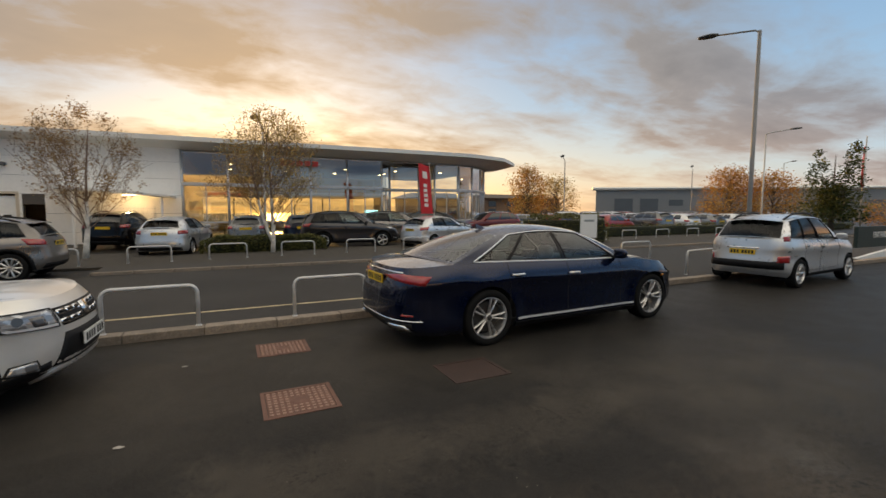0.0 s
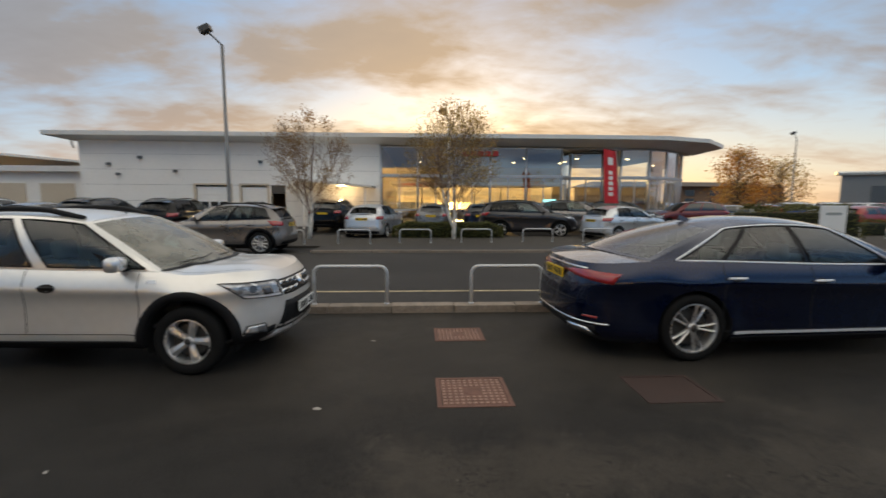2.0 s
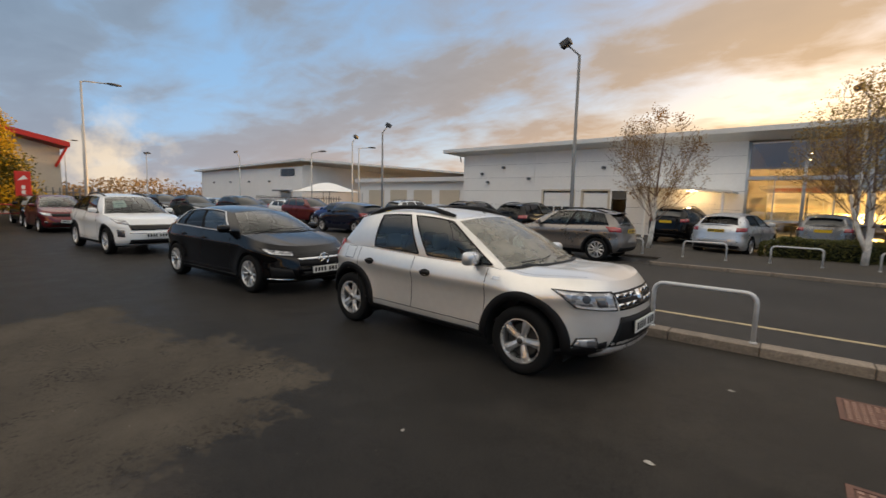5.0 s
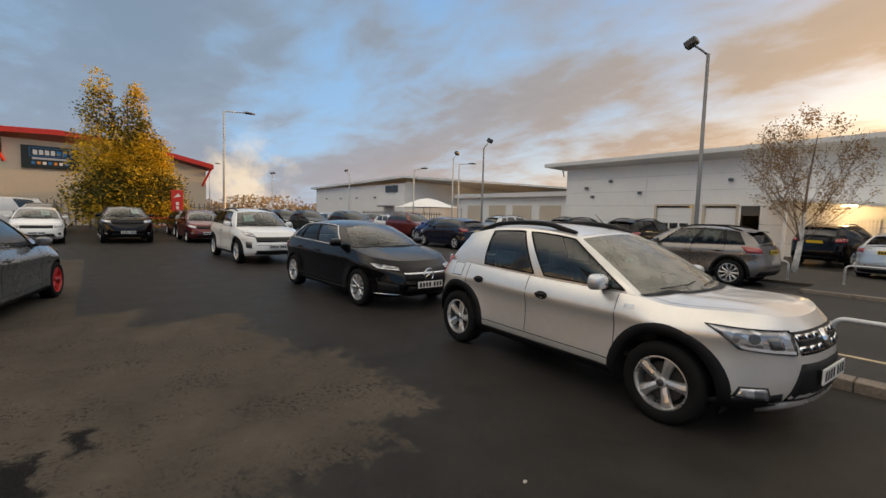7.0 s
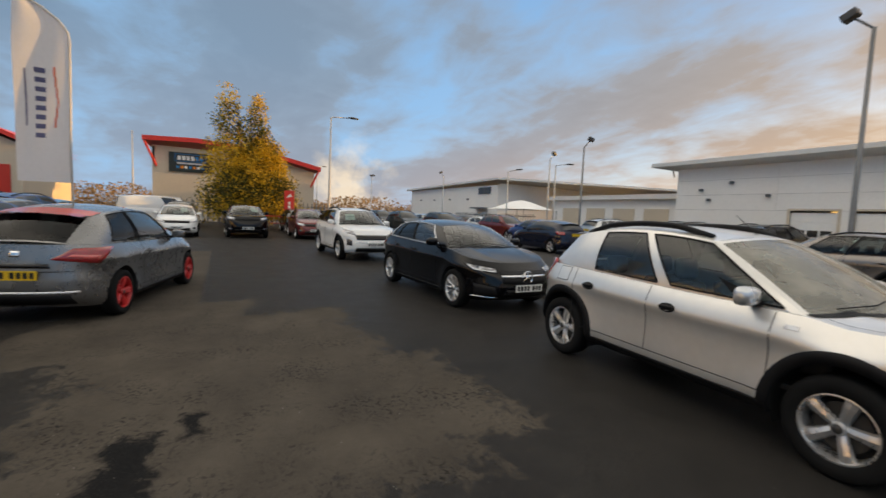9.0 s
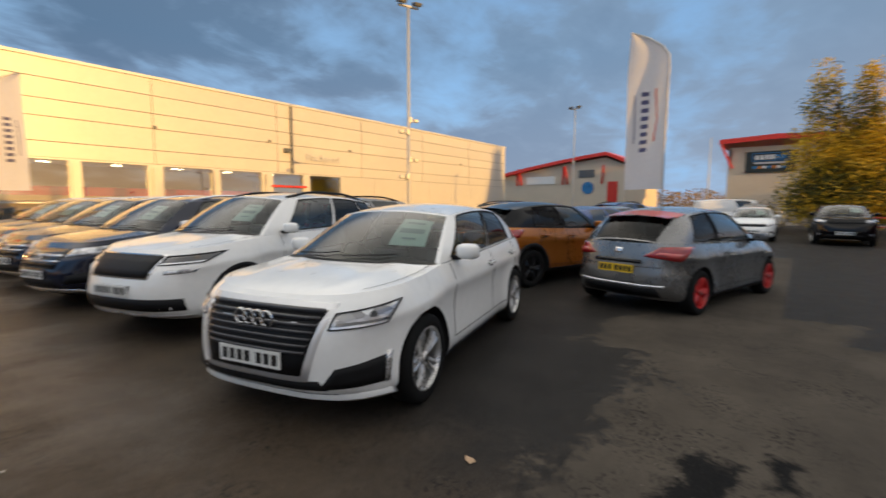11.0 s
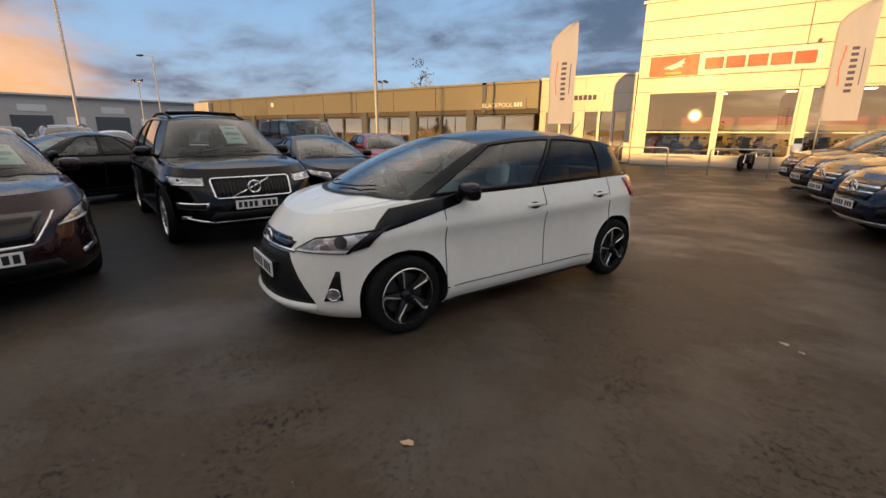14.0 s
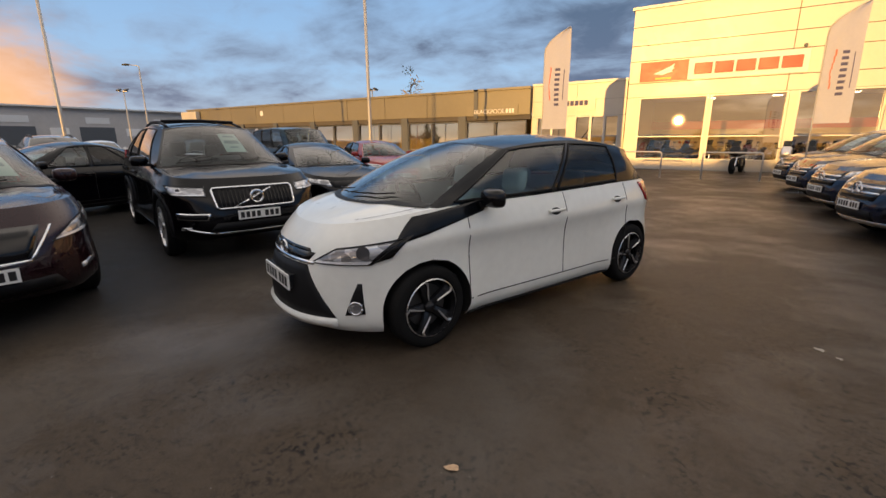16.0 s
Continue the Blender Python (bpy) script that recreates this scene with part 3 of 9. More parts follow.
def make_car(name, label, x, y, yaw, P, body, detail=1, rim=None, group="", roof_mat=None, front_plate=True, rear_plate=True, pillar=None, glass=None, rear_glass=None, seat=None, sheet=None):
    """A parked car. detail 2: near, 1: middle, 0: far."""
    rim = rim or M_ALLOY
    car = thing(name, label, "car", x, y, 0, yaw, group)
    s = Shell(P)
    s.table()
    L, W, H = s.L, s.W, P["H"]
    step, q = ((0.04, 18), (0.085, 10), (0.17, 6))[2 - detail]
    levels = ([0, .025, .05, .085, .12, .155, .19, .235, .28, .33, .38, .43, .48, .525, .56, .60, .64, .67, .70, .745, .785, .815, .85, .88, .92, .96, 1] if detail > 1 else
              [0, .08, .16, .26, .36, .46, .56, .68, .73, .86, .94, 1] if detail else [0, .14, .3, .45, .6, .73, .88, 1])
    xa, xc = P["cowl"], P["rearbase"]
    part("body", body_geo(s, step, q, levels), body, car, smooth=True)
    hc = s.hood_crown
    part("bonnet", deck_geo(s, xa - 0.02, L / 2, 1.0, hc, step, q, 28 if detail > 1 else 10), P.get("bonnet_mat") or body, car, smooth=True)
    part("boot_lid" if P.get("saloon") else "tailgate_top", deck_geo(s, -L / 2, xc + 0.02, 1.0, P.get("boot_crown", 0.03), step, q), body, car, smooth=True)
    # wheel housings, and a black floor box that keeps light out from below
    liners = []
    for xw in (s.xfw, s.xrw):
        for sg in (1, -1):
            ra, k = s.ra + 0.004, 18
            arc = [(xw + ra * math.cos(a), s.wr + ra * math.sin(a)) for a in lin(-0.35, math.pi + 0.35, k)]
            yo = [abs(s.side(ax, max(az, s.zat(ax, 0)), 1).y) - 0.004 for ax, az in arc]
            V = [(ax, sg * o, az) for (ax, az), o in zip(arc, yo)] + [(ax, sg * (W / 2 - 0.36), az) for ax, az in arc]
            F = [(i, i + 1, k + 2 + i, k + 1 + i) for i in range(k)] + [tuple(range(k + 1, 2 * k + 2))]
            if detail:
                part("wheel_housing", (V, F), M_GAPSHADE, car)
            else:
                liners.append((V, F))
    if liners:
        part("wheel_housing", join(*liners), M_GAPSHADE, car)
    part("floor_pan", box_geo(-L / 2 + 0.35, L / 2 - 0.35, -W / 2 + 0.36, W / 2 - 0.36, s.z0, s.z0 + 0.14), M_GAPSHADE, car)
    # cabin
    yA, yC = s.side(xa, s.zs(xa)).y - 0.015, s.side(xc, s.zs(xc)).y - 0.015
    xf, xr = P["roof_front"], P["roof_rear"]
    zf, zr = P["zrf"], P["zrr"]
    wf, wr_ = P["wrf"], P["wrr"]
    crown = P.get("crown", 0.06)
    arch = H - crown - (zf + zr) / 2

    def rail(t):
        return Vector((xf + (xr - xf) * t, wf + (wr_ - wf) * t + 0.02 * 4 * t * (1 - t), zf + (zr - zf) * t + arch * 4 * t * (1 - t) * P.get("archk", 1.0)))

    def belt(t):
        bx = xa + (xc - xa) * t
        z = s.zs(bx)
        return Vector((bx, s.side(bx, z).y - 0.015, z))

    def sidef(t, h, sg=1):
        p = belt(t).lerp(rail(t), h)
        b = P.get("bulge", 0.035) * 4 * h * (1 - h) * max(0, min(1, t / 0.07, (1 - t) / 0.09))
        return Vector((p.x, sg * (p.y + b), p.z + b * 0.25))

    def hoodz(x, y):
        return s.zat(x, 1) + hc * max(0, 1 - (y / max(s.side(x, s.zs(x)).y, 0.1)) ** 2)

    bowf, bowr = P.get("bowf", 0.22), P.get("bowr", 0.14 if P.get("saloon") else 0.04)

    def screen(a, h):
        b0 = Vector((xa + bowf * (1 - a * a), a * yA, 0))
        b0.z = hoodz(min(b0.x, L / 2 - 0.1), b0.y) - 0.006 if abs(a) < 1 else s.zs(xa)
        t0 = Vector((xf + 0.10 * (1 - a * a), a * wf, zf + crown * 0.8 * (1 - a * a)))
        p = b0.lerp(t0, h)
        b = 0.035 * 4 * h * (1 - h) * (1 - a ** 6)
        return p + Vector((b * 0.6, 0, b))

    def back(a, h):
        b0 = Vector((xc - bowr * (1 - a * a), a * yC, s.zs(xc) + P.get("boot_crown", 0.03) * (1 - a * a)))
        t0 = Vector((xr - 0.08 * (1 - a * a), a * wr_, zr + crown * 0.8 * (1 - a * a)))
        p = b0.lerp(t0, h)
        b = P.get("bulge_r", 0.04) * 4 * h * (1 - h) * (1 - a ** 6)
        return p + Vector((-b, 0, b * 0.7))

    def rooff(t, a):
        r = rail(t)
        bow = 0.10 * (1 - t) ** 3 - 0.08 * t**3
        return Vector((r.x + bow * (1 - a * a), a * r.y, r.z + crown * (0.8 + 0.2 * 4 * t * (1 - t)) * (1 - abs(a) ** 2.2)))

    nd = 2 if detail else 1
    g_front, g_rear = glass or (M_GLASS if detail else M_FARGLASS), rear_glass or glass or (M_PRIV if detail else M_FARGLASS)
    part("roof", grid_geo(lambda a, t: rooff(t, a), lin(-1, 1, 7 * nd), lin(0, 1, 8 * nd)), roof_mat or body, car, smooth=True)
    lo, hi = P.get("win", (0.07, 0.93))
    wins = P["windows"]
    cuts = sorted({0.0, 1.0, *[c for w in wins for c in w[:2]]})
    for sg in (1, -1):
        pil, frm = [], []
        f = lambda t, h, sg=sg: sidef(t, h, sg)
        for a, b in zip(cuts, cuts[1:]):
            isw = any(abs(w[0] - a) < 1e-6 for w in wins)
            us = lin(a, b, max(1, int((b - a) * 14)) * nd if isw else max(1, int((b - a) * 16)))
            if isw:
                pil.append(grid_geo(f, us, (0, lo * 0.5, lo)))
                pil.append(grid_geo(f, us, (hi, 1)))
                idx = [i for i, w in enumerate(wins) if abs(w[0] - a) < 1e-6][0]
                gm = g_front if idx == 0 else g_rear
                part("side_window", outward(grid_geo(f, us, lin(lo, hi, 4 * nd))), gm, car, smooth=True)
                if detail:
                    e = 0.004
                    rimp = [f(t, lo) for t in us] + [f(b, h) for h in lin(lo, hi, 6)][1:] + [f(t, hi) for t in us[::-1]][1:] + [f(a, h) for h in lin(hi, lo, 6)][1:]
                    part("window_seal", tube([p + Vector((0, sg * e, 0)) for p in rimp], 0.009 if detail > 1 else 0.011, 5, cap=False), M_PLASTIC, car, smooth=True)
            else:
                inner = 0.02 < a and b < 0.98
                if inner and detail:
                    part("door_pillar", grid_geo(f, us, lin(0, 1, 5 * nd)), pillar or M_GLOSSBLACK, car, smooth=True)
                else:
                    (frm if inner else pil).append(grid_geo(f, us, lin(0, 1, 5 * nd)))
        part("cabin_pillar", join(*pil, *frm), P.get("pillar_mat") or roof_mat or body, car, smooth=True)
    if detail and P.get("seal_mat") not in (None, M_PLASTIC):
        for sg in (1, -1):
            t0, t1 = wins[0][0] - 0.012, wins[-1][1] + 0.012
            pts = [sidef(t, lo - 0.03, sg) for t in lin(t0, t1, 26)] + [sidef(t1 + 0.006, h, sg) for h in lin(lo, hi, 6)] + [sidef(t, hi + 0.025, sg) for t in lin(t1, t0, 26)] + [sidef(t0, h, sg) for h in lin(hi, lo - 0.03, 6)]
            part("window_trim", tube([p + Vector((0, sg * 0.006, 0)) for p in pts], 0.011, 6, cap=False), P["seal_mat"], car, "bright trim round the side windows", smooth=True)
    m0 = 0.045
    part("windscreen", outward(grid_geo(screen, lin(-1 + m0, 1 - m0, 10 * nd), lin(0.0, 0.955, 5 * nd))), P.get("screen_mat") or g_front, car, smooth=True)
    part("windscreen_frame", join(grid_geo(screen, lin(-1, -1 + m0, 1), lin(0, 1, 5 * nd)), grid_geo(screen, lin(1 - m0, 1, 1), lin(0, 1, 5 * nd)), grid_geo(screen, lin(-1 + m0, 1 - m0, 10), (0.955, 1.0))), P.get("pillar_mat") or roof_mat or body, car, smooth=True)
    def scuttle(a, k):
        f = screen(a, 0.0)
        xx = xa - 0.03 + (f.x + 0.035 - xa + 0.03) * k
        yh = s.side(xx, s.zs(xx)).y
        return Vector((xx, a * yA, deck_z(s, xx, max(-1, min(1, a * yA / yh)), 1.0, hc) + 0.006))
    if detail:
        part("scuttle_panel", grid_geo(scuttle, lin(-0.97, 0.97, 16), lin(0, 1, 8)), M_PLASTIC, car, smooth=True)
    br = P.get("back_edge", 0.10)
    b0, b1 = P.get("backwin", (0.08, 0.9))
    part("rear_window", outward(grid_geo(back, lin(-1 + br, 1 - br, 9 * nd), lin(b0, b1, 4 * nd))), g_rear, car, smooth=True)
    part("tailgate_frame", join(grid_geo(back, lin(-1, -1 + br, 2), lin(0, 1, 4 * nd)), grid_geo(back, lin(1 - br, 1, 2), lin(0, 1, 4 * nd)), grid_geo(back, lin(-1 + br, 1 - br, 9), (b1, 1.0)), grid_geo(back, lin(-1 + br, 1 - br, 9), (0.0, b0))), P.get("back_mat") or roof_mat or body, car, smooth=True)
    # inside
    if detail:
        zb = s.zs(xa) - 0.05
        part("dashboard", box_geo(xa - 0.38, xa + 0.12, -W / 2 + 0.2, W / 2 - 0.2, 0.55, zb, 0.04), M_CABIN, car, smooth=True)
        part("cabin_floor", box_geo(xc + 0.05, xa, -W / 2 + 0.14, W / 2 - 0.14, 0.42, 0.46), M_CABIN, car)
        sm = seat or M_SEAT
        for xs_, zt in ((xa - 1.05, H - 0.52), (xa - 1.9, H - 0.58)):
            for ys_ in (0.36, -0.36):
                back_r = moved(box_geo(-0.07, 0.07, -0.24, 0.24, 0.5, zt, 0.05), pose(xs_, ys_, 0, 0, -9, 0))
                head = moved(box_geo(-0.05, 0.05, -0.13, 0.13, zt + 0.03, zt + 0.23, 0.045), pose(xs_ + 0.03, ys_, 0, 0, -9, 0))
                cush = box_geo(xs_ + 0.02, xs_ + 0.5, ys_ - 0.25, ys_ + 0.25, 0.45, 0.62, 0.05)
                part("seat", join(back_r, head, cush), sm, car, smooth=True)
        ring = [(0.0, 0.18 * math.cos(a), 0.18 * math.sin(a)) for a in lin(0, 2 * math.pi, 20)]
        part("steering_wheel", moved(join(tube(ring, 0.016, 6), box_geo(-0.02, 0.02, -0.17, 0.17, -0.03, 0.03)), pose(xa - 0.5, -0.36, zb + 0.0, 0, 22, 0)), M_CABIN, car, smooth=True)
        part("mirror_inside", box_geo(xf + 0.02, xf + 0.06, -0.12, 0.12, zf - 0.10, zf - 0.04, 0.01), M_CABIN, car)
        # wipers
        part("wiper", join(*[tube([screen(a0, 0.05) + Vector((0.015, 0, 0.02)), screen(a0 + 0.42, 0.075) + Vector((0.015, 0, 0.018)), screen(a0 + 0.62, 0.11) + Vector((0.012, 0, 0.015))], 0.0055, 5) for a0 in (-0.75, -0.05)]), M_PLASTIC, car)
    # seams, handles, mirrors, sills
    if detail:
        zb = lambda xx: s.zs(xx) - 0.01
        gaps = []
        for sg in (1, -1):
            for t in P["doors"]:
                xd = xa + (xc - xa) * t
                gaps.append(skin_panel(lambda a, b, sg=sg: s.side(a, b, sg), [(xd, s.z0 + 0.13), (xd + 0.007, s.z0 + 0.13), (xd + 0.007, zb(xd)), (xd, zb(xd))], 1, 10, 0.0022, 0.004))
            x0, x1 = s.xrw + s.ra * 0.8, xa + (xc - xa) * P["doors"][0]
            gaps.append(skin_panel(lambda a, b, sg=sg: s.side(a, b, sg), [(x0, s.z0 + 0.13), (x1, s.z0 + 0.13), (x1, s.z0 + 0.137), (x0, s.z0 + 0.137)], 14, 1, 0.0022, 0.004))
        tagged(part("door_gap", join(*gaps), M_GAPSHADE, car), kind="stuff")
        if detail > 1:
            tip = L / 2 - s.fv(1.0)
            for sg in (1, -1):
                V = []
                for xx in lin(xa + 0.03, tip - P.get("bonnet_end", 0.16), 24):
                    yh = s.side(xx, s.zs(xx)).y
                    for du in (0.0, 0.007 / yh):
                        V.append((xx, sg * (0.93 - du) * yh, deck_z(s, xx, 0.93 - du, 1.0, hc) + 0.007))
                part("bonnet_gap", (V, [(2 * i, 2 * i + 1, 2 * i + 3, 2 * i + 2) for i in range(24)]), M_GAPSHADE, car)
        for sg in (1, -1):
            for t in P.get("handles", [0.5]):
                xh = xa + (xc - xa) * t
                zh = s.zs(xh) - P.get("handle_drop", 0.13)
                p, hl = s.side(xh, zh, sg), P.get("handle_half", 0.10)
                part("door_handle", join(box_geo(xh - hl, xh + hl, p.y + sg * 0.012 if sg > 0 else p.y - 0.034, p.y + 0.034 if sg > 0 else p.y - 0.012, zh - 0.013, zh + 0.013, 0.008), box_geo(xh - hl + 0.01, xh - hl + 0.03, min(p.y, p.y + sg * 0.02), max(p.y, p.y + sg * 0.02), zh - 0.008, zh + 0.008), box_geo(xh + hl - 0.03, xh + hl - 0.01, min(p.y, p.y + sg * 0.02), max(p.y, p.y + sg * 0.02), zh - 0.008, zh + 0.008)), P.get("handle_mat") or body, car, smooth=True)
                # flat black oval stands in for the shade in the handle's hollow
                ro = P.get("dish", 0.06)
                rim_pts = [s.side(xh + ro * math.cos(a), zh - 0.008 + ro * 0.5 * math.sin(a), sg) + Vector((0, sg * 0.003, 0)) for a in lin(0, 2 * math.pi, 20)[:-1]]
                mid_pt = s.side(xh, zh - 0.008, sg) + Vector((0, sg * 0.004, 0))
                dish = [tuple(v) for v in rim_pts] + [tuple(mid_pt)], [(k, (k + 1) % 20, 20) if sg < 0 else ((k + 1) % 20, k, 20) for k in range(20)]
                part("handle_shade", dish, M_GAPSHADE, car)
    for sg in (1, -1):
        xm, zm = xa + (xc - xa) * P.get("mirror_t", 0.12), s.zs(xa) + P.get("mirror_up", 0.085)
        bm = bmesh.new()
        bmesh.ops.create_uvsphere(bm, u_segments=16 if detail else 8, v_segments=10 if detail else 6, radius=1)
        for vv in bm.verts:
            c = vv.co
            c.x = math.copysign(abs(c.x) ** 0.8, c.x) * (0.09 if c.x > 0 else 0.03)
            c.y, c.z = math.copysign(abs(c.y) ** 0.6, c.y) * 0.105, math.copysign(abs(c.z) ** 0.6, c.z) * 0.07
        y0 = abs(s.side(xm, s.zs(xm)).y)
        mg = [tuple(vv.co) for vv in bm.verts], [tuple(vv.index for vv in ff.verts) for ff in bm.faces]
        bm.free()
        mir = part("door_mirror", moved(mg, pose(xm, sg * (y0 + 0.115), zm)), P.get("mirror_mat") or body, car, smooth=True)
        if detail:
            part("mirror_arm", box_geo(xm - 0.03, xm + 0.06, min(sg * (y0 - 0.03), sg * (y0 + 0.06)), max(sg * (y0 - 0.03), sg * (y0 + 0.06)), zm - 0.075, zm - 0.035, 0.01), M_PLASTIC, mir)
    fs = lambda sg: (lambda a, b: s.side(a, b, sg))
    ff, fr = lambda a, b: s.at(a, b), lambda a, b: s.at(a, b, True)
    if P.get("clad", 0) > 0 and detail:
        for sg in (1, -1):
            for xw in (s.xfw, s.xrw):
                k = 22
                A = lin(-0.15, math.pi + 0.15, k)
                V, F = [], []
                for a in A:
                    for r, o in ((s.ra - 0.01, -0.01), (s.ra - 0.006, 0.014), (s.ra + P["clad"] * 0.8, 0.014), (s.ra + P["clad"], 0.0)):
                        px, pz = xw + r * math.cos(a), s.wr + r * math.sin(a)
                        p = s.side(px, max(pz, s.zat(px, 0)), sg)
                        V.append((p.x, p.y + sg * o, p.z if pz > s.zat(px, 0) else pz))
                for i in range(k):
                    for j in range(3):
                        F.append((i * 4 + j, i * 4 + j + 1, i * 4 + j + 5, i * 4 + j + 4))
                part("arch_trim", (V, F), M_PLASTIC, car, smooth=True)
    sill = [] if not detail else [skin_panel(fs(sg), [(s.xrw + s.ra, s.z0), (s.xfw - s.ra, s.z0), (s.xfw - s.ra, s.z0 + P.get("sill", 0.07)), (s.xrw + s.ra, s.z0 + P.get("sill", 0.07))], 10 if detail else 4, 2, 0.012, 0.02) for sg in (1, -1)]
    if sill:
        for sl in sill:
            part("sill_trim", sl, M_PLASTIC, car)
    if P.get("chrome_sill"):
        for sg in (1, -1):
            part("sill_strip", skin_panel(fs(sg), [(s.xrw + s.ra + 0.03, s.z0 + 0.10), (s.xfw - s.ra - 0.03, s.z0 + 0.10), (s.xfw - s.ra - 0.03, s.z0 + 0.125), (s.xrw + s.ra + 0.03, s.z0 + 0.125)], 12, 1, 0.012, 0.02), M_BRIGHT, car, "bright strip")
    # lamps, grilles and trims, each given in metres round the skin and height
    for nm, where, quad, mt, out, sub in P["trim"]:
        fn = ff if where[0] == "f" else fr
        geos = []
        if where[1] == "2":
            for sg in (1, -1):
                g = skin_panel(fn, [(sg * a, b) for a, b in quad], sub[0] if detail else max(1, sub[0] // 2), sub[1], out, 0.02)
                if detail > 1 or (detail and nm in ("headlamp", "tail_lamp", "fog_lamp")):
                    lamp = part(nm, g, mt, car, smooth=True)
                    if nm == "headlamp" and detail > 1:
                        q4 = [Vector((sg * a, b)) for a, b in quad]
                        inq = lambda u, v: tuple((q4[0].lerp(q4[1], u)).lerp(q4[3].lerp(q4[2], u), v))
                        part("light_strip", skin_panel(fn, [inq(0.04, 0.04), inq(0.93, 0.04), inq(0.93, 0.17), inq(0.04, 0.17)], 8, 1, out + 0.004, 0.006), M_BRIGHT, lamp)
                        part("lamp_edge", tube([fn(*inq(u, v)) + Vector((0.004, sg * 0.006, 0.002)) for u, v in [(k / 8, 0) for k in range(9)] + [(1, k / 3) for k in (1, 2, 3)] + [(1 - k / 8, 1) for k in range(1, 9)] + [(0, 0.66), (0, 0.33), (0, 0)]], 0.005, 5), M_GAPSHADE, lamp)
                        for u in (0.60,):
                            c, e = fn(*inq(u, 0.58)), fn(*inq(u + 0.05, 0.58))
                            ax = (e - c) * sg
                            ax.z = 0
                            ax.normalize()
                            nrm = Vector((abs(ax.y), sg * abs(ax.x), 0.15)).normalized()
                            r0 = 0.20 * (Vector(inq(u, 1)) - Vector(inq(u, 0))).length
                            upv = nrm.cross(ax).normalized()
                            ringp = [c + nrm * (out + 0.004) + ax * (r0 * math.cos(a)) + upv * (r0 * math.sin(a)) for a in lin(0, 2 * math.pi, 18)]
                            unit = ringp[:-1], [tuple(range(18))]
                            part("lamp_unit", unit, M_DARKLENS, lamp)
                else:
                    geos.append(g)
        else:
            geos.append(skin_panel(fn, quad, sub[0] if detail else max(2, sub[0] // 2), sub[1], out, 0.02))
        if geos:
            part(nm, join(*geos), mt, car, smooth=True)
    for on, where, zp, mt in ((front_plate, "f", P.get("fplate", 0.45), M_PLATEW), (rear_plate, "r", P.get("rplate", 0.8), M_PLATEY)):
        if not on:
            continue
        p0 = s.at(0.0, zp, where == "r")
        sg = 1 if where == "f" else -1
        px = p0.x + sg * 0.012
        # set clear of the curved skin, on a backing of its own
        plate = part("number_plate", box_geo(min(px, px + sg * 0.012), max(px, px + sg * 0.012), -0.26, 0.26, zp - 0.055, zp + 0.055), mt, car)
        if detail:
            part("plate_mount", box_geo(min(px, px - sg * 0.06), max(px, px - sg * 0.06), -0.25, 0.25, zp - 0.05, zp + 0.05), M_PLASTIC, car)
        if detail:
            bars = [box_geo(px + sg * 0.012 - 0.001, px + sg * 0.012 + 0.001, yy - 0.022, yy + 0.022, zp - 0.036, zp + 0.036) for yy in (-0.21, -0.145, -0.08, -0.015, 0.085, 0.15, 0.215)]
            tagged(part("plate_bar", join(*bars), M_INK, plate), kind="stuff")
    styles = P.get("spokes", (5, 0.06, 0.0))
    yw = W / 2 - P.get("tw", 0.205) / 2 - 0.012
    for xw in (s.xfw, s.xrw):
        for sg in (1, -1):
            wheel_parts(car, P, detail, rim, xw, sg * yw, sg, styles)
    if sheet:
        a0, a1, h0, h1 = sheet
        sh = part("price_sheet", grid_geo(lambda a, h: screen(a, h) - Vector((0.02, 0, 0.012)), lin(a0, a1, 3), lin(h0, h1, 3)), M_PAPER, car, "white price sheet behind the windscreen")
        part("sheet_bar", join(*[grid_geo(lambda a, h: screen(a, h) - Vector((0.016, 0, 0.009)), (a0 + (a1 - a0) * u0, a0 + (a1 - a0) * u1), (h0 + (h1 - h0) * v0, h0 + (h1 - h0) * v1)) for u0, u1, v0, v1 in ((0.2, 0.8, 0.78, 0.86), (0.12, 0.88, 0.42, 0.6), (0.3, 0.7, 0.2, 0.26))]), M_INK2, sh)
    if P.get("rails"):
        geos = []
        for sg in (1, -1):
            pts = [rooff(t, sg * 0.86) + Vector((0, 0, P["rails"] * min(1, 5 * (t - 0.06), 5 * (0.94 - t)))) for t in lin(0.06, 0.94, 14)]
            if detail:
                part("roof_rail", tube(pts, P.get("rail_r", 0.02), 8), P.get("rail_mat", M_PLASTIC), car, smooth=True)
            else:
                geos.append(tube(pts, 0.02, 5))
        if geos:
            part("roof_rail", join(*geos), P.get("rail_mat", M_PLASTIC), car, smooth=True)
    if P.get("aerial") and detail:
        b = rooff(P["aerial"], 0)
        part("aerial", tube([b, b + Vector((-0.12, 0, 0.10)), b + Vector((-0.20, 0, 0.17))], 0.006, 5, 0.002), M_PLASTIC, car)
    if P.get("fin") and detail:
        b = rooff(P["fin"], 0)
        part("aerial_fin", ([(b.x + 0.08, -0.0, b.z), (b.x - 0.1, 0.035, b.z - 0.004), (b.x - 0.1, -0.035, b.z - 0.004), (b.x - 0.1, 0, b.z + 0.07)], [(0, 1, 3), (0, 3, 2), (1, 2, 3)]), body, car)
    if P.get("roof_band"):
        part("roof_band", grid_geo(lambda a, t: rooff(t, a) + Vector((0, 0, 0.006)), lin(-0.97, 0.97, 10), lin(P["roof_band"], 1, 4)), P["spoiler_mat"], car, "red band across the roof edge", smooth=True)
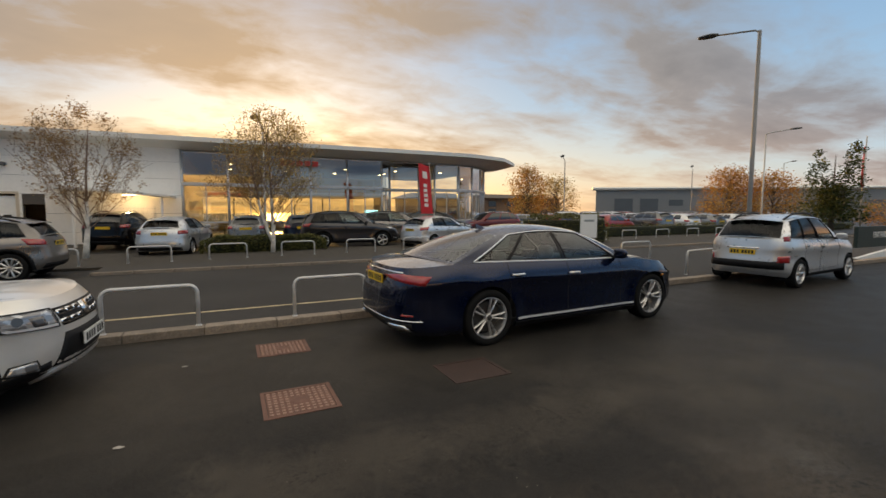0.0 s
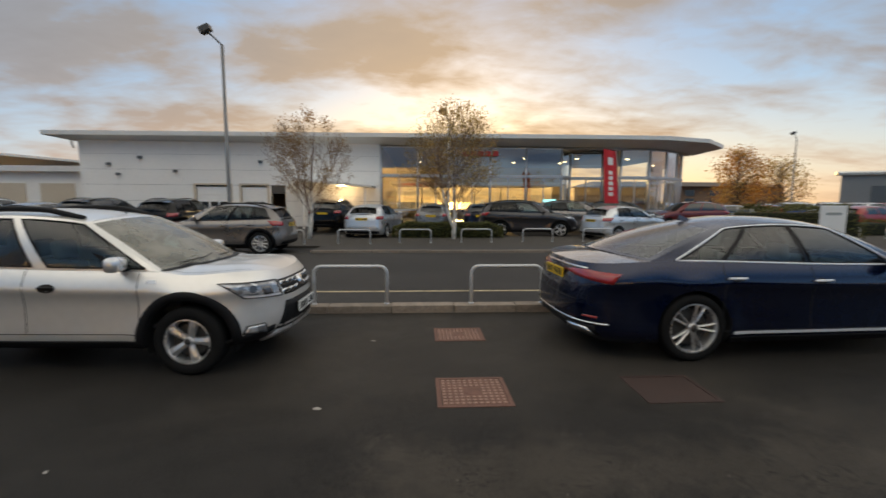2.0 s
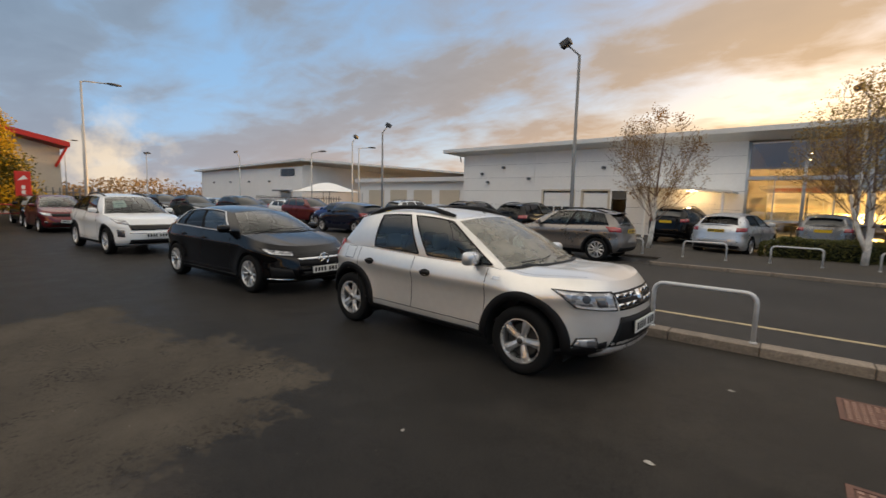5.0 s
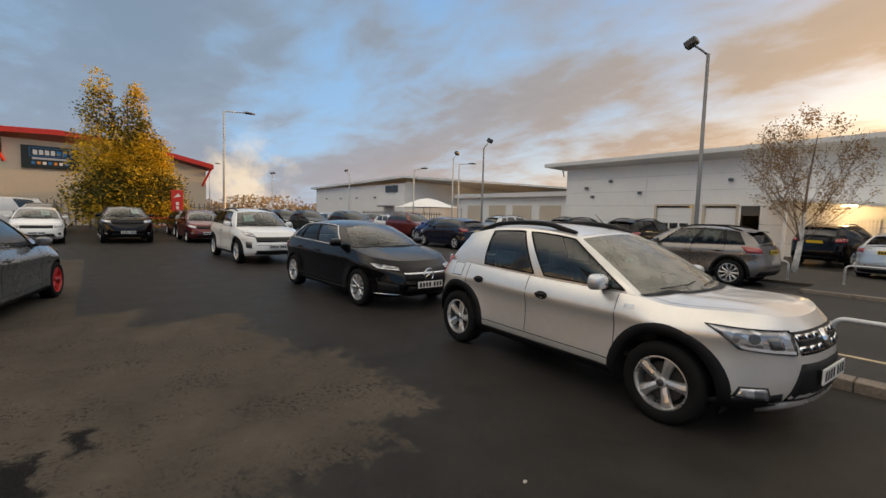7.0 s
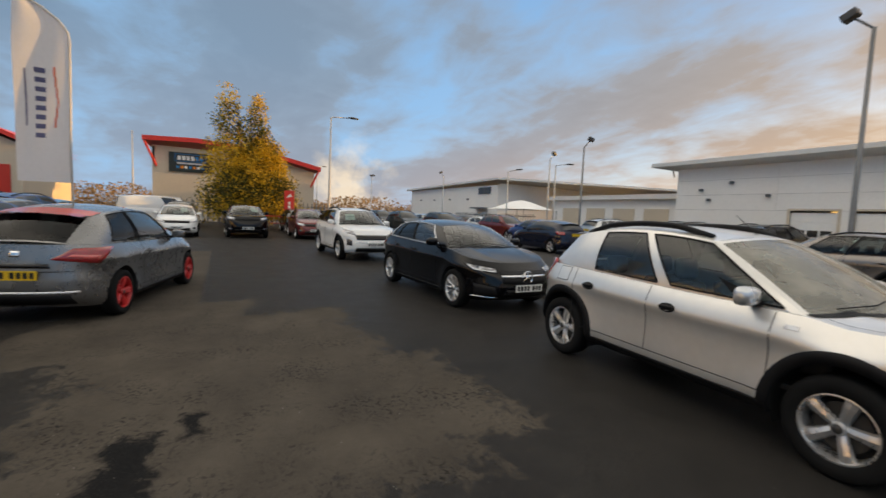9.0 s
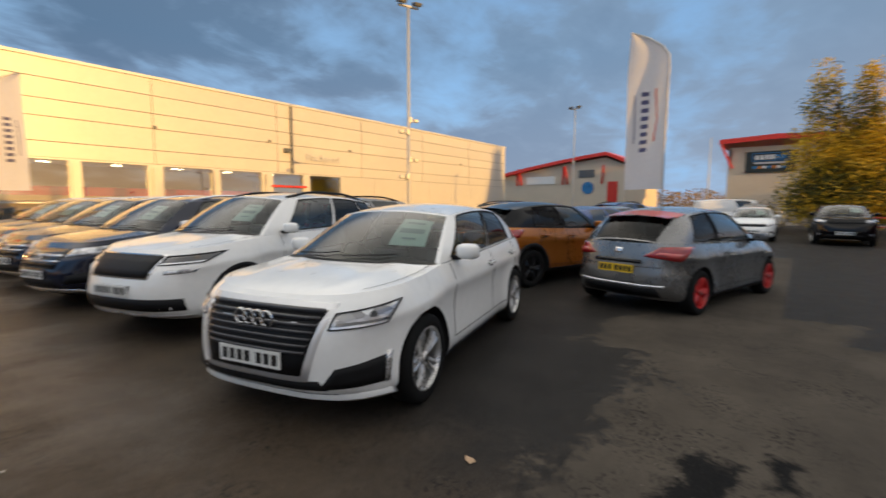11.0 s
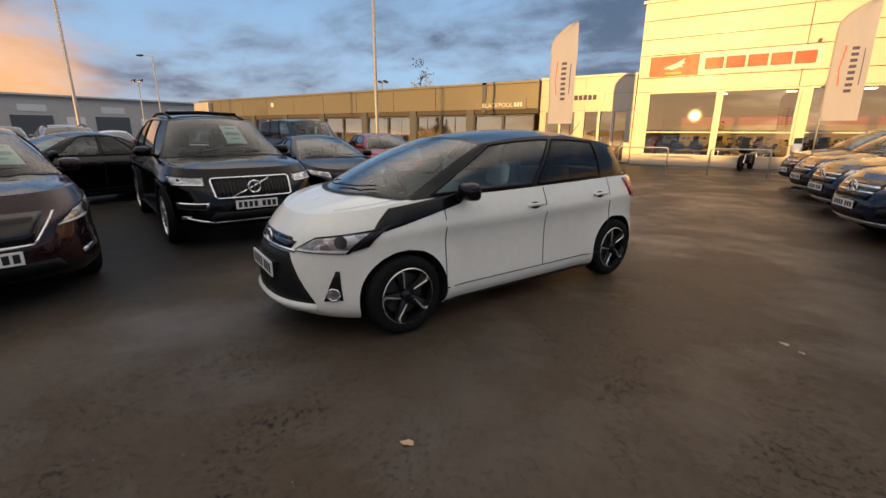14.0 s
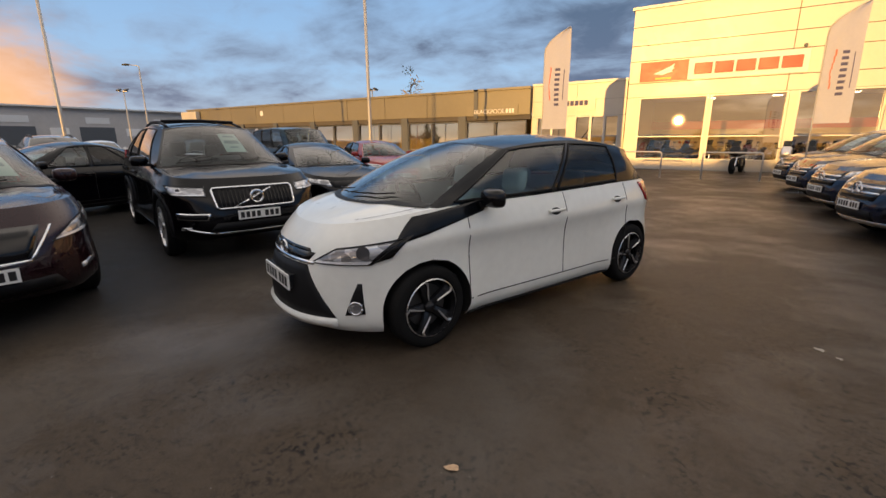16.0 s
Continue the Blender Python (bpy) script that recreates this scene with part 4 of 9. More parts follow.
    if P.get("spoiler"):
        part("roof_spoiler", grid_geo(lambda a, t: rooff(1 + 0.0 * t, a) + Vector((-0.16 * t, 0, 0.012 - 0.02 * t)), lin(-0.92, 0.92, 8), lin(0, 1, 3)), P.get("spoiler_mat") or roof_mat or body, car, smooth=True)
    return car, s, dict(rail=rail, belt=belt, sidef=sidef, screen=screen, back=back, roof=rooff)


# ---- ground, road, kerbs ----
def ground_mat():
    m = bpy.data.materials.new("worn_asphalt")
    m.use_nodes = True
    N, L = m.node_tree.nodes, m.node_tree.links
    b = N["Principled BSDF"]
    co = N.new("ShaderNodeTexCoord")

    def nz(scale, detail=5, rough=0.55, dist=0.0):
        n = N.new("ShaderNodeTexNoise")
        n.inputs["Scale"].default_value, n.inputs["Detail"].default_value, n.inputs["Roughness"].default_value, n.inputs["Distortion"].default_value = scale, detail, rough, dist
        L.new(co.outputs["Object"], n.inputs["Vector"])
        return n.outputs[0]

    def mth(op, a, c=None, clamp=False):
        n = N.new("ShaderNodeMath")
        n.operation, n.use_clamp = op, clamp
        for i, v in enumerate((a, c)):
            if v is None:
                continue
            if isinstance(v, (int, float)):
                n.inputs[i].default_value = v
            else:
                L.new(v, n.inputs[i])
        return n.outputs[0]

    def mix(f, a, c):
        n = N.new("ShaderNodeMix")
        n.data_type = "RGBA"
        for i, v in ((0, f), (6, a), (7, c)):
            if isinstance(v, tuple):
                n.inputs[i].default_value = (*v, 1)
            elif isinstance(v, (int, float)):
                n.inputs[i].default_value = v
            else:
                L.new(v, n.inputs[i])
        return n.outputs[2]

    sep = N.new("ShaderNodeSeparateXYZ")
    L.new(co.outputs["Object"], sep.inputs[0])
    X, Y = sep.outputs[0], sep.outputs[1]

    ragged = mth("ADD", mth("MULTIPLY", mth("SUBTRACT", nz(0.9, 3, 0.5), 0.5), 1.5), mth("MULTIPLY", mth("SUBTRACT", nz(6.5, 9, 0.76, 0.4), 0.5), 1.7))

    def blob(cx, cy, hx, hy, soft, rag=1.0):
        """1 inside a box on the ground, falling to 0 over soft metres, with a ragged edge."""
        dx = mth("SUBTRACT", mth("ABSOLUTE", mth("SUBTRACT", X, cx)), hx)
        dy = mth("SUBTRACT", mth("ABSOLUTE", mth("SUBTRACT", Y, cy)), hy)
        d = mth("ADD", mth("MAXIMUM", dx, dy), mth("MULTIPLY", ragged, rag))
        return mth("SUBTRACT", 1.0, mth("DIVIDE", mth("ADD", d, soft), 2 * soft), True)

    grit, fine = nz(170, 3, 0.7), nz(700, 2, 0.7)
    mid, big = nz(2.3, 6, 0.6), nz(0.35, 5, 0.6)
    speck = mth("MULTIPLY", mth("SUBTRACT", grit, 0.60), 7.0, True)
    flake = mth("MULTIPLY", mth("SUBTRACT", nz(25, 9, 0.70, 0.2), 0.530), 26.0, True)
    patch = mth("MULTIPLY", mth("SUBTRACT", nz(1.9, 5, 0.65, 0.4), 0.38), 3.6, True)
    # damp skin, old dried-out surface, worn surface with dark flakes
    damp = mix(mid, (0.017, 0.0160, 0.0152), (0.045, 0.0412, 0.0376))
    dry = mix(mth("ADD", mth("MULTIPLY", mid, 0.5), mth("MULTIPLY", mth("SUBTRACT", nz(1.2, 6, 0.7), 0.25), 1.0), True), (0.036, 0.031, 0.026), (0.130, 0.110, 0.088))
    damp = mix(mth("MULTIPLY", flake, mth("MULTIPLY", patch, 0.6)), damp, (0.008, 0.008, 0.008))
    # reddish brown also puts warm light off the sunlit wall into the wear
    worn = mix(nz(11, 8, 0.78), (0.029, 0.0220, 0.0165), (0.108, 0.079, 0.054))
    worn = mix(mth("MULTIPLY", flake, mth("MULTIPLY", patch, 0.95)), worn, (0.006, 0.0055, 0.005))
    scab = mth("MULTIPLY", mth("SUBTRACT", nz(2.1, 4, 0.6, 0.5), 0.44), 5.0, True)
    dry = mix(mth("MULTIPLY", flake, mth("MULTIPLY", scab, 0.8)), dry, (0.012, 0.012, 0.0115))
    m1 = mth("MAXIMUM", mth("MAXIMUM", blob(-5.3, 1.15, 2.4, 1.35, 0.09), blob(-7.3, 0.2, 1.2, 1.2, 0.09)), mth("MAXIMUM", blob(-4.3, 2.3, 0.9, 0.75, 0.09), blob(-12.2, -0.10, 5.0, 0.76, 0.03, 0.035)))
    m2 = mth("MAXIMUM", blob(0.2, -0.9, 3.2, 2.4, 0.5, 0.6), blob(-0.9, -12.0, 2.4, 11.0, 0.5, 0.8))
    m3 = mth("MULTIPLY", mth("MAXIMUM", blob(1.9, 2.75, 2.1, 0.32, 0.22, 0.8), mth("MAXIMUM", blob(4.6, 2.2, 1.6, 1.2, 0.6), mth("MULTIPLY", blob(0.6, 5.2, 2.2, 1.5, 0.6), 0.6))), 0.55)
    pool = mth("MAXIMUM", blob(-3.85, 0.48, 0.34, 0.14, 0.04, 0.35), blob(-4.28, 0.80, 0.20, 0.08, 0.04, 0.3))
    col = mix(m2, damp, worn)
    col = mix(m1, col, dry)
    col = mix(m3, col, dry)
    col = mix(pool, col, (0.012, 0.012, 0.012))
    stone = mth("MULTIPLY", mth("SUBTRACT", nz(75, 4, 0.7), 0.56), 9.0, True)
    col = mix(mth("MULTIPLY", stone, 0.22), col, (0.17, 0.155, 0.14))
    col = mix(mth("MULTIPLY", speck, 0.20), col, (0.17, 0.155, 0.14))
    col = mix(mth("MULTIPLY", mth("SUBTRACT", big, 0.50), 1.6, True), col, (0.027, 0.0245, 0.024))
    L.new(col, b.inputs["Base Color"])
    wet = mth("MAXIMUM", m1, mth("MULTIPLY", m2, 0.15))
    wetp = mth("MULTIPLY", m2, mth("MULTIPLY", mth("SUBTRACT", nz(0.6, 5, 0.6), 0.46), 3.5, True))
    r = mth("ADD", mth("ADD", mth("SUBTRACT", 0.42, mth("MULTIPLY", wetp, 0.17)), mth("MULTIPLY", wet, 0.40)), mth("MULTIPLY", mth("SUBTRACT", mid, 0.5), 0.35), True)
    L.new(r, b.inputs["Roughness"])
    sp = mth("ADD", 0.045, mth("MULTIPLY", m2, mth("ADD", mth("MULTIPLY", mid, 0.18), mth("MULTIPLY", wetp, 0.60))))
    L.new(sp, b.inputs["Specular IOR Level"])
    bp = N.new("ShaderNodeBump")
    bp.inputs["Strength"].default_value, bp.inputs["Distance"].default_value = 0.55, 0.006
    L.new(mth("ADD", grit, mth("MULTIPLY", fine, 0.4)), bp.inputs["Height"])
    L.new(bp.outputs[0], b.inputs["Normal"])
    return m


M_ASPHALT = ground_mat()
M_KERB = mat("concrete_kerb", (0.23, 0.185, 0.145), 0.9, scale=4, amount=0.5, bump=0.4, bump_scale=90, per_object=0.12)
M_ROAD = mat("road_asphalt", (0.042, 0.038, 0.035), 0.7, spec=0.2, scale=0.5, amount=0.55, bump=0.4, bump_scale=300)
M_LINE = mat("worn_yellow_line", (0.42, 0.33, 0.20), 0.8, scale=5, amount=0.6)
M_MULCH = mat("dark_mulch", (0.055, 0.045, 0.035), 0.95, scale=4, amount=0.5, bump=1.0, bump_scale=60)
M_PAVE = mat("pavement_asphalt", (0.046, 0.040, 0.034), 0.9, scale=1.5, amount=0.25, bump=0.3, bump_scale=200)
M_GALV = mat("galvanised_steel", (0.56, 0.56, 0.56), 0.45, 0.25, scale=5, amount=0.2)
M_RUST = mat("rusted_iron", (0.17, 0.085, 0.062), 0.75, 0.2, scale=6, amount=0.35, bump=0.4, bump_scale=80)
M_RUST2 = mat("rusted_iron_dark", (0.055, 0.032, 0.026), 0.8, 0.2, scale=6, amount=0.35, bump=0.4, bump_scale=80)

mesh_ob("ground", [(-420, -320, 0), (420, -320, 0), (420, 420, 0), (-420, 420, 0)], [(0, 1, 2, 3)], M_ASPHALT, kind="structure", smooth=False, label="dark damp asphalt yard with dried-out worn patches")
mesh_ob("road", *box_geo(-60, 130, 6.84, 13.92, 0.0, 0.004), M_ROAD, kind="structure", smooth=False, label="grey asphalt road between two kerbs")
mesh_ob("road_line", *join(box_geo(-60, 9.5, 8.06, 8.15, 0.004, 0.008)), M_LINE, kind="structure", smooth=False, label="worn yellow edge line painted on the road")


def kerb_run(name, label, x0, x1, y0, y1, h, step=0.915):
    k = tagged(new(name), label, kind="structure")
    me = bpy.data.meshes.new("kerb_stone")
    g = box_geo(-step / 2 + 0.004, step / 2 - 0.004, y0, y1, -0.02, h, 0.012)
    me.from_pydata(g[0], [], g[1])
    me.materials.append(M_KERB)
    n = int((x1 - x0) / step)
    for i in range(n):
        o = new("kerb_stone", me)
        o.parent = k
        o.location = (x0 + (i + 0.5) * step, random.uniform(-0.006, 0.006), random.uniform(-0.006, 0.004))
    return k


kerb_run("kerb_near", "worn concrete kerb under the steel hoops", -20.5, 24.0, 6.58, 6.80, 0.11)
kerb_run("kerb_far", "low concrete kerb along the far side of the road", -3.3, 40, 13.92, 14.06, 0.09)
mesh_ob("pavement", *box_geo(-3.3, 60, 14.06, 15.4, 0.0, 0.075), M_PAVE, kind="structure", smooth=False, label="narrow asphalt pavement beside the far kerb")
mesh_ob("verge", *box_geo(-6.5, 40, 15.4, 20.2, 0.0, 0.07), M_MULCH, kind="structure", smooth=False, label="planting strip of dark mulch")


def hoop_barrier(x, y, z, w, h, yaw=0, group="steel hoops along the kerb"):
    t = thing("hoop_barrier", "galvanised tubular steel hoop set in the kerb", "barrier", x, y, z, yaw, group)
    r = 0.11
    pts = [(-w / 2, 0, -0.05), (-w / 2, 0, h - r)] + [(-w / 2 + r - r * math.cos(a), 0, h - r + r * math.sin(a)) for a in lin(0, math.pi / 2, 6)][1:]
    pts += [(-p[0], p[1], p[2]) for p in pts[::-1]]
    part("hoop_tube", tube(pts, 0.026, 10), M_GALV, t, smooth=True)
    for s in (-1, 1):
        part("foot_collar", lathe([(0.026, 0.0), (0.04, 0.0), (0.04, 0.012), (0.026, 0.02)], 12, "z"), M_GALV, t).location = (s * w / 2, 0, 0.0)
    return t


for hx in (-0.97, 1.34):
    hoop_barrier(hx, 6.71, 0.11, 1.06, 0.56)
hoop_barrier(3.7, 6.71, 0.11, 1.06, 0.56)
hoop_barrier(11.5, 7.6, 0.0, 1.5, 0.62, 8)
hoop_barrier(12.7, 10.75, 0.0, 1.4, 0.6, 0)
hoop_barrier(-5.5, 6.75, 0.11, 1.06, 0.56)
for hx, hy in ((-4.6, 16.0), (-2.3, 16.2), (-0.1, 16.5), (2.2, 16.7), (4.6, 16.9), (7.0, 17.0), (16.0, 18.2), (18.5, 18.2), (21, 18.3), (24, 18.4), (27, 18.5), (30, 18.5)):
    hoop_barrier(hx, hy, 0.07, 1.15, 0.50, 0, "steel hoops on the planting strip")
for hx in (2.08, -1.03):
    hoop_barrier(hx, -17.4, 0, 1.76, 0.95, 0, "steel hoops before the showroom")


def cover(x0, x1, y0, y1, label, mt, holes):
    t = thing("access_cover", label, "cover", (x0 + x1) / 2, (y0 + y1) / 2, 0, 0, "iron covers in the asphalt")
    w, d = x1 - x0, y1 - y0
    part("frame", join(box_geo(-w / 2, w / 2, -d / 2, -d / 2 + 0.035, -0.02, 0.006), box_geo(-w / 2, w / 2, d / 2 - 0.035, d / 2, -0.02, 0.006), box_geo(-w / 2, -w / 2 + 0.035, -d / 2 + 0.035, d / 2 - 0.035, -0.02, 0.006), box_geo(w / 2 - 0.035, w / 2, -d / 2 + 0.035, d / 2 - 0.035, -0.02, 0.006)), mt, t)
    part("plate", box_geo(-w / 2 + 0.04, w / 2 - 0.04, -d / 2 + 0.04, d / 2 - 0.04, -0.02, 0.003), mt, t)
    if holes:
        n, m = 11, 9
        studs = [box_geo(-w / 2 + 0.04 + (i + 0.22) * (w - 0.08) / n, -w / 2 + 0.04 + (i + 0.78) * (w - 0.08) / n, -d / 2 + 0.04 + (j + 0.22) * (d - 0.08) / m, -d / 2 + 0.04 + (j + 0.78) * (d - 0.08) / m, 0.003, 0.008) for i in range(n) for j in range(m) if not (4 <= i <= 6 and 3 <= j <= 5)]
        g = part("raised_stud", join(*studs), M_STUD, t)
        tagged(g, kind="stuff")
        part("badge_plate", lathe([(0.001, 0.006), (0.07, 0.006), (0.08, 0.003)], 18, "z"), mt, t)
    return t


M_STUD = mat("worn_iron_stud", (0.33, 0.20, 0.15), 0.55, 0.4, scale=9, amount=0.3)
cover(0.18, 0.80, 3.62, 4.20, "rusty iron access cover with raised studs, large", M_RUST, True)
cover(0.22, 0.81, 5.27, 5.79, "rusty iron access cover with raised studs by the kerb", M_RUST, True)
cover(1.90, 2.54, 3.62, 4.18, "plain dull brown iron access cover", M_RUST2, False)

# fallen leaves and litter on the asphalt
M_LEAF = mat("fallen_leaf", (0.50, 0.33, 0.20), 0.7, scale=20, amount=0.3)
M_LITTER = mat("pale_litter", (0.40, 0.37, 0.33), 0.7, scale=30, amount=0.3)


def ground_leaf(x, y, r, mt, label, yaw):
    t = thing("fallen_leaf" if mt is M_LEAF else "paper_scrap", label, "leaf" if mt is M_LEAF else "litter", x, y, 0.0, yaw, "scraps on the asphalt")
    pts = [(r * (1 + 0.25 * math.cos(3 * a)) * math.cos(a), 0.6 * r * math.sin(a), 0.004 + 0.006 * math.cos(2 * a) ** 2) for a in lin(0, 2 * math.pi, 12)[:-1]]
    part("blade", ([(0, 0, 0.010)] + pts, [(0, i + 1, (i + 1) % 12 + 1) for i in range(12)]), mt, t)


for lx, ly, lr, lm in ((-0.77, 3.64, 0.035, M_LITTER), (0.15, -0.31, 0.034, M_LEAF), (-1.47, -2.64, 0.035, M_LITTER), (-1.56, -2.54, 0.022, M_LITTER), (-1.57, -0.99, 0.026, M_LEAF), (-3.3, -0.62, 0.04, M_LEAF), (-1.9, -0.55, 0.04, M_LEAF), (-1.0, -0.15, 0.03, M_LITTER), (-0.5, 5.3, 0.03, M_LITTER), (-2.2, 2.9, 0.02, M_LITTER)):
    ground_leaf(lx, ly, lr, lm, "small dry tan leaf lying on the asphalt" if lm is M_LEAF else "small pale scrap of paper on the asphalt", 40 * lx + 20)
M_PEB = mat("pale_grit", (0.17, 0.15, 0.13), 0.8, scale=10, amount=0.3)
grit = [box_geo(gx, gx + gr, gy, gy + gr * 0.8, 0, gr * 0.5) for gx, gy, gr in ((random.uniform(-4.5, 2.5), random.uniform(-2.6, 4.0), random.uniform(0.003, 0.008)) for _ in range(260))]
mesh_ob("loose_grit", *join(*grit), M_PEB, kind="stuff", smooth=False, label="loose pale grit scattered over the asphalt")


# ---- lamp columns ----
M_POLE = mat("weathered_steel_pole", (0.20, 0.20, 0.20), 0.55, 0.4, scale=2, amount=0.2)
M_POLE2 = mat("pale_steel_pole", (0.45, 0.44, 0.42), 0.5, 0.4, scale=2, amount=0.15)
M_LAMPHEAD = mat("dark_lamp_housing", (0.06, 0.06, 0.06), 0.5, scale=6, amount=0.2)


def lamp_column(x, y, h, yaw, arm=0.5, kind="flood", mt=None, r=0.075, camera_box=False):
    mt = mt or M_POLE
    t = thing("lamp_column", "tall tapered steel lamp column with a dark floodlight head" if kind == "flood" else "tall steel street lamp with a curved bracket arm", "lamp post", x, y, 0, yaw, "lamp columns")
    part("column", tube([(0, 0, 0), (0, 0, 1.2), (0, 0, h)], r, 14, r * 0.6), mt, t, smooth=True)
    part("base_sleeve", tube([(0, 0, 0), (0, 0, 1.2)], r * 1.25, 14), mt, t, smooth=True)
    part("base_flange", box_geo(-0.16, 0.16, -0.16, 0.16, 0, 0.02), mt, t)
    if kind == "flood":
        part("arm", tube([(0, 0, h - 0.03), (arm * 0.5, 0, h + 0.18), (arm, 0, h + 0.36)], 0.028, 8), mt, t, smooth=True)
        head = moved(box_geo(-0.17, 0.17, -0.13, 0.13, -0.09, 0.11, 0.03), pose(arm + 0.05, 0, h + 0.42, 0, 25, 0))
        part("lamp_head", head, M_LAMPHEAD, t)
    elif kind == "twin":
        part("arm", box_geo(-0.05, 0.05, -0.45, 0.45, h - 0.04, h + 0.02), mt, t)
        for s in (-1, 1):
            part("lamp_head", moved(box_geo(-0.2, 0.2, -0.16, 0.16, -0.06, 0.08, 0.03), pose(0.1, s * 0.35, h + 0.1, 0, 20, 0)), M_LAMPHEAD, t)
    else:
        pts = [(0, 0, h - 0.25), (0.02, 0, h - 0.05), (0.15, 0, h + 0.03), (arm, 0, h + 0.12)]
        part("arm", tube(pts, 0.032, 8), mt, t, smooth=True)
        V, F = lathe([(0.001, -0.35), (0.09, -0.33), (0.14, -0.1), (0.15, 0.12), (0.08, 0.32), (0.001, 0.34)], 14)
        part("lamp_head", moved(([(vx, vy, vz * 0.5) for vx, vy, vz in V], F), pose(arm + 0.25, 0, h + 0.14, 0, -8, 90)), M_LAMPHEAD, t, smooth=True)
    if camera_box:
        for z, s in ((5.05, 1), (4.55, -1), (3.4, 1), (2.7, -1)):
            part("camera_box", join(box_geo(-0.09, 0.09, 0.06 * s - 0.08, 0.06 * s + 0.08, z - 0.12, z + 0.12, 0.02), tube([(0, 0.1 * s, z), (0, 0.34 * s, z - 0.02)], 0.03, 8), box_geo(-0.07, 0.07, 0.34 * s - 0.1, 0.34 * s + 0.1, z - 0.09, z + 0.06, 0.03)), M_POLE2, t)
    return t


lamp_column(-5.92, 14.53, 6.3, 180, 0.42)
lamp_column(-19.6, 19.0, 5.6, 60, 0.3)
lamp_column(-29.0, 7.0, 7.25, 95, 1.2, "arm", M_POLE2)
lamp_column(17.4, 9.75, 8.15, 118, 1.35, "arm", r=0.10)
lamp_column(36.0, 19.3, 7.4, -75, 1.5, "arm", M_POLE2)
lamp_column(-15.0, -12.3, 9.6, 70, 0.3, "twin", M_POLE2, 0.10, True)
lamp_column(-38.0, -14.75, 9.7, 0, 0.3, "twin", M_POLE2)
lamp_column(11.95, -13.4, 9.4, 100, 0.3, "twin", M_POLE2, 0.09)
lamp_column(23.8, -6.9, 8.4, 100, 0.4, "twin", M_POLE2, 0.09)
lamp_column(31.3, 35.7, 6.9, 180, 0.3)
lamp_column(56.7, 39.3, 7.3, 200, 0.3)
lamp_column(1.6, 24.0, 5.9, 180, 0.3, "flood", M_POLE2)
for lx, ly, lh, lk in ((-34, 24, 5.6, "arm"), (-44, 22.5, 5.6, "flood"), (-30, 26, 6, "arm"), (-60, 12, 7, "arm"), (-62, 20, 6.5, "twin"), (-42, -5.2, 6.8, "none"), (-41, 9.5, 6.4, "none"), (60, 24, 7, "flood"), (62, 31, 7.6, "arm"), (44, 13, 7.5, "none"), (48, 14.5, 7.8, "none"), (38, -17, 7.0, "arm"), (48, -20, 6.0, "twin"), (-26, 22.0, 5.8, "flood"), (26, -30, 5.6, "twin")):
    if lk == "none":
        t = thing("flagpole", "slim pale metal flagpole", "pole", lx, ly, 0, 0, "flagpoles")
        part("pole", tube([(0, 0, 0), (0, 0, lh)], 0.07, 10, 0.045), M_POLE2, t, smooth=True)
        part("finial", lathe([(0.001, lh + 0.1), (0.07, lh + 0.05), (0.001, lh)], 10, "z"), M_POLE2, t)
    else:
        lamp_column(lx, ly, lh, 10 * lx % 360, 0.9 if lk == "arm" else 0.35, lk, M_POLE2)
t = thing("flagpole", "slim pole with a wrapped red banner", "pole", 44, 16.5, 0, 0, "flagpoles")
part("pole", tube([(0, 0, 0), (0, 0, 7.4)], 0.07, 10, 0.045), M_POLE2, t, smooth=True)
M_REDCLOTH = mat("red_banner", (0.55, 0.02, 0.03), 0.7, scale=2, amount=0.1)
part("banner", tube([(0, 0.06, 3.5), (0.05, 0.1, 5.0), (0, 0.06, 6.6)], 0.12, 8, 0.06), M_REDCLOTH, t, smooth=True)


# ---- feather flags ----
M_FLAG = mat("white_flag_cloth", (0.72, 0.70, 0.70), 0.85, scale=1.5, amount=0.08)
N, L = M_FLAG.node_tree.nodes, M_FLAG.node_tree.links
tl, mx = N.new("ShaderNodeBsdfTranslucent"), N.new("ShaderNodeMixShader")
tl.inputs[0].default_value, mx.inputs[0].default_value = (0.78, 0.74, 0.74, 1), 0.45
L.new(N["Principled BSDF"].outputs[0], mx.inputs[1])
L.new(tl.outputs[0], mx.inputs[2])
L.new(mx.outputs[0], N["Material Output"].inputs[0])
M_FLAGBLUE = mat("navy_print", (0.10, 0.10, 0.19), 0.8)
M_FLAGORANGE = mat("coral_print", (0.75, 0.22, 0.14), 0.8)


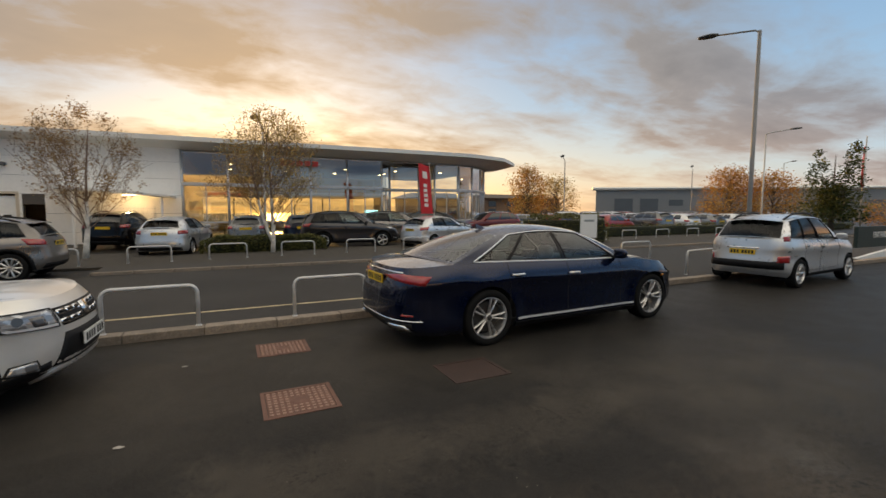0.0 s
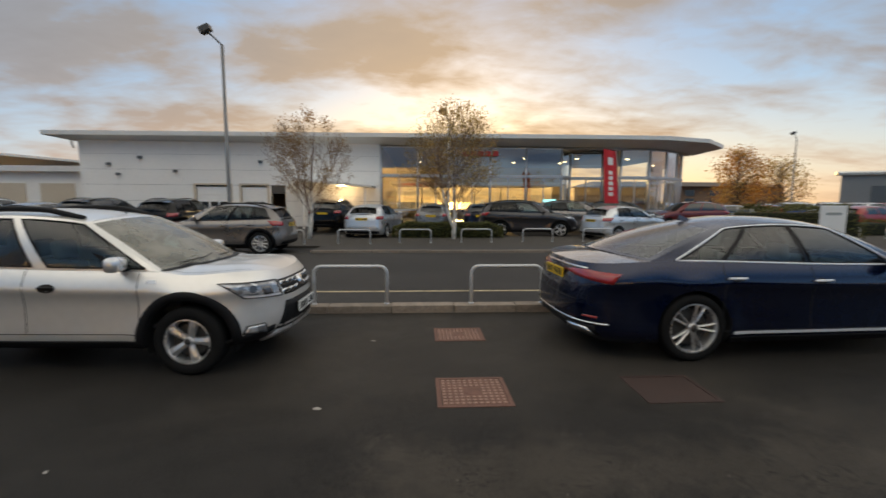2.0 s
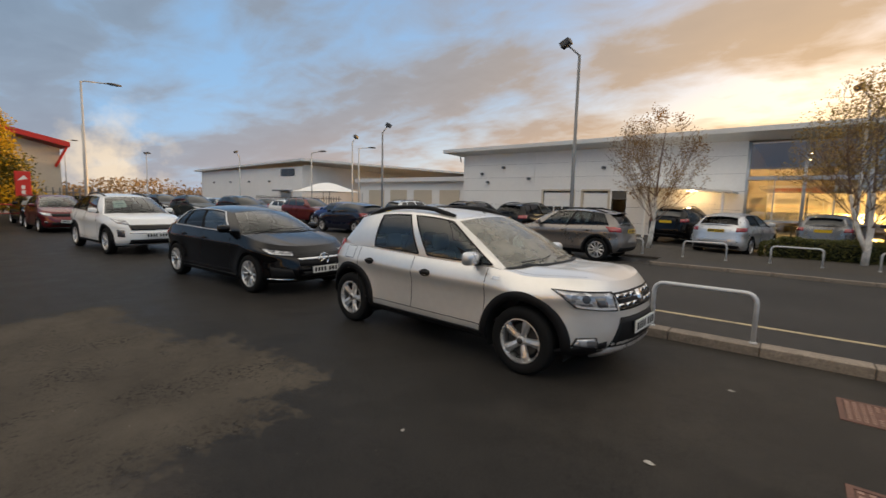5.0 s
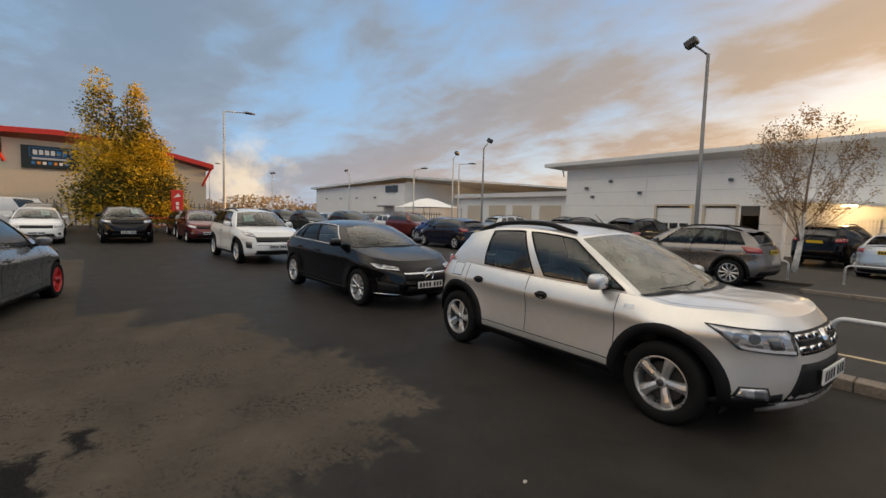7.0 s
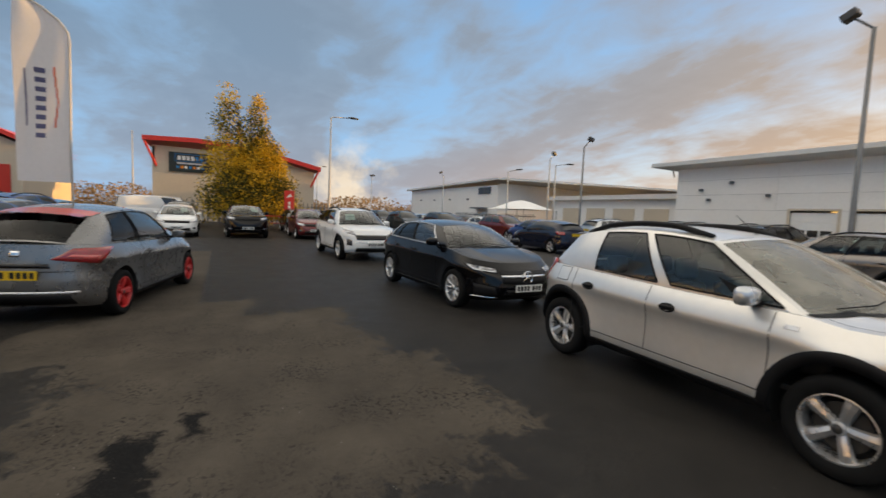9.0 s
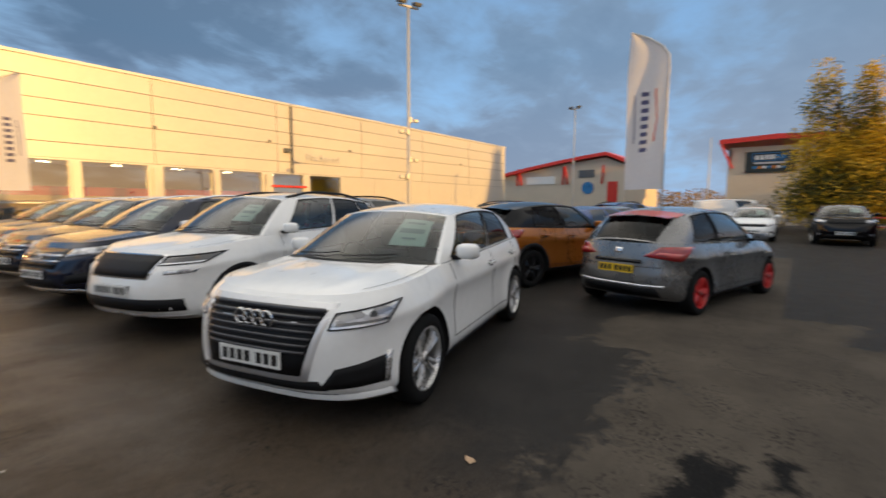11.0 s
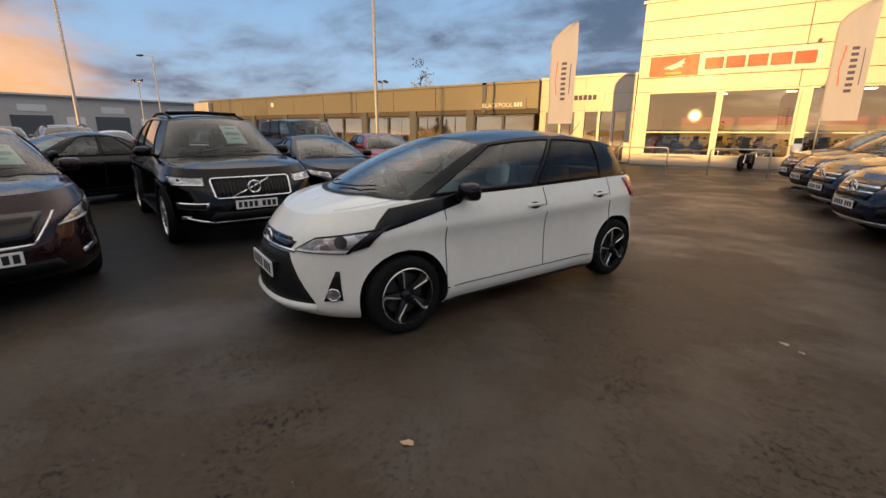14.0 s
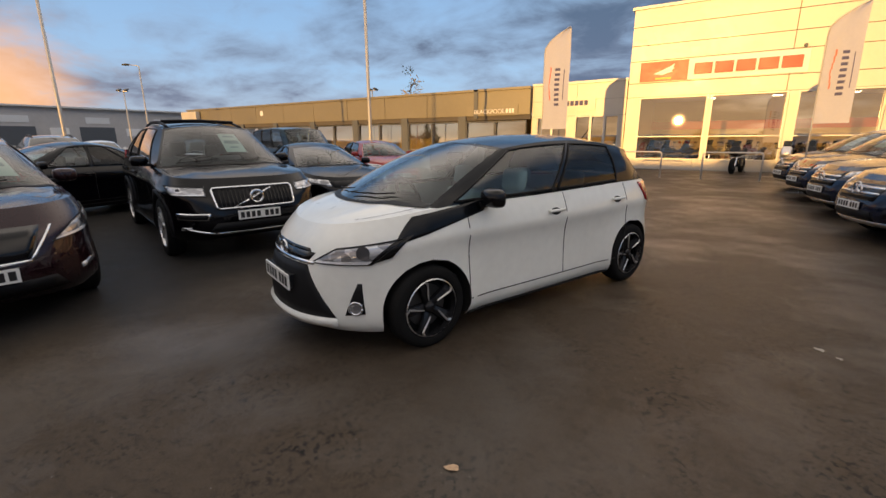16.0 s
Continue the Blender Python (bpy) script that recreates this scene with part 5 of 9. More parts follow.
def feather_flag(x, y, yaw, z0, z1, w, mirror=1, lean=0.0):
    """A cloth sail on a bent pole; its print is plain bars."""
    t = thing("feather_flag", "white feather flag with navy and coral print on a bent pole", "flag", x, y, 0, yaw, "feather flags")
    h = z1 - z0

    def edge(v):  # pole side
        return Vector((mirror * (lean * v - 0.02 * v), 0.05 * math.sin(v * 3), z0 + h * v))

    def cloth(u, v):
        k = max(0, (v - 0.78) / 0.22) ** 2.0 * 0.97
        p = edge(v)
        return Vector((p.x + mirror * w * (k + (1 - k) * u), 0.05 * math.sin(u * 5 + v * 4) + 0.02 * math.sin(11 * v), z0 + h * v))
    sail = part("sail", grid_geo(cloth, lin(0, 1, 10), lin(0, 1, 36)), M_FLAG, t, smooth=True)
    poleg = [(edge(0).x, 0, 0.02), (edge(0).x, 0.0, z0)] + [tuple(cloth(0, v)) for v in lin(0.05, 1.0, 16)]
    part("pole", tube(poleg, 0.018, 8), M_POLE2, t, smooth=True)
    part("base_plate", box_geo(edge(0).x - 0.25, edge(0).x + 0.25, -0.25, 0.25, 0, 0.02), M_POLE, t)

    def bar(u0, u1, v0, v1, mt, off):
        for s in (1, -1):
            part("printed_bar", grid_geo(lambda u, v: cloth(u, v) + Vector((0, s * 0.006, 0)), lin(u0, u1, 3), lin(v0, v1, 5)), mt, sail)
    for i in range(8):
        bar(0.47, 0.66, 0.24 + i * 0.050, 0.24 + i * 0.050 + 0.026, M_FLAGBLUE, 0)
    bar(0.80, 0.825, 0.30, 0.60, M_FLAGBLUE, 0)
    for i in range(6):
        v0 = 0.30 + i * 0.055
        bar(0.22 + 0.02 * abs(i - 2), 0.25 + 0.026 * abs(i - 2), v0, v0 + 0.055, M_FLAGORANGE, 0)
    return t


feather_flag(5.25, -15.5, 180, 1.80, 5.25, 0.95)
feather_flag(-2.60, -14.0, 180, 1.80, 4.60, 0.72)
feather_flag(-10.5, -1.32, 270, 1.80, 4.82, 0.72)
# red banner flag before the far showroom
t = thing("feather_flag", "tall red banner flag with white print", "flag", 8.9, 20.0, 0, 0)
part("pole", tube([(0.3, 0, 0), (0.3, 0, 1.6), (0.02, 0, 4.1)], 0.02, 8), M_POLE2, t)
sail = part("sail", grid_geo(lambda u, v: Vector((-0.55 + 0.62 * u + 0.16 * (1 - v), 0.03 * math.sin(6 * u + 3 * v), 1.55 + 2.45 * v - 0.12 * u * v)), lin(0, 1, 8), lin(0, 1, 14)), M_REDCLOTH, t, smooth=True)
M_WHITEP = mat("white_print", (0.75, 0.72, 0.70), 0.8)
for v0 in (0.14, 0.24, 0.34, 0.44, 0.54):
    part("printed_bar", grid_geo(lambda u, v: Vector((-0.55 + 0.62 * u + 0.16 * (1 - v), 0.03 * math.sin(6 * u + 3 * v) - 0.006, 1.55 + 2.45 * v - 0.12 * u * v)), lin(0.32, 0.62, 3), lin(v0, v0 + 0.07, 3)), M_WHITEP, sail)
part("printed_bar", grid_geo(lambda u, v: Vector((-0.55 + 0.62 * u + 0.16 * (1 - v), 0.03 * math.sin(6 * u + 3 * v) - 0.006, 1.55 + 2.45 * v - 0.12 * u * v)), lin(0.28, 0.70, 3), lin(0.72, 0.86, 3)), M_WHITEP, sail)



# ---- trees and hedges ----
M_BIRCH = mat("white_birch_bark", (0.70, 0.66, 0.60), 0.85, scale=7, amount=0.5, bump=0.4, bump_scale=30)
M_TWIG = mat("brown_twig", (0.20, 0.135, 0.10), 0.9, scale=5, amount=0.3)
M_BARK = mat("grey_bark", (0.11, 0.085, 0.065), 0.9, scale=6, amount=0.3, bump=0.5, bump_scale=30)


def leaf_mat(name, c0, c1):
    m = bpy.data.materials.new(name)
    m.use_nodes = True
    N, L = m.node_tree.nodes, m.node_tree.links
    b = N["Principled BSDF"]
    ge = N.new("ShaderNodeNewGeometry")
    rp = N.new("ShaderNodeValToRGB")
    rp.color_ramp.elements[0].color, rp.color_ramp.elements[1].color = (*c0, 1), (*c1, 1)
    L.new(ge.outputs["Random Per Island"], rp.inputs[0])
    L.new(rp.outputs[0], b.inputs["Base Color"])
    b.inputs["Roughness"].default_value = 0.7
    tl, mx = N.new("ShaderNodeBsdfTranslucent"), N.new("ShaderNodeMixShader")
    L.new(rp.outputs[0], tl.inputs[0])
    mx.inputs[0].default_value = 0.35
    L.new(b.outputs[0], mx.inputs[1])
    L.new(tl.outputs[0], mx.inputs[2])
    L.new(mx.outputs[0], N["Material Output"].inputs[0])
    return m


M_LEAFBROWN = leaf_mat("russet_leaves", (0.26, 0.17, 0.05), (0.56, 0.38, 0.13))
M_LEAFGOLD = leaf_mat("golden_leaves", (0.40, 0.26, 0.018), (0.82, 0.56, 0.045))
M_LEAFOLIVE = leaf_mat("olive_leaves", (0.035, 0.05, 0.012), (0.16, 0.14, 0.02))
M_LEAFORANGE = leaf_mat("orange_leaves", (0.30, 0.12, 0.02), (0.55, 0.27, 0.05))
M_LEAFDARK = leaf_mat("dark_green_leaves", (0.015, 0.03, 0.012), (0.06, 0.08, 0.02))
M_HEDGE = leaf_mat("hedge_leaves", (0.05, 0.058, 0.014), (0.17, 0.16, 0.045))


def leaf_quads(points, size, rng, droop=0.3):
    V, F = [], []
    for p in points:
        s = size * rng.uniform(0.6, 1.3)
        a = Vector((rng.gauss(0, 1), rng.gauss(0, 1), rng.gauss(0, 0.7) - droop)).normalized() * s
        b = a.cross(Vector((rng.gauss(0, 1), rng.gauss(0, 1), rng.gauss(0, 1)))).normalized() * s * 0.55
        o = len(V)
        c = Vector(p)
        V += [tuple(c - a), tuple(c + b), tuple(c + a), tuple(c - b)]
        F.append((o, o + 1, o + 2, o + 3))
    return V, F


def branch_set(rng, base, heading, length, radius, depth, segs, tips, spread=0.5, up=0.15, kids=(3, 5)):
    """Limbs and twigs from one stem; segs takes (points, r0, r1), tips the places for leaves."""
    pts, d, p = [Vector(base)], Vector(heading).normalized(), Vector(base)
    n = 5
    for i in range(n):
        d = (d + Vector((rng.gauss(0, 0.11), rng.gauss(0, 0.11), rng.gauss(0, 0.06) + up * 0.2))).normalized()
        p = p + d * length / n
        pts.append(p.copy())
    segs.append((pts, radius, radius * 0.45, depth))
    if depth == 0:
        tips += [pts[2], pts[3], pts[4], pts[5]]
        return
    for k in range(rng.randint(*kids)):
        i = rng.randint(1, n)
        side = Vector((rng.gauss(0, 1), rng.gauss(0, 1), rng.gauss(0, 0.35))).normalized()
        branch_set(rng, pts[i], (pts[i] - pts[i - 1]).normalized() * (1 - spread) + side * spread + Vector((0, 0, up)), length * rng.uniform(0.45, 0.72), radius * 0.42, depth - 1, segs, tips, spread, up, kids)


def birch(x, y, h, spread, seed, leaf_n, label, stems=1, lm=None, low=1.2, fork=None):
    rng = random.Random(seed)
    t = thing("birch_tree", label, "tree", x, y, 0.05)
    segs, tips = [], []
    for k in range(stems):
        lean = Vector((0.07 if k == 0 else -0.42, rng.uniform(-0.06, 0.06), 1))
        trunk = []
        p = Vector((0, 0, 0.45 * k))
        n = 9
        for i in range(n + 1):
            trunk.append(p.copy())
            lean = (lean + Vector((rng.gauss(0, 0.05) - 0.04 * lean.x * i, rng.gauss(0, 0.05), 0.06))).normalized()
            p = p + lean * (h * (0.86 - 0.16 * k) / n)
        r0 = 0.095 if k == 0 else 0.07
        segs.append((trunk[:5], r0, r0 * 0.55, 3))
        segs.append((trunk[4:], r0 * 0.5, 0.012, 2.5))
        for i in range(2, n + 1):
            for _ in range(6 if i < 7 else 5):
                if trunk[i].z < low:
                    continue
                a = rng.uniform(0, 2 * math.pi)
                f = 1 - ((trunk[i].z - h * 0.42) / (h * 0.56)) ** 2
                branch_set(rng, trunk[i], (math.cos(a), math.sin(a), 0.95), spread * max(f, 0.16) * rng.uniform(0.75, 1.15), 0.014, 2, segs, tips, 0.42, 0.22, (3, 5))
    # keep to an egg-shaped crown
    zc, hz = h * 0.53, h * 0.46
    inside = lambda p: ((p.z - zc) / hz) ** 2 + (p.x * p.x + p.y * p.y) / (spread * (0.92 if p.z < zc else 0.74)) ** 2 < rng.uniform(0.8, 1.15)
    segs = [s_ for s_ in segs if s_[3] > 2 or inside(s_[0][-1])]
    tips = [p for p in tips if inside(p)]
    trunkg = [tube(s_, r0, 10, r1) for s_, r0, r1, d in segs if d == 3]
    part("trunk", join(*trunkg), M_BIRCH, t, "peeling white bark", smooth=True)
    part("branch", join(*[tube(s_[::2] + s_[-1:], max(r0, 0.005), 4, max(r1, 0.004), cap=False) for s_, r0, r1, d in segs if d < 3]), M_TWIG, t)
    pts = [q + Vector((rng.gauss(0, 0.08), rng.gauss(0, 0.08), rng.gauss(0, 0.08))) for q in rng.choices(tips, k=leaf_n)]
    part("crown", leaf_quads(pts, 0.036, rng), lm or M_LEAFBROWN, t)
    return t


M_LEAFRUST = leaf_mat("rust_brown_leaves", (0.20, 0.11, 0.05), (0.46, 0.30, 0.14))
birch(-4.45, 18.5, 5.1, 2.8, 4, 5600, "slender birch with white trunk and few russet leaves", low=0.8, lm=M_LEAFRUST)
birch(1.45, 18.2, 5.5, 2.95, 9, 9500, "forked birch with white trunks and thin golden-brown leaves", stems=2, low=1.0, lm=M_LEAFBROWN)


def leafy_tree(name, x, y, h, r, seed, n, mats, label, trunk_h=1.5, cone=0.0, size=0.10, tops=((0, 0, 1.0),)):
    """Full crown: leaves in many clumps on limbs; cone 1 gives a pointed crown."""
    rng = random.Random(seed)
    t = thing(name, label, "tree", x, y, 0)
    limbs = [tube([(0, 0, 0), (0.03, 0.02, trunk_h), (0, 0, h * 0.85)], 0.035 * h ** 0.9, 9, 0.02)]
    groups = [[] for _ in mats]
    for tx, ty, th in tops:
        H = h * th
        for _ in range(n // (14 * len(tops))):
            v = 1 - (1 - rng.random()) ** 0.58 if cone > 0.5 else rng.random() ** 0.85
            z = trunk_h * 0.7 + (H - trunk_h * 0.7) * v
            rad = r * ((1 - v) ** 0.95 * cone + (1 - cone) * math.sqrt(max(0, 1 - (2 * v - 0.9) ** 2 / 1.25)) + 0.04)
            rad *= 0.82 + 0.22 * math.sin(seed + v * 17 + 3 * math.sin(v * 9))
            a = rng.uniform(0, 2 * math.pi)
            d = rad * rng.uniform(0.45, 1) ** 0.6
            c = Vector((tx * (0.55 + 0.45 * v) + math.cos(a) * d, ty * (0.55 + 0.45 * v) + math.sin(a) * d, z))
            if rng.random() < 0.35:
                limbs.append(tube([(tx * 0.5, ty * 0.5, max(trunk_h * 0.6, z - d * 0.8)), (tx * 0.6 + math.cos(a) * d * 0.5, ty * 0.6 + math.sin(a) * d * 0.5, z - d * 0.25), tuple(c)], 0.03, 4, 0.006, cap=False))
            g = groups[0 if (math.sin(c.x * 1.7 + seed) + math.cos(c.z * 1.3) + rng.gauss(0, 0.7)) > -0.9 else -1]
            cs = r * 0.16 * (1 - 0.55 * v * cone)
            g += [c + Vector((rng.gauss(0, cs), rng.gauss(0, cs), rng.gauss(0, cs * 0.8))) for _ in range(14)]
    part("trunk", join(*limbs), M_BARK, t, smooth=True)
    for g, m in zip(groups, mats):
        if g:
            part("crown", leaf_quads(g, size, rng), m, t)
    return t


leafy_tree("tree", -36.0, 2.8, 10.4, 2.55, 3, 46000, (M_LEAFGOLD, M_LEAFOLIVE), "tall golden autumn tree with two pointed tops", 1.3, 1.0, 0.088, ((0.2, -1.6, 1.0), (0.0, 0.45, 0.92), (0.3, 1.75, 0.60), (0.5, -1.0, 0.55), (0.6, 0.9, 0.70)))
leafy_tree("tree", 41.5, 17.3, 7.0, 1.9, 11, 6500, (M_LEAFDARK, M_LEAFOLIVE), "dark green tree with ragged golden tops", 1.6, 1.0, 0.10, ((-0.1, 1.1, 0.92), (0.2, -1.2, 1.0), (0.0, 0.0, 0.60)))
leafy_tree("tree", 51.5, 31.0, 6.4, 3.2, 21, 6500, (M_LEAFORANGE, M_LEAFBROWN), "broad leaf-shedding tree with orange leaves", 1.2, 0.2, 0.10)
leafy_tree("tree", 53.5, 27.6, 5.6, 3.0, 22, 4800, (M_LEAFORANGE, M_LEAFBROWN), "low spreading tree with orange leaves", 0.8, 0.2, 0.10)
leafy_tree("tree", 30.5, 41.0, 6.4, 2.6, 31, 6000, (M_LEAFORANGE, M_LEAFBROWN), "thinning brown tree beyond the showroom", 2.0, 0.1, 0.09)
leafy_tree("tree", 39.0, 46.0, 6.0, 2.8, 33, 4500, (M_LEAFBROWN, M_LEAFORANGE), "thinning brown tree beyond the showroom", 2.0, 0.1, 0.09)
leafy_tree("tree", 24.0, -33, 7.6, 1.6, 41, 700, (M_LEAFBROWN, M_LEAFDARK), "bare tree top behind the low showroom", 2.0, 0.4, 0.10)
leafy_tree("shrub", 60, 20, 2.4, 3.0, 51, 1800, (M_LEAFORANGE, M_LEAFBROWN), "low orange-brown shrub by the road", 0.4, 0.1, 0.09)


def hedge(x0, x1, y0, y1, h, seed, label, n=4200, lm=None, bulge=0.12):
    rng = random.Random(seed)
    t = thing("hedge", label, "hedge", (x0 + x1) / 2, (y0 + y1) / 2, 0.05)
    w, d = (x1 - x0) / 2, (y1 - y0) / 2
    pts = []
    for _ in range(n):
        u, v, z = rng.uniform(-1, 1), rng.uniform(-1, 1), rng.uniform(0, 1)
        f = rng.random()
        if f < 0.45:
            z = 1
        elif f < 0.75:
            v = -1
        elif f < 0.85:
            v = 1
        else:
            u = rng.choice((-1, 1))
        k = (1 - 0.25 * max(0, z - 0.7) / 0.3 * max(abs(u), abs(v)) ** 4)
        wob = 1 + bulge * math.sin(u * 7 + seed) * 0.5 + bulge * 0.5 * math.sin(u * 19 + v * 3)
        pts.append(Vector((u * w * k + rng.gauss(0, 0.03), v * d * k + rng.gauss(0, 0.04), z * h * wob + rng.gauss(0, 0.03))))
    # near-black box imitates the shade deep inside the hedge
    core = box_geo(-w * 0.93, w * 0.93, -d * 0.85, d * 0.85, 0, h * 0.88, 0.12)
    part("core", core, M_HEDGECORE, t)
    part("leaves", leaf_quads(pts, 0.042, rng, 0), lm or M_HEDGE, t)


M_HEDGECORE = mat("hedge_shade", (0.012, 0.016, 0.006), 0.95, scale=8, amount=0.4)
hedge(-1.05, 3.6, 18.75, 19.6, 0.60, 1, "low clipped dark green hedge on the planting strip", 9000, bulge=0.05)
hedge(12.6, 17.4, 16.4, 17.6, 1.35, 2, "square clipped green hedge beside the road", 5200)
hedge(18, 52, 20.0, 21.0, 0.7, 3, "long low hedge before the parked cars", 5200)
hedge(-64, -44, 8.5, 10.5, 1.5, 5, "far russet hedge beyond the yard", 2600, M_LEAFBROWN)

# far scrub and skyline beyond the yard: one row of low uneven thicket
rng = random.Random(77)
scrub = []
for _ in range(26000):
    sy = rng.uniform(-40, 60)
    sx = -90 + rng.gauss(0, 6)
    scrub.append(Vector((sx, sy, rng.uniform(0, 1) ** 1.4 * (3.5 + 0.8 * math.sin(sy * 0.3) + 0.5 * math.sin(sy * 0.9)))))
V, F = leaf_quads(scrub, 0.24, rng, 0)
mesh_ob("far_scrub", V, F, M_LEAFRUST, kind="stuff", smooth=False, label="far brown autumn scrub on the skyline")



# ---- buildings ----
M_WHITECLAD = mat("white_wall_cladding", (0.89, 0.865, 0.82), 0.55, scale=0.6, amount=0.05, per_object=0.02)
M_CREAMCLAD = mat("pale_metal_cladding", (0.60, 0.56, 0.49), 0.42, 0.15, scale=0.5, amount=0.05, per_object=0.025)
M_OLIVE = mat("bronze_grey_cladding", (0.22, 0.20, 0.15), 0.45, 0.2, scale=0.5, amount=0.06, per_object=0.03)
M_JOINT = mat("dark_joint", (0.10, 0.09, 0.08), 0.8)
M_FRAME = mat("pale_window_frame", (0.62, 0.60, 0.56), 0.45, 0.2, scale=2, amount=0.05)
M_STEELFRAME = mat("silver_mullion", (0.55, 0.56, 0.57), 0.4, 0.5, scale=2, amount=0.06)
M_ROOF = mat("pale_roof_edge", (0.74, 0.72, 0.68), 0.45, 0.3, scale=1, amount=0.08)
M_SOFFIT = mat("grey_soffit", (0.42, 0.41, 0.40), 0.6, scale=1, amount=0.06)
# gold base puts the low sun's warm light into the wall colour
M_INWALL = mat("showroom_wall", (0.74, 0.58, 0.32), 0.8, scale=0.8, amount=0.08)
M_INFLOOR = mat("showroom_floor", (0.35, 0.33, 0.30), 0.35, scale=1, amount=0.1)
M_REDSIGN = mat("red_sign_enamel", (0.60, 0.035, 0.025), 0.4, scale=1, amount=0.05)
M_WHITESIGN = mat("white_sign_enamel", (0.80, 0.80, 0.78), 0.4)
M_LIGHTS = mat("ceiling_light", (0.9, 0.9, 0.9), 0.5, emit=(1.0, 0.80, 0.48), power=10.0)
M_LIGHTB = mat("lit_blue_sign", (0.2, 0.5, 0.6), 0.5, emit=(0.30, 0.85, 1.0), power=2.0)
M_TAUPECLAD = mat("taupe_steel_cladding", (0.56, 0.53, 0.50), 0.55, 0.1, scale=0.3, amount=0.08)
M_GREYCLAD = mat("grey_steel_cladding", (0.25, 0.245, 0.24), 0.5, 0.2, scale=0.3, amount=0.08)
M_DOORGREY = mat("grey_shutter", (0.10, 0.11, 0.12), 0.5, scale=1, amount=0.1)
M_CREAMWALL = mat("cream_render", (0.62, 0.53, 0.41), 0.8, scale=0.5, amount=0.06, per_object=0.02)
M_BRICK = mat("brown_brick", (0.26, 0.15, 0.09), 0.9, scale=1.5, amount=0.2)


def cladding(parent, axis, at, a0, a1, rows, col, mt, holes=(), out=-1, gap=0.012, thick=0.05):
    """Separate cladding panels on a wall along x (axis "y": the wall's y) or along y; rows: heights of the joints; holes: (a0, a1, z0, z1)."""
    for z0, z1 in zip(rows, rows[1:]):
        spans = [(a0, a1)]
        for h0, h1, hz0, hz1 in holes:
            if hz0 < z1 - 0.02 and hz1 > z0 + 0.02:
                nxt = []
                for s0, s1 in spans:
                    if h0 > s0:
                        nxt.append((s0, min(h0, s1)))
                    if h1 < s1:
                        nxt.append((max(h1, s0), s1))
                spans = [s for s in nxt if s[1] - s[0] > 0.02]
        for s0, s1 in spans:
            n = max(1, round((s1 - s0) / col))
            for i in range(n):
                p0, p1 = s0 + (s1 - s0) * i / n + gap / 2, s0 + (s1 - s0) * (i + 1) / n - gap / 2
                lo, hi = min(at, at + out * thick), max(at, at + out * thick)
                g = box_geo(p0, p1, lo, hi, z0 + gap / 2, z1 - gap / 2) if axis == "y" else box_geo(lo, hi, p0, p1, z0 + gap / 2, z1 - gap / 2)
                part("panel", g, mt, parent)


def pane(parent, x0, x1, y, z0, z1, frame=0.05, mt=None, fm=None, depth=0.08, rake=0.0):
    """A window: frame of four bars and a pane, on a wall along x."""
    w = part("window", join(box_geo(x0, x1, y - depth / 2, y + depth / 2, z0, z0 + frame), box_geo(x0, x1, y - depth / 2, y + depth / 2, z1 - frame, z1), box_geo(x0, x0 + frame, y - depth / 2, y + depth / 2, z0 + frame, z1 - frame), box_geo(x1 - frame, x1, y - depth / 2, y + depth / 2, z0 + frame, z1 - frame)), fm or M_FRAME, parent)
    # rake leans the pane back, to mirror brighter sky towards the camera
    p = part("pane", ([(x0 + frame, y, z0 + frame), (x1 - frame, y, z0 + frame), (x1 - frame, y - rake, z1 - frame), (x0 + frame, y - rake, z1 - frame)], [(0, 1, 2, 3)] if y > 0 else [(3, 2, 1, 0)]), mt or M_SHOPGLASS, w)
    return w


def letters(parent, text, x, y, z, size, mt, face, depth=0.02, name="lettering"):
    """Raised letters on a wall along x; face 1 looks towards +y, -1 towards -y."""
    cu = bpy.data.curves.new(name, "FONT")
    cu.body, cu.size, cu.extrude, cu.align_x = text, size, depth, "CENTER"
    tmp = bpy.data.objects.new(name, cu)
    scene.collection.objects.link(tmp)
    me = bpy.data.meshes.new_from_object(tmp.evaluated_get(bpy.context.evaluated_depsgraph_get()))
    bpy.data.objects.remove(tmp)
    me.materials.clear()
    me.materials.append(mt)
    ob = new(name, me)
    ob.parent = parent
    ob.matrix_basis = pose(x, y, z, 90, 0, 180 if face > 0 else 0)
    return ob


# showroom with the lit facade
FY = -22.5
B = tagged(new("showroom_building"), "long pale metal-clad motorcycle showroom lit by low sun", "building")
wins = [(-2.74, 0.0), (0.12, 2.95), (-5.72, -3.05), (-8.5, -5.98), (-11.36, -9.0), (-13.95, -11.55), (-16.55, -14.5), (-19.3, -16.9)]
holes = [(a, b, 0.45, 3.32) for a, b in wins]
cladding(B, "y", FY, -39.4, 3.5, (3.32, 3.95, 4.92, 5.6, 6.4, 7.15), 6.2, M_CREAMCLAD, (), 1, 0.03)
cladding(B, "y", FY, -39.4, 3.5, (0.0, 0.45, 3.32), 3.0, M_CREAMCLAD, holes, 1)
part("coping", box_geo(-39.5, 3.6, FY - 0.5, FY + 0.09, 7.15, 7.27), M_FRAME, B)
part("backing_wall", join(box_geo(-39.4, 3.5, FY - 0.2, FY - 0.004, 3.32, 7.15), box_geo(-39.4, -19.3, FY - 0.2, FY - 0.004, 0, 3.32)), M_JOINT, B)
part("end_wall", box_geo(3.3, 3.5, FY - 26, FY - 0.2, 0, 7.15), M_CREAMCLAD, B)
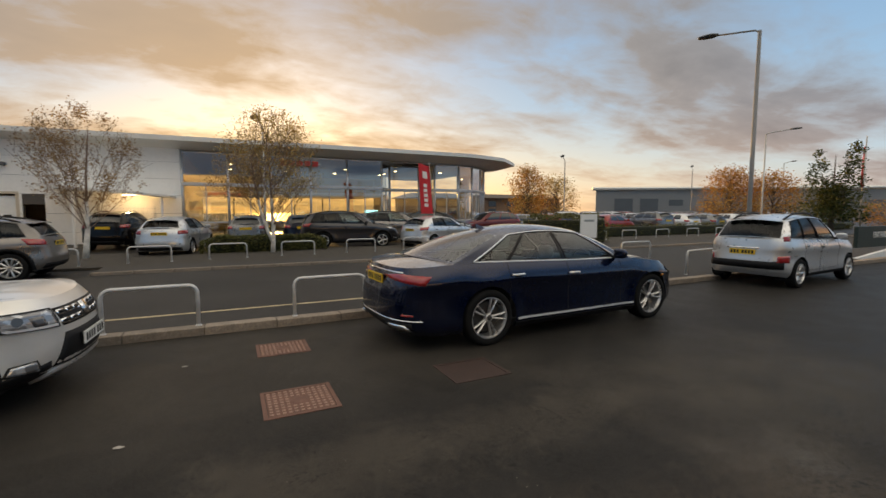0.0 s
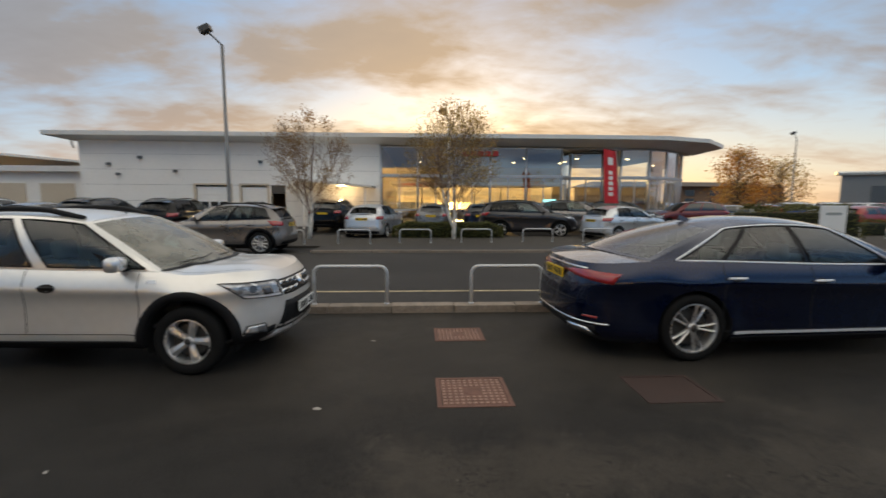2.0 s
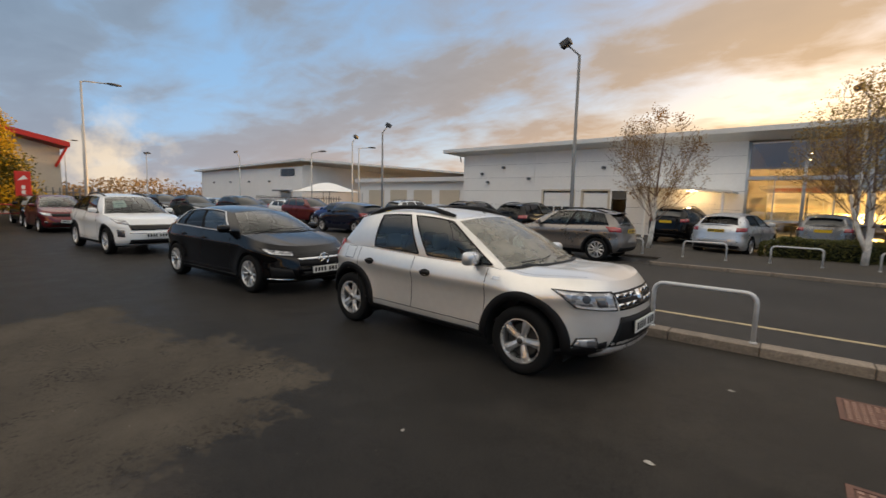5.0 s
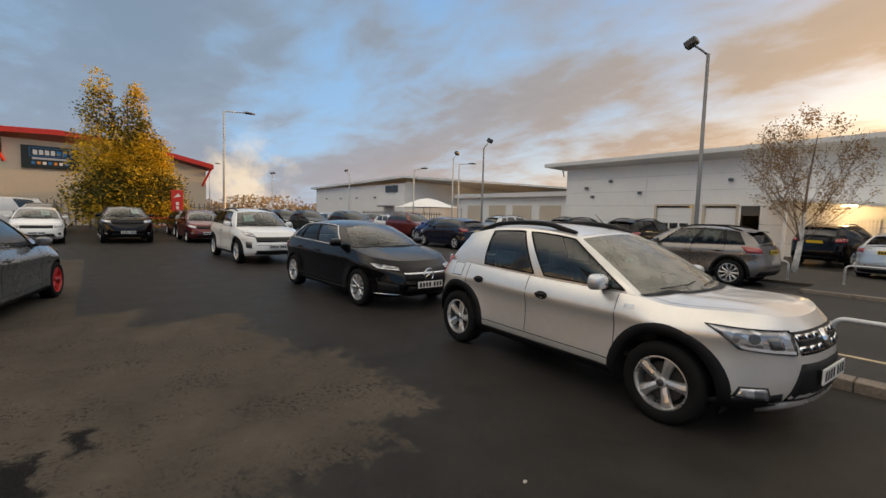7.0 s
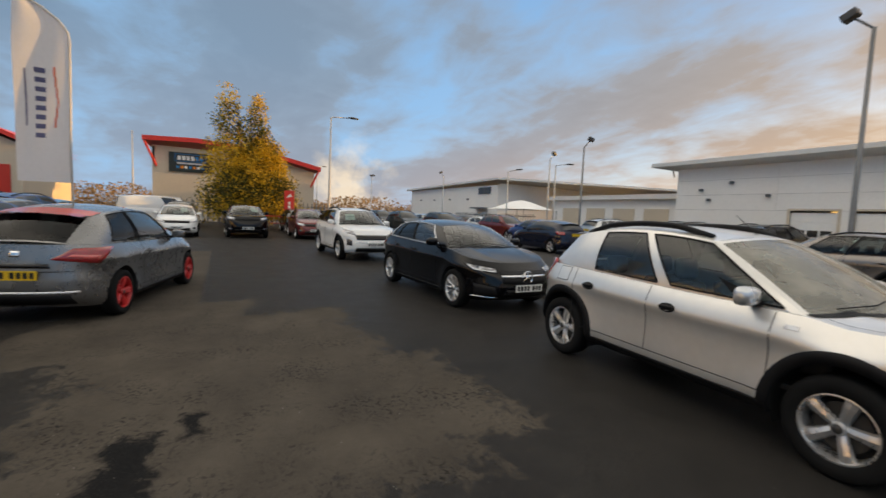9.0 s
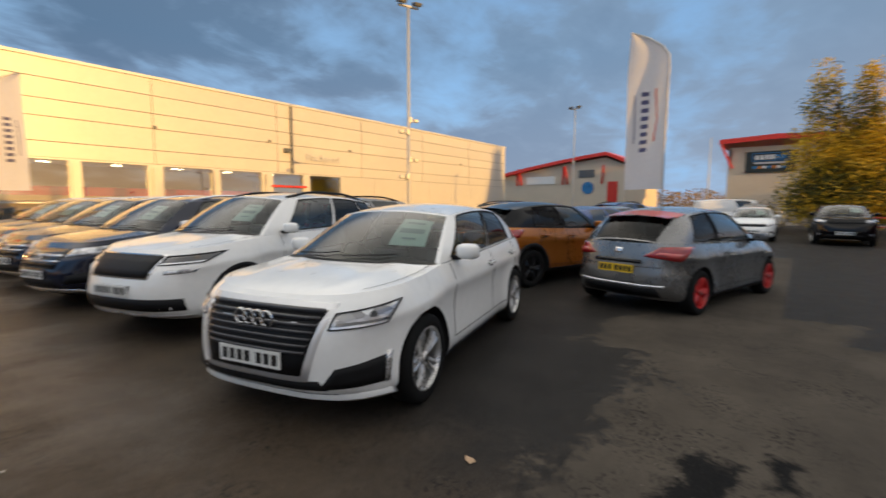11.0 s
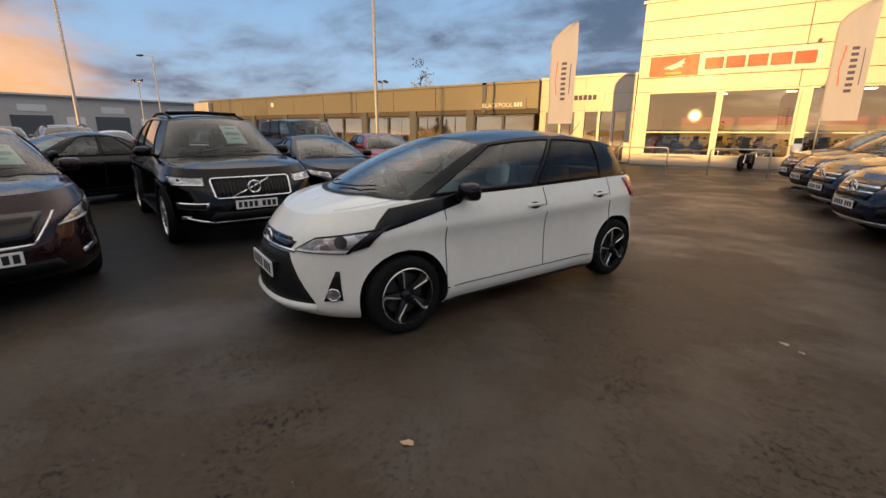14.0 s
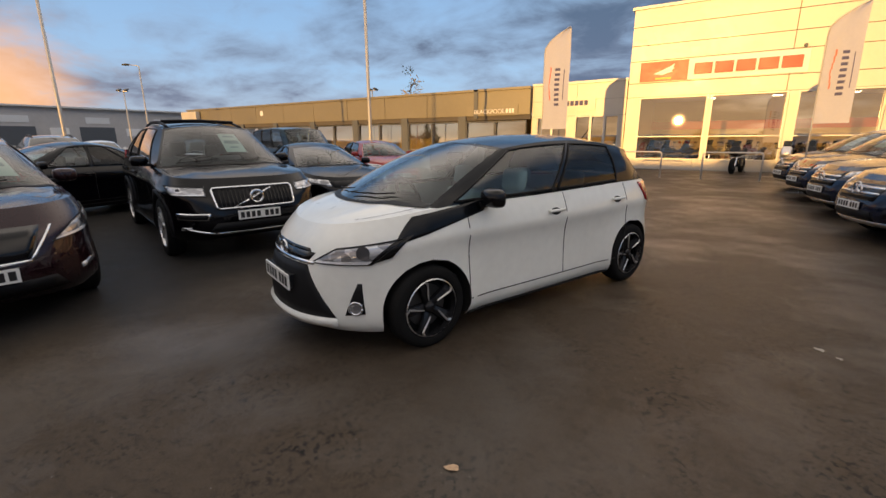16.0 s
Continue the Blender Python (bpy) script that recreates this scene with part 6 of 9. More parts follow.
part("end_wall", box_geo(-39.4, -39.2, FY - 26, FY - 0.2, 0, 7.15), M_CREAMCLAD, B)
part("flat_roof", box_geo(-39.4, 3.5, FY - 26, FY - 0.5, 7.0, 7.12), M_GREYCLAD, B)
part("showroom_floor", box_geo(-39.0, 3.3, FY - 14, FY - 0.2, 0.0, 0.03), M_INFLOOR, B)
part("showroom_wall", box_geo(-39.0, 3.3, FY - 8.2, FY - 8, 0.0, 4.0), M_INWALL, B)
part("red_wall_band", box_geo(-39.0, 3.3, FY - 7.99, FY - 7.96, 1.95, 2.45), M_REDSIGN, B)
part("showroom_ceiling", box_geo(-39.0, 3.3, FY - 14, FY - 0.2, 3.6, 3.7), M_WHITECLAD, B)
for lx in range(-18, 3, 3):
    for ly in (3.5, 6):
        part("ceiling_lamp", box_geo(lx, lx + 0.4, FY - ly - 0.2, FY - ly + 0.2, 3.56, 3.6), M_LIGHTS, B)
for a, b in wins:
    pane(B, a, b, FY + 0.0, 0.45, 3.32, 0.07, mt=M_SUNSETGLASS, rake=0.10)
    part("window_transom", box_geo(a + 0.07, b - 0.07, FY - 0.03, FY + 0.03, 1.50, 1.55), M_FRAME, B)
part("door_header", box_geo(-16.7, -14.4, FY - 0.05, FY + 0.12, 2.48, 2.6), M_REDSIGN, B)
part("down_pipe", tube([(-15.75, FY + 0.12, 7.1), (-15.75, FY + 0.12, 3.3)], 0.06, 8), M_DOORGREY, B)
part("wall_box", box_geo(-15.55, -15.25, FY + 0.05, FY + 0.3, 4.45, 4.7, 0.02), M_DOORGREY, B)
for cx in (-2.9, -5.85, -8.75, -11.45, -14.22):
    part("column", box_geo(cx - 0.14, cx + 0.14, FY + 0.05, FY + 0.22, 0.0, 3.15), M_CREAMCLAD, B)
for cx in (-3.0, -8.8, -14.4, -20, -26, -32):
    part("wall_light", tube([(cx, FY + 0.06, 5.0), (cx, FY + 0.16, 5.0)], 0.07, 10), M_DOORGREY, B)
# its signs: red panel with a white wing shape, white panel with red bars for the name
S = thing("wall_sign", "red and white enamel dealer sign over the windows", "sign")
part("sign_panel", box_geo(1.05, 3.02, FY + 0.06, FY + 0.10, 4.0, 4.85), M_REDSIGN, S, "red panel")
part("sign_panel", box_geo(-3.2, 1.04, FY + 0.06, FY + 0.09, 4.0, 4.87), M_WHITESIGN, S, "white panel")
wing = [(2.45, 4.32), (1.75, 4.62), (1.60, 4.72), (1.66, 4.55), (1.58, 4.52), (1.72, 4.44), (1.64, 4.38), (1.86, 4.34), (2.05, 4.26)]
part("wing_shape", ([(a, FY + 0.112, c) for a, c in wing] + [(a, FY + 0.10, c) for a, c in wing], [tuple(range(9)), *[(i, (i + 1) % 9, 9 + (i + 1) % 9, 9 + i) for i in range(9)]]), M_WHITESIGN, S, "white wing shape")
part("printed_bar", box_geo(1.7, 2.35, FY + 0.10, FY + 0.105, 4.08, 4.15), M_PLATEY, S)
for i in range(5):
    part("red_bar", box_geo(0.80 - i * 0.78 - 0.68, 0.80 - i * 0.78, FY + 0.09, FY + 0.13, 4.20, 4.66, 0.01), M_REDSIGN, S)
letters(tagged(new("wall_lettering"), "raised metal word on the showroom wall", "sign"), "Blackpool", -17.9, FY + 0.08, 4.12, 0.62, M_STEELFRAME, 1)

# low showrooms beside it
LY = -23.0
B = tagged(new("low_showroom"), "low cream showroom with glazed entrance", "building")
cladding(B, "y", LY, 3.62, 8.5, (2.6, 3.4, 4.2), 2.5, M_CREAMCLAD, (), 1)
cladding(B, "y", LY, 3.62, 8.5, (0, 0.4, 2.6), 1.2, M_CREAMCLAD, [(3.9, 6.1, 0, 2.6), (6.5, 8.2, 0, 2.6)], 1)
part("coping", box_geo(3.6, 8.5, LY - 0.4, LY + 0.1, 4.2, 4.32), M_FRAME, B)
part("backing_wall", box_geo(3.62, 8.5, LY - 0.2, LY - 0.004, 2.6, 4.2), M_JOINT, B)
part("inner_wall", box_geo(3.62, 44, LY - 9, LY - 8.8, 0, 3.2), M_INWALL, B)
part("inner_floor", box_geo(3.62, 44, LY - 9, LY - 0.2, 0, 0.03), M_INFLOOR, B)
part("flat_roof", box_geo(3.62, 44, LY - 20, LY - 0.3, 4.0, 4.1), M_GREYCLAD, B)
for a, b in ((3.9, 4.6), (4.6, 5.3), (5.3, 6.1), (6.5, 7.35), (7.35, 8.2)):
    pane(B, a, b, LY, 0.05, 2.6, 0.06, mt=M_SUNSETGLASS, rake=0.09)
S = thing("wall_sign", "pale sign panel with dark bars over the entrance", "sign")
part("sign_panel", box_geo(5.1, 7.6, LY + 0.055, LY + 0.08, 2.85, 3.55), M_CREAMCLAD, S)
for i in range(8):
    part("dark_bar", box_geo(7.35 - i * 0.24 - 0.18, 7.35 - i * 0.24, LY + 0.08, LY + 0.1, 3.12, 3.36), M_FLAGBLUE, S)
B = tagged(new("bronze_showroom"), "long low bronze-grey car showroom", "building")
cladding(B, "y", LY + 0.3, 8.5, 42.4, (2.75, 4.1), 3.4, M_OLIVE, (), 1, 0.03)
part("coping", box_geo(8.5, 42.5, LY - 0.2, LY + 0.42, 4.1, 4.22), M_OLIVE, B)
part("dark_pier", box_geo(11.7, 11.95, LY + 0.3, LY + 0.42, 2.6, 4.22), M_DOORGREY, B)
part("end_wall", box_geo(42.2, 42.4, LY - 20, LY + 0.28, 0, 4.1), M_OLIVE, B)
part("backing_wall", box_geo(8.5, 42.4, LY + 0.1, LY + 0.296, 2.5, 4.1), M_JOINT, B)
xw = 8.7
while xw < 41:
    pane(B, xw, xw + 1.9, LY + 0.3, 0.1, 2.45, 0.06, mt=M_SUNSETGLASS, fm=M_DOORGREY, rake=0.08)
    pane(B, xw + 1.92, xw + 3.8, LY + 0.3, 0.1, 2.45, 0.06, mt=M_SUNSETGLASS, fm=M_DOORGREY, rake=0.08)
    part("pier", box_geo(xw + 3.8, xw + 4.3, LY + 0.2, LY + 0.4, 0, 2.75), M_DOORGREY, B)
    xw += 4.3
S = thing("wall_sign", "dark sign board with white word", "sign")
part("sign_board", box_geo(9.2, 12.4, LY + 0.36, LY + 0.40, 2.75, 3.3), M_OLIVE, S)
letters(S, "BLACKPOOL", 10.95, LY + 0.41, 2.86, 0.34, M_WHITESIGN, 1)
part("white_bar", join(*[box_geo(9.42 + i * 0.18, 9.42 + i * 0.18 + 0.13, LY + 0.40, LY + 0.42, 2.87, 3.10) for i in range(3)]), M_WHITESIGN, S)
part("round_badge", lathe([(0.001, 0.02), (0.2, 0.02), (0.2, 0)], 18), M_WHITESIGN, thing("wall_badge", "small round pale wall badge", "sign", 31.5, LY + 0.36, 3.55))
t = thing("rooftop_box", "yellow-lit sign box on the low roof edge", "sign", 41.5, LY + 0.6, 0)
part("box", box_geo(-1.2, 1.2, -0.2, 0.2, 2.9, 4.0, 0.03), M_CREAMCLAD, t)
part("leg", box_geo(-0.1, 0.1, -0.1, 0.1, 0, 2.9), M_DOORGREY, t)

# grey warehouse off to the side
B = tagged(new("grey_warehouse"), "long grey steel warehouse with dark shutters", "building")
part("wall", box_geo(62, 62.3, -60, -2, 0, 5.0), M_TAUPECLAD, B)
part("roof", ([(61.6, -60, 5.0), (61.6, -2, 5.0), (75, -2, 5.1), (75, -60, 5.1), (61.6, -60, 5.18), (61.6, -2, 5.18), (75, -2, 5.28), (75, -60, 5.28)], [(0, 1, 2, 3), (4, 7, 6, 5), (0, 4, 5, 1), (1, 5, 6, 2)]), M_ROOF, B)
for i in range(7):
    part("shutter", box_geo(61.93, 61.99, -54 + i * 7.4, -50.5 + i * 7.4, 0, 3.0), M_DOORGREY, B)
    part("window", box_geo(61.94, 61.99, -49.5 + i * 7.4, -47.8 + i * 7.4, 2.0, 2.9), M_WHITECLAD, B)
    part("sign_panel", box_geo(61.94, 61.99, -53.6 + i * 7.4, -51.2 + i * 7.4, 3.4, 4.1), M_WHITESIGN, B)

# white showroom across the road
def lathe_disc(cx, cy, r, z0, z1, n=28):
    ring = [(cx + r * math.cos(2 * math.pi * i / n), cy + r * math.sin(2 * math.pi * i / n)) for i in range(n)]
    return [(a, b, z0) for a, b in ring] + [(a, b, z1) for a, b in ring], [tuple(range(n))[::-1], tuple(range(n, 2 * n)), *[(i, (i + 1) % n, n + (i + 1) % n, n + i) for i in range(n)]]


# wall coloured gold to imitate sunset light filling the rooms
M_SUNTINTWALL = mat("sun_tinted_showroom_wall", (0.70, 0.52, 0.26), 0.8, scale=0.8, amount=0.1)
M_FRONTGLASS = glass_mat("front_glass", (0.74, 0.74, 0.66), skin=6.0)
M_LIGHTS2 = mat("bright_ceiling_light", (0.9, 0.9, 0.9), 0.5, emit=(1.0, 0.80, 0.48), power=6.0)
M_REARGLASS = glass_mat("clear_rear_glass", (0.60, 0.62, 0.60), skin=1.0)
HY = 27.8
B = tagged(new("white_showroom"), "white car showroom with curved glass front and thin overhanging roof", "building")
doors = [(-13.5, -11.3, 0, 2.5), (-10.8, -9.1, 0, 2.5), (-8.95, -8.10, 0, 2.0)]
cladding(B, "y", HY, -20.0, -2.35, (0, 0.62, 1.55, 2.5, 3.4, 4.3, 5.1), 6.0, M_WHITECLAD, doors, -1)
part("backing_wall", join(box_geo(-20, -2.35, HY + 0.004, HY + 0.3, 2.5, 5.1), box_geo(-20, -13.5, HY + 0.004, HY + 0.3, 0, 2.5), box_geo(-8.1, -2.35, HY + 0.004, HY + 0.3, 0, 2.5), box_geo(-8.95, -8.1, HY + 0.004, HY + 0.3, 2.0, 2.5), box_geo(-9.1, -8.95, HY + 0.004, HY + 0.3, 0, 2.5)), M_JOINT, B)
cladding(B, "x", -20.0, HY, HY + 22, (0, 0.9, 1.8, 2.7, 3.6, 4.5, 5.1), 6.0, M_WHITECLAD, (), -1)
for a, b, z0, z1 in doors[:2]:
    for k in range(5):
        part("door_slat", box_geo(a + 0.08, b - 0.08, HY + 0.06, HY + 0.10, k * 0.48 + 0.005, (k + 1) * 0.48 - 0.005), M_WHITECLAD, B)
    for k in range(3):
        w0 = a + 0.25 + k * (b - a - 0.5) / 3
        part("door_window", box_geo(w0 + 0.05, w0 + (b - a - 0.5) / 3 - 0.05, HY + 0.045, HY + 0.062, 1.15, 1.5), M_FARGLASS, B)
    part("door_frame", join(box_geo(a - 0.05, a + 0.08, HY - 0.06, HY + 0.02, 0, 2.5), box_geo(b - 0.08, b + 0.05, HY - 0.06, HY + 0.02, 0, 2.5), box_geo(a - 0.05, b + 0.05, HY - 0.06, HY + 0.02, 2.5, 2.6)), M_CREAMWALL, B)
# unseen wall, added to keep the low sun out of the workshop
part("rear_wall", box_geo(-19.9, -2.36, HY + 21.6, HY + 21.9, 0, 5.1), M_WHITECLAD, B)
part("partition", box_geo(-2.5, -2.36, HY + 0.3, HY + 21.6, 0, 5.0), M_INWALL, B)
part("workshop_floor", box_geo(-9.6, -7.4, HY + 0.3, HY + 5, 0, 0.02), M_INFLOOR, B)
part("workshop_wall", box_geo(-9.6, -7.4, HY + 5, HY + 5.1, 0, 2.6), M_SUNTINTWALL, B)
part("down_pipe", tube([(-20.2, HY - 0.3, 5.0), (-20.2, HY - 0.15, 4.6)], 0.05, 8), M_POLE2, B)
for cx, cz in ((-18.3, 3.7), (-17.8, 3.1), (-9.5, 3.9), (-14.5, 3.3), (-16.5, 4.1)):
    part("wall_lamp", box_geo(cx - 0.1, cx + 0.1, HY - 0.25, HY - 0.05, cz - 0.08, cz + 0.08, 0.02), M_DOORGREY, B)
# entrance canopy
CN = thing("entrance_canopy", "white sloping canopy on posts beside the glass", "canopy")
part("canopy_roof", ([(-7.6, HY - 2.6, 2.75), (-2.6, HY - 2.6, 2.35), (-2.6, HY, 2.35), (-7.6, HY, 2.75), (-7.6, HY - 2.6, 2.9), (-2.6, HY - 2.6, 2.45), (-2.6, HY, 2.45), (-7.6, HY, 2.9)], [(0, 3, 2, 1), (4, 5, 6, 7), (0, 1, 5, 4), (1, 2, 6, 5), (2, 3, 7, 6), (3, 0, 4, 7)]), M_ROOF, CN)
for px in (-3.0, -6.45):
    part("post", tube([(px, HY - 2.4, 0), (px, HY - 2.4, 2.5)], 0.06, 10), M_WHITECLAD, CN)
part("gate_rail", join(box_geo(-5.58, -3.58, HY - 0.10, HY - 0.06, 0.25, 0.33), box_geo(-5.58, -3.58, HY - 0.10, HY - 0.06, 1.78, 1.86)), M_STEELFRAME, CN)
for k in range(16):
    part("gate_slat", box_geo(-5.57 + k * 0.124, -5.57 + k * 0.124 + 0.095, HY - 0.13, HY - 0.10, 0.08, 1.97), M_WHITECLAD, CN)
part("yellow_panel", box_geo(-6.22, -5.72, HY - 0.14, HY - 0.06, 0.3, 1.2, 0.01), mat("yellow_panel", (0.75, 0.40, 0.02), 0.5), CN)
part("canopy_lamp", box_geo(-4.75, -4.25, HY - 1.35, HY - 1.15, 2.44, 2.50, 0.01), M_LIGHTS2, CN, "warm lamp under the canopy")
porch = new("canopy_light", bpy.data.lights.new("canopy_light", "POINT"))
porch.data.energy, porch.data.color, porch.data.shadow_soft_size = 42, (1.0, 0.72, 0.40), 0.12
porch.location = (-4.5, HY - 1.25, 2.25)
# glass front: flat run, a recess, then a curved drum
GL = [(-2.3 + i * 2.26, HY) for i in range(6)] + [(10.1, HY + 1.6), (12.3, HY + 1.6), (13.0, HY + 0.4)]
for i in range(1, 9):
    a = math.radians(-90 + i * 14)
    GL.append((13.4 + 6.2 * math.cos(a) + 0.0, HY + 6.4 + 6.2 * math.sin(a)))
for (x0, y0), (x1, y1) in zip(GL, GL[1:]):
    ln = math.hypot(x1 - x0, y1 - y0)
    ya = math.degrees(math.atan2(y1 - y0, x1 - x0))
    for z0, z1 in ((0.05, 1.05), (1.05, 3.1), (3.2, 4.9)):
        f = 0.05
        w = part("window", join(box_geo(0, ln, -0.05, 0.05, z0, z0 + f), box_geo(0, ln, -0.05, 0.05, z1 - f, z1), box_geo(0, f, -0.05, 0.05, z0 + f, z1 - f), box_geo(ln - f, ln, -0.05, 0.05, z0 + f, z1 - f)), M_STEELFRAME, B)
        w.matrix_basis = pose(x0, y0, 0, 0, 0, ya)
        part("pane", ([(f, 0, z0 + f), (ln - f, 0, z0 + f), (ln - f, 0, z1 - f), (f, 0, z1 - f)], [(0, 1, 2, 3)]), M_FRONTGLASS, w)
    for zz0, zz1 in ((0.1, 1.0), (1.1, 3.05)):
        bar = part("glazing_bar", box_geo(ln / 2 - 0.025, ln / 2 + 0.025, -0.04, 0.03, zz0, zz1), M_STEELFRAME, B)
        bar.matrix_basis = pose(x0, y0, 0, 0, 0, ya)
    tr = part("transom", box_geo(-0.03, ln + 0.03, -0.14, 0.08, 3.08, 3.22), M_STEELFRAME, B)
    tr.matrix_basis = pose(x0, y0, 0, 0, 0, ya)
    part("mullion_post", tube([(x0, y0 - 0.02, 0), (x0, y0 - 0.02, 4.95)], 0.07, 10), M_STEELFRAME, B, smooth=True)
part("showroom_floor", join(box_geo(-2.3, 13.4, HY + 0.1, HY + 16, 0.0, 0.03), lathe_disc(13.4, HY + 6.4, 6.1, 0.0, 0.026)), M_INFLOOR, B)
part("showroom_wall", join(box_geo(-2.3, 13.4, HY + 16, HY + 16.2, 0.0, 0.7), box_geo(-2.3, 13.4, HY + 16, HY + 16.2, 3.3, 4.9)), M_SUNTINTWALL, B)
for k in range(6):
    pane(B, -2.3 + k * 2.616, -2.3 + (k + 1) * 2.616, HY + 16.1, 0.7, 3.3, 0.06, mt=M_REARGLASS, fm=M_STEELFRAME)
part("end_wall", box_geo(13.4, 13.6, HY + 12.4, HY + 16.2, 0.0, 4.9), M_SUNTINTWALL, B)
part("side_wall", box_geo(-2.35, -2.2, HY + 0.1, HY + 16, 0.0, 4.9), M_INWALL, B)
part("inner_gallery", box_geo(-2.2, 12, HY + 7, HY + 15.9, 2.9, 3.1), M_WHITECLAD, B)
part("showroom_ceiling", join(box_geo(-2.3, 13.4, HY + 0.2, HY + 16, 4.9, 5.0), lathe_disc(13.4, HY + 6.4, 6.1, 4.9, 5.0)), M_SOFFIT, B)
for lx in range(0, 18, 4):
    for ly in (6, 10):
        part("ceiling_lamp", box_geo(lx, lx + 0.22, HY + ly, HY + ly + 0.12, 4.84, 4.9), M_LIGHTS2, B)
part("lit_word", box_geo(8.0, 8.9, HY + 0.6, HY + 0.64, 1.35, 1.75), M_LIGHTB, B)
for dx in (-1.6, 0.9, 3.2, 5.4, 7.4):
    part("desk", join(box_geo(dx, dx + 1.4, HY + 3, HY + 3.7, 0.72, 0.76), box_geo(dx + 0.1, dx + 0.2, HY + 3.1, HY + 3.6, 0, 0.72), box_geo(dx + 1.2, dx + 1.3, HY + 3.1, HY + 3.6, 0, 0.72)), M_INFLOOR, B)
# roof: thin plate with a deep overhang, rounded over the drum
RO = [(-21.4, HY - 0.9), (9.0, HY - 1.3), (15.0, HY - 1.2), (18.5, HY - 0.1), (21.3, HY + 2.6), (22.0, HY + 6.0), (21.6, HY + 22), (-21.4, HY + 22)]
zr = lambda x: 5.28 + 0.10 * min(1, max(0, (x + 2) / 14))
part("roof", ([(a, b, zr(a) - 0.02) for a, b in RO] + [(a, b, zr(a) + 0.22) for a, b in RO] + [(a + (1.2 if a < 0 else -1.4), b + 1.2, 5.0) for a, b in RO[:6]], [tuple(range(8))[::-1], tuple(range(8, 16)), *[(i, (i + 1) % 8, 8 + (i + 1) % 8, 8 + i) for i in range(8)], *[(i, 16 + i, 17 + i, i + 1) for i in range(5)]]), M_ROOF, B)
S = thing("wall_sign", "red enamel name sign along the eave", "sign")
for i in range(5):
    part("red_bar", box_geo(2.75 + i * 0.45, 2.75 + i * 0.45 + 0.36, HY - 0.35, HY - 0.28, 4.36, 4.66, 0.01), M_REDSIGN, S)
part("sign_rail", box_geo(2.6, 5.1, HY - 0.29, HY - 0.08, 4.48, 4.54), M_STEELFRAME, S)

# white buildings to the far side
B = tagged(new("white_unit"), "white low-pitched commercial unit", "building")
part("wall", box_geo(-70, -44, 29.6, 29.9, 0, 5.2), M_WHITECLAD, B)
part("side_wall", box_geo(-44.2, -44, 29.9, 55, 0, 5.4), M_WHITECLAD, B)
part("roof", ([(-71, 29, 5.2), (-43.2, 29, 5.75), (-28, 58, 4.9), (-71, 58, 5.4), (-71, 29, 5.45), (-43.2, 29, 6.0), (-28, 58, 5.1), (-71, 58, 5.6)], [(0, 3, 2, 1), (4, 5, 6, 7), (0, 1, 5, 4), (1, 2, 6, 5), (3, 0, 4, 7), (2, 3, 7, 6)]), M_ROOF, B)
part("window", box_geo(-48.2, -45.4, 29.5, 29.58, 4.2, 5.0), M_FARGLASS, B)
part("door_hood", box_geo(-48.6, -46, 28.6, 29.6, 2.4, 2.55), M_DOORGREY, B)
for i in range(4):
    part("wall_lamp", box_geo(-66 + i * 5, -65.7 + i * 5, 29.45, 29.6, 3.5, 3.7), M_DOORGREY, B)
B = tagged(new("white_workshop"), "low white workshop with pale roller doors", "building")
part("wall", box_geo(-38, -20.4, 33.0, 33.3, 0, 3.6), M_WHITECLAD, B)
part("fascia", box_geo(-38.3, -20.4, 32.5, 33.6, 3.5, 3.9), M_ROOF, B)
for i in range(5):
    part("roller_door", box_geo(-36.5 + i * 3.3, -34.2 + i * 3.3, 32.93, 32.99, 0, 2.7), M_CREAMWALL, B)
t = thing("canopy_tent", "white fabric canopy tent", "tent", -36, 27)
part("fabric", grid_geo(lambda u, v: Vector((-3.2 + 6.4 * u, -2 + 4 * v, 2.3 + 0.9 * math.sin(math.pi * u) * math.sin(math.pi * v))), lin(0, 1, 12), lin(0, 1, 8)), M_WHITECLAD, t, smooth=True)
for px in (-3.1, 3.1):
    for py in (-1.9, 1.9):
        part("leg", tube([(px, py, 0), (px, py, 2.32)], 0.04, 6), M_POLE2, t)

# cream unit with red roof edge
B = tagged(new("cream_unit"), "cream unit with curved red roof edge and dark sign", "building")
cladding(B, "x", -45.0, -4.3, 8.9, (0, 1.0, 4.0, 5.0), 4.4, M_CREAMWALL, (), 1, 0.008)
part("upper_wall", ([(-45.0, -4.3, 5.0), (-45.0, 8.9, 5.0), (-45.0, 4.0, 6.2), (-45.0, -4.3, 6.3), (-45.3, -4.3, 5.0), (-45.3, 8.9, 5.0), (-45.3, 4.0, 6.2), (-45.3, -4.3, 6.3)], [(0, 1, 2, 3), (4, 7, 6, 5), (0, 3, 7, 4), (2, 1, 5, 6), (3, 2, 6, 7)]), M_CREAMWALL, B)
part("side_wall", box_geo(-62, -45.0, -4.3, -4.1, 0, 6.2), M_CREAMWALL, B)
edge = [(-4.9, 6.55), (-1, 6.7), (2.5, 6.45), (6, 5.85), (9.4, 5.1)]
part("red_roof_edge", ([(-44.2, a, b) for a, b in edge] + [(-44.2, a, b + 0.38) for a, b in edge] + [(-62, a, b) for a, b in edge] + [(-62, a, b + 0.38) for a, b in edge], [*[(i, i + 1, 6 + i, 5 + i) for i in range(4)], *[(5 + i, 6 + i, 16 + i, 15 + i) for i in range(4)], *[(i, 10 + i, 11 + i, i + 1) for i in range(4)]]), M_REDSIGN, B)
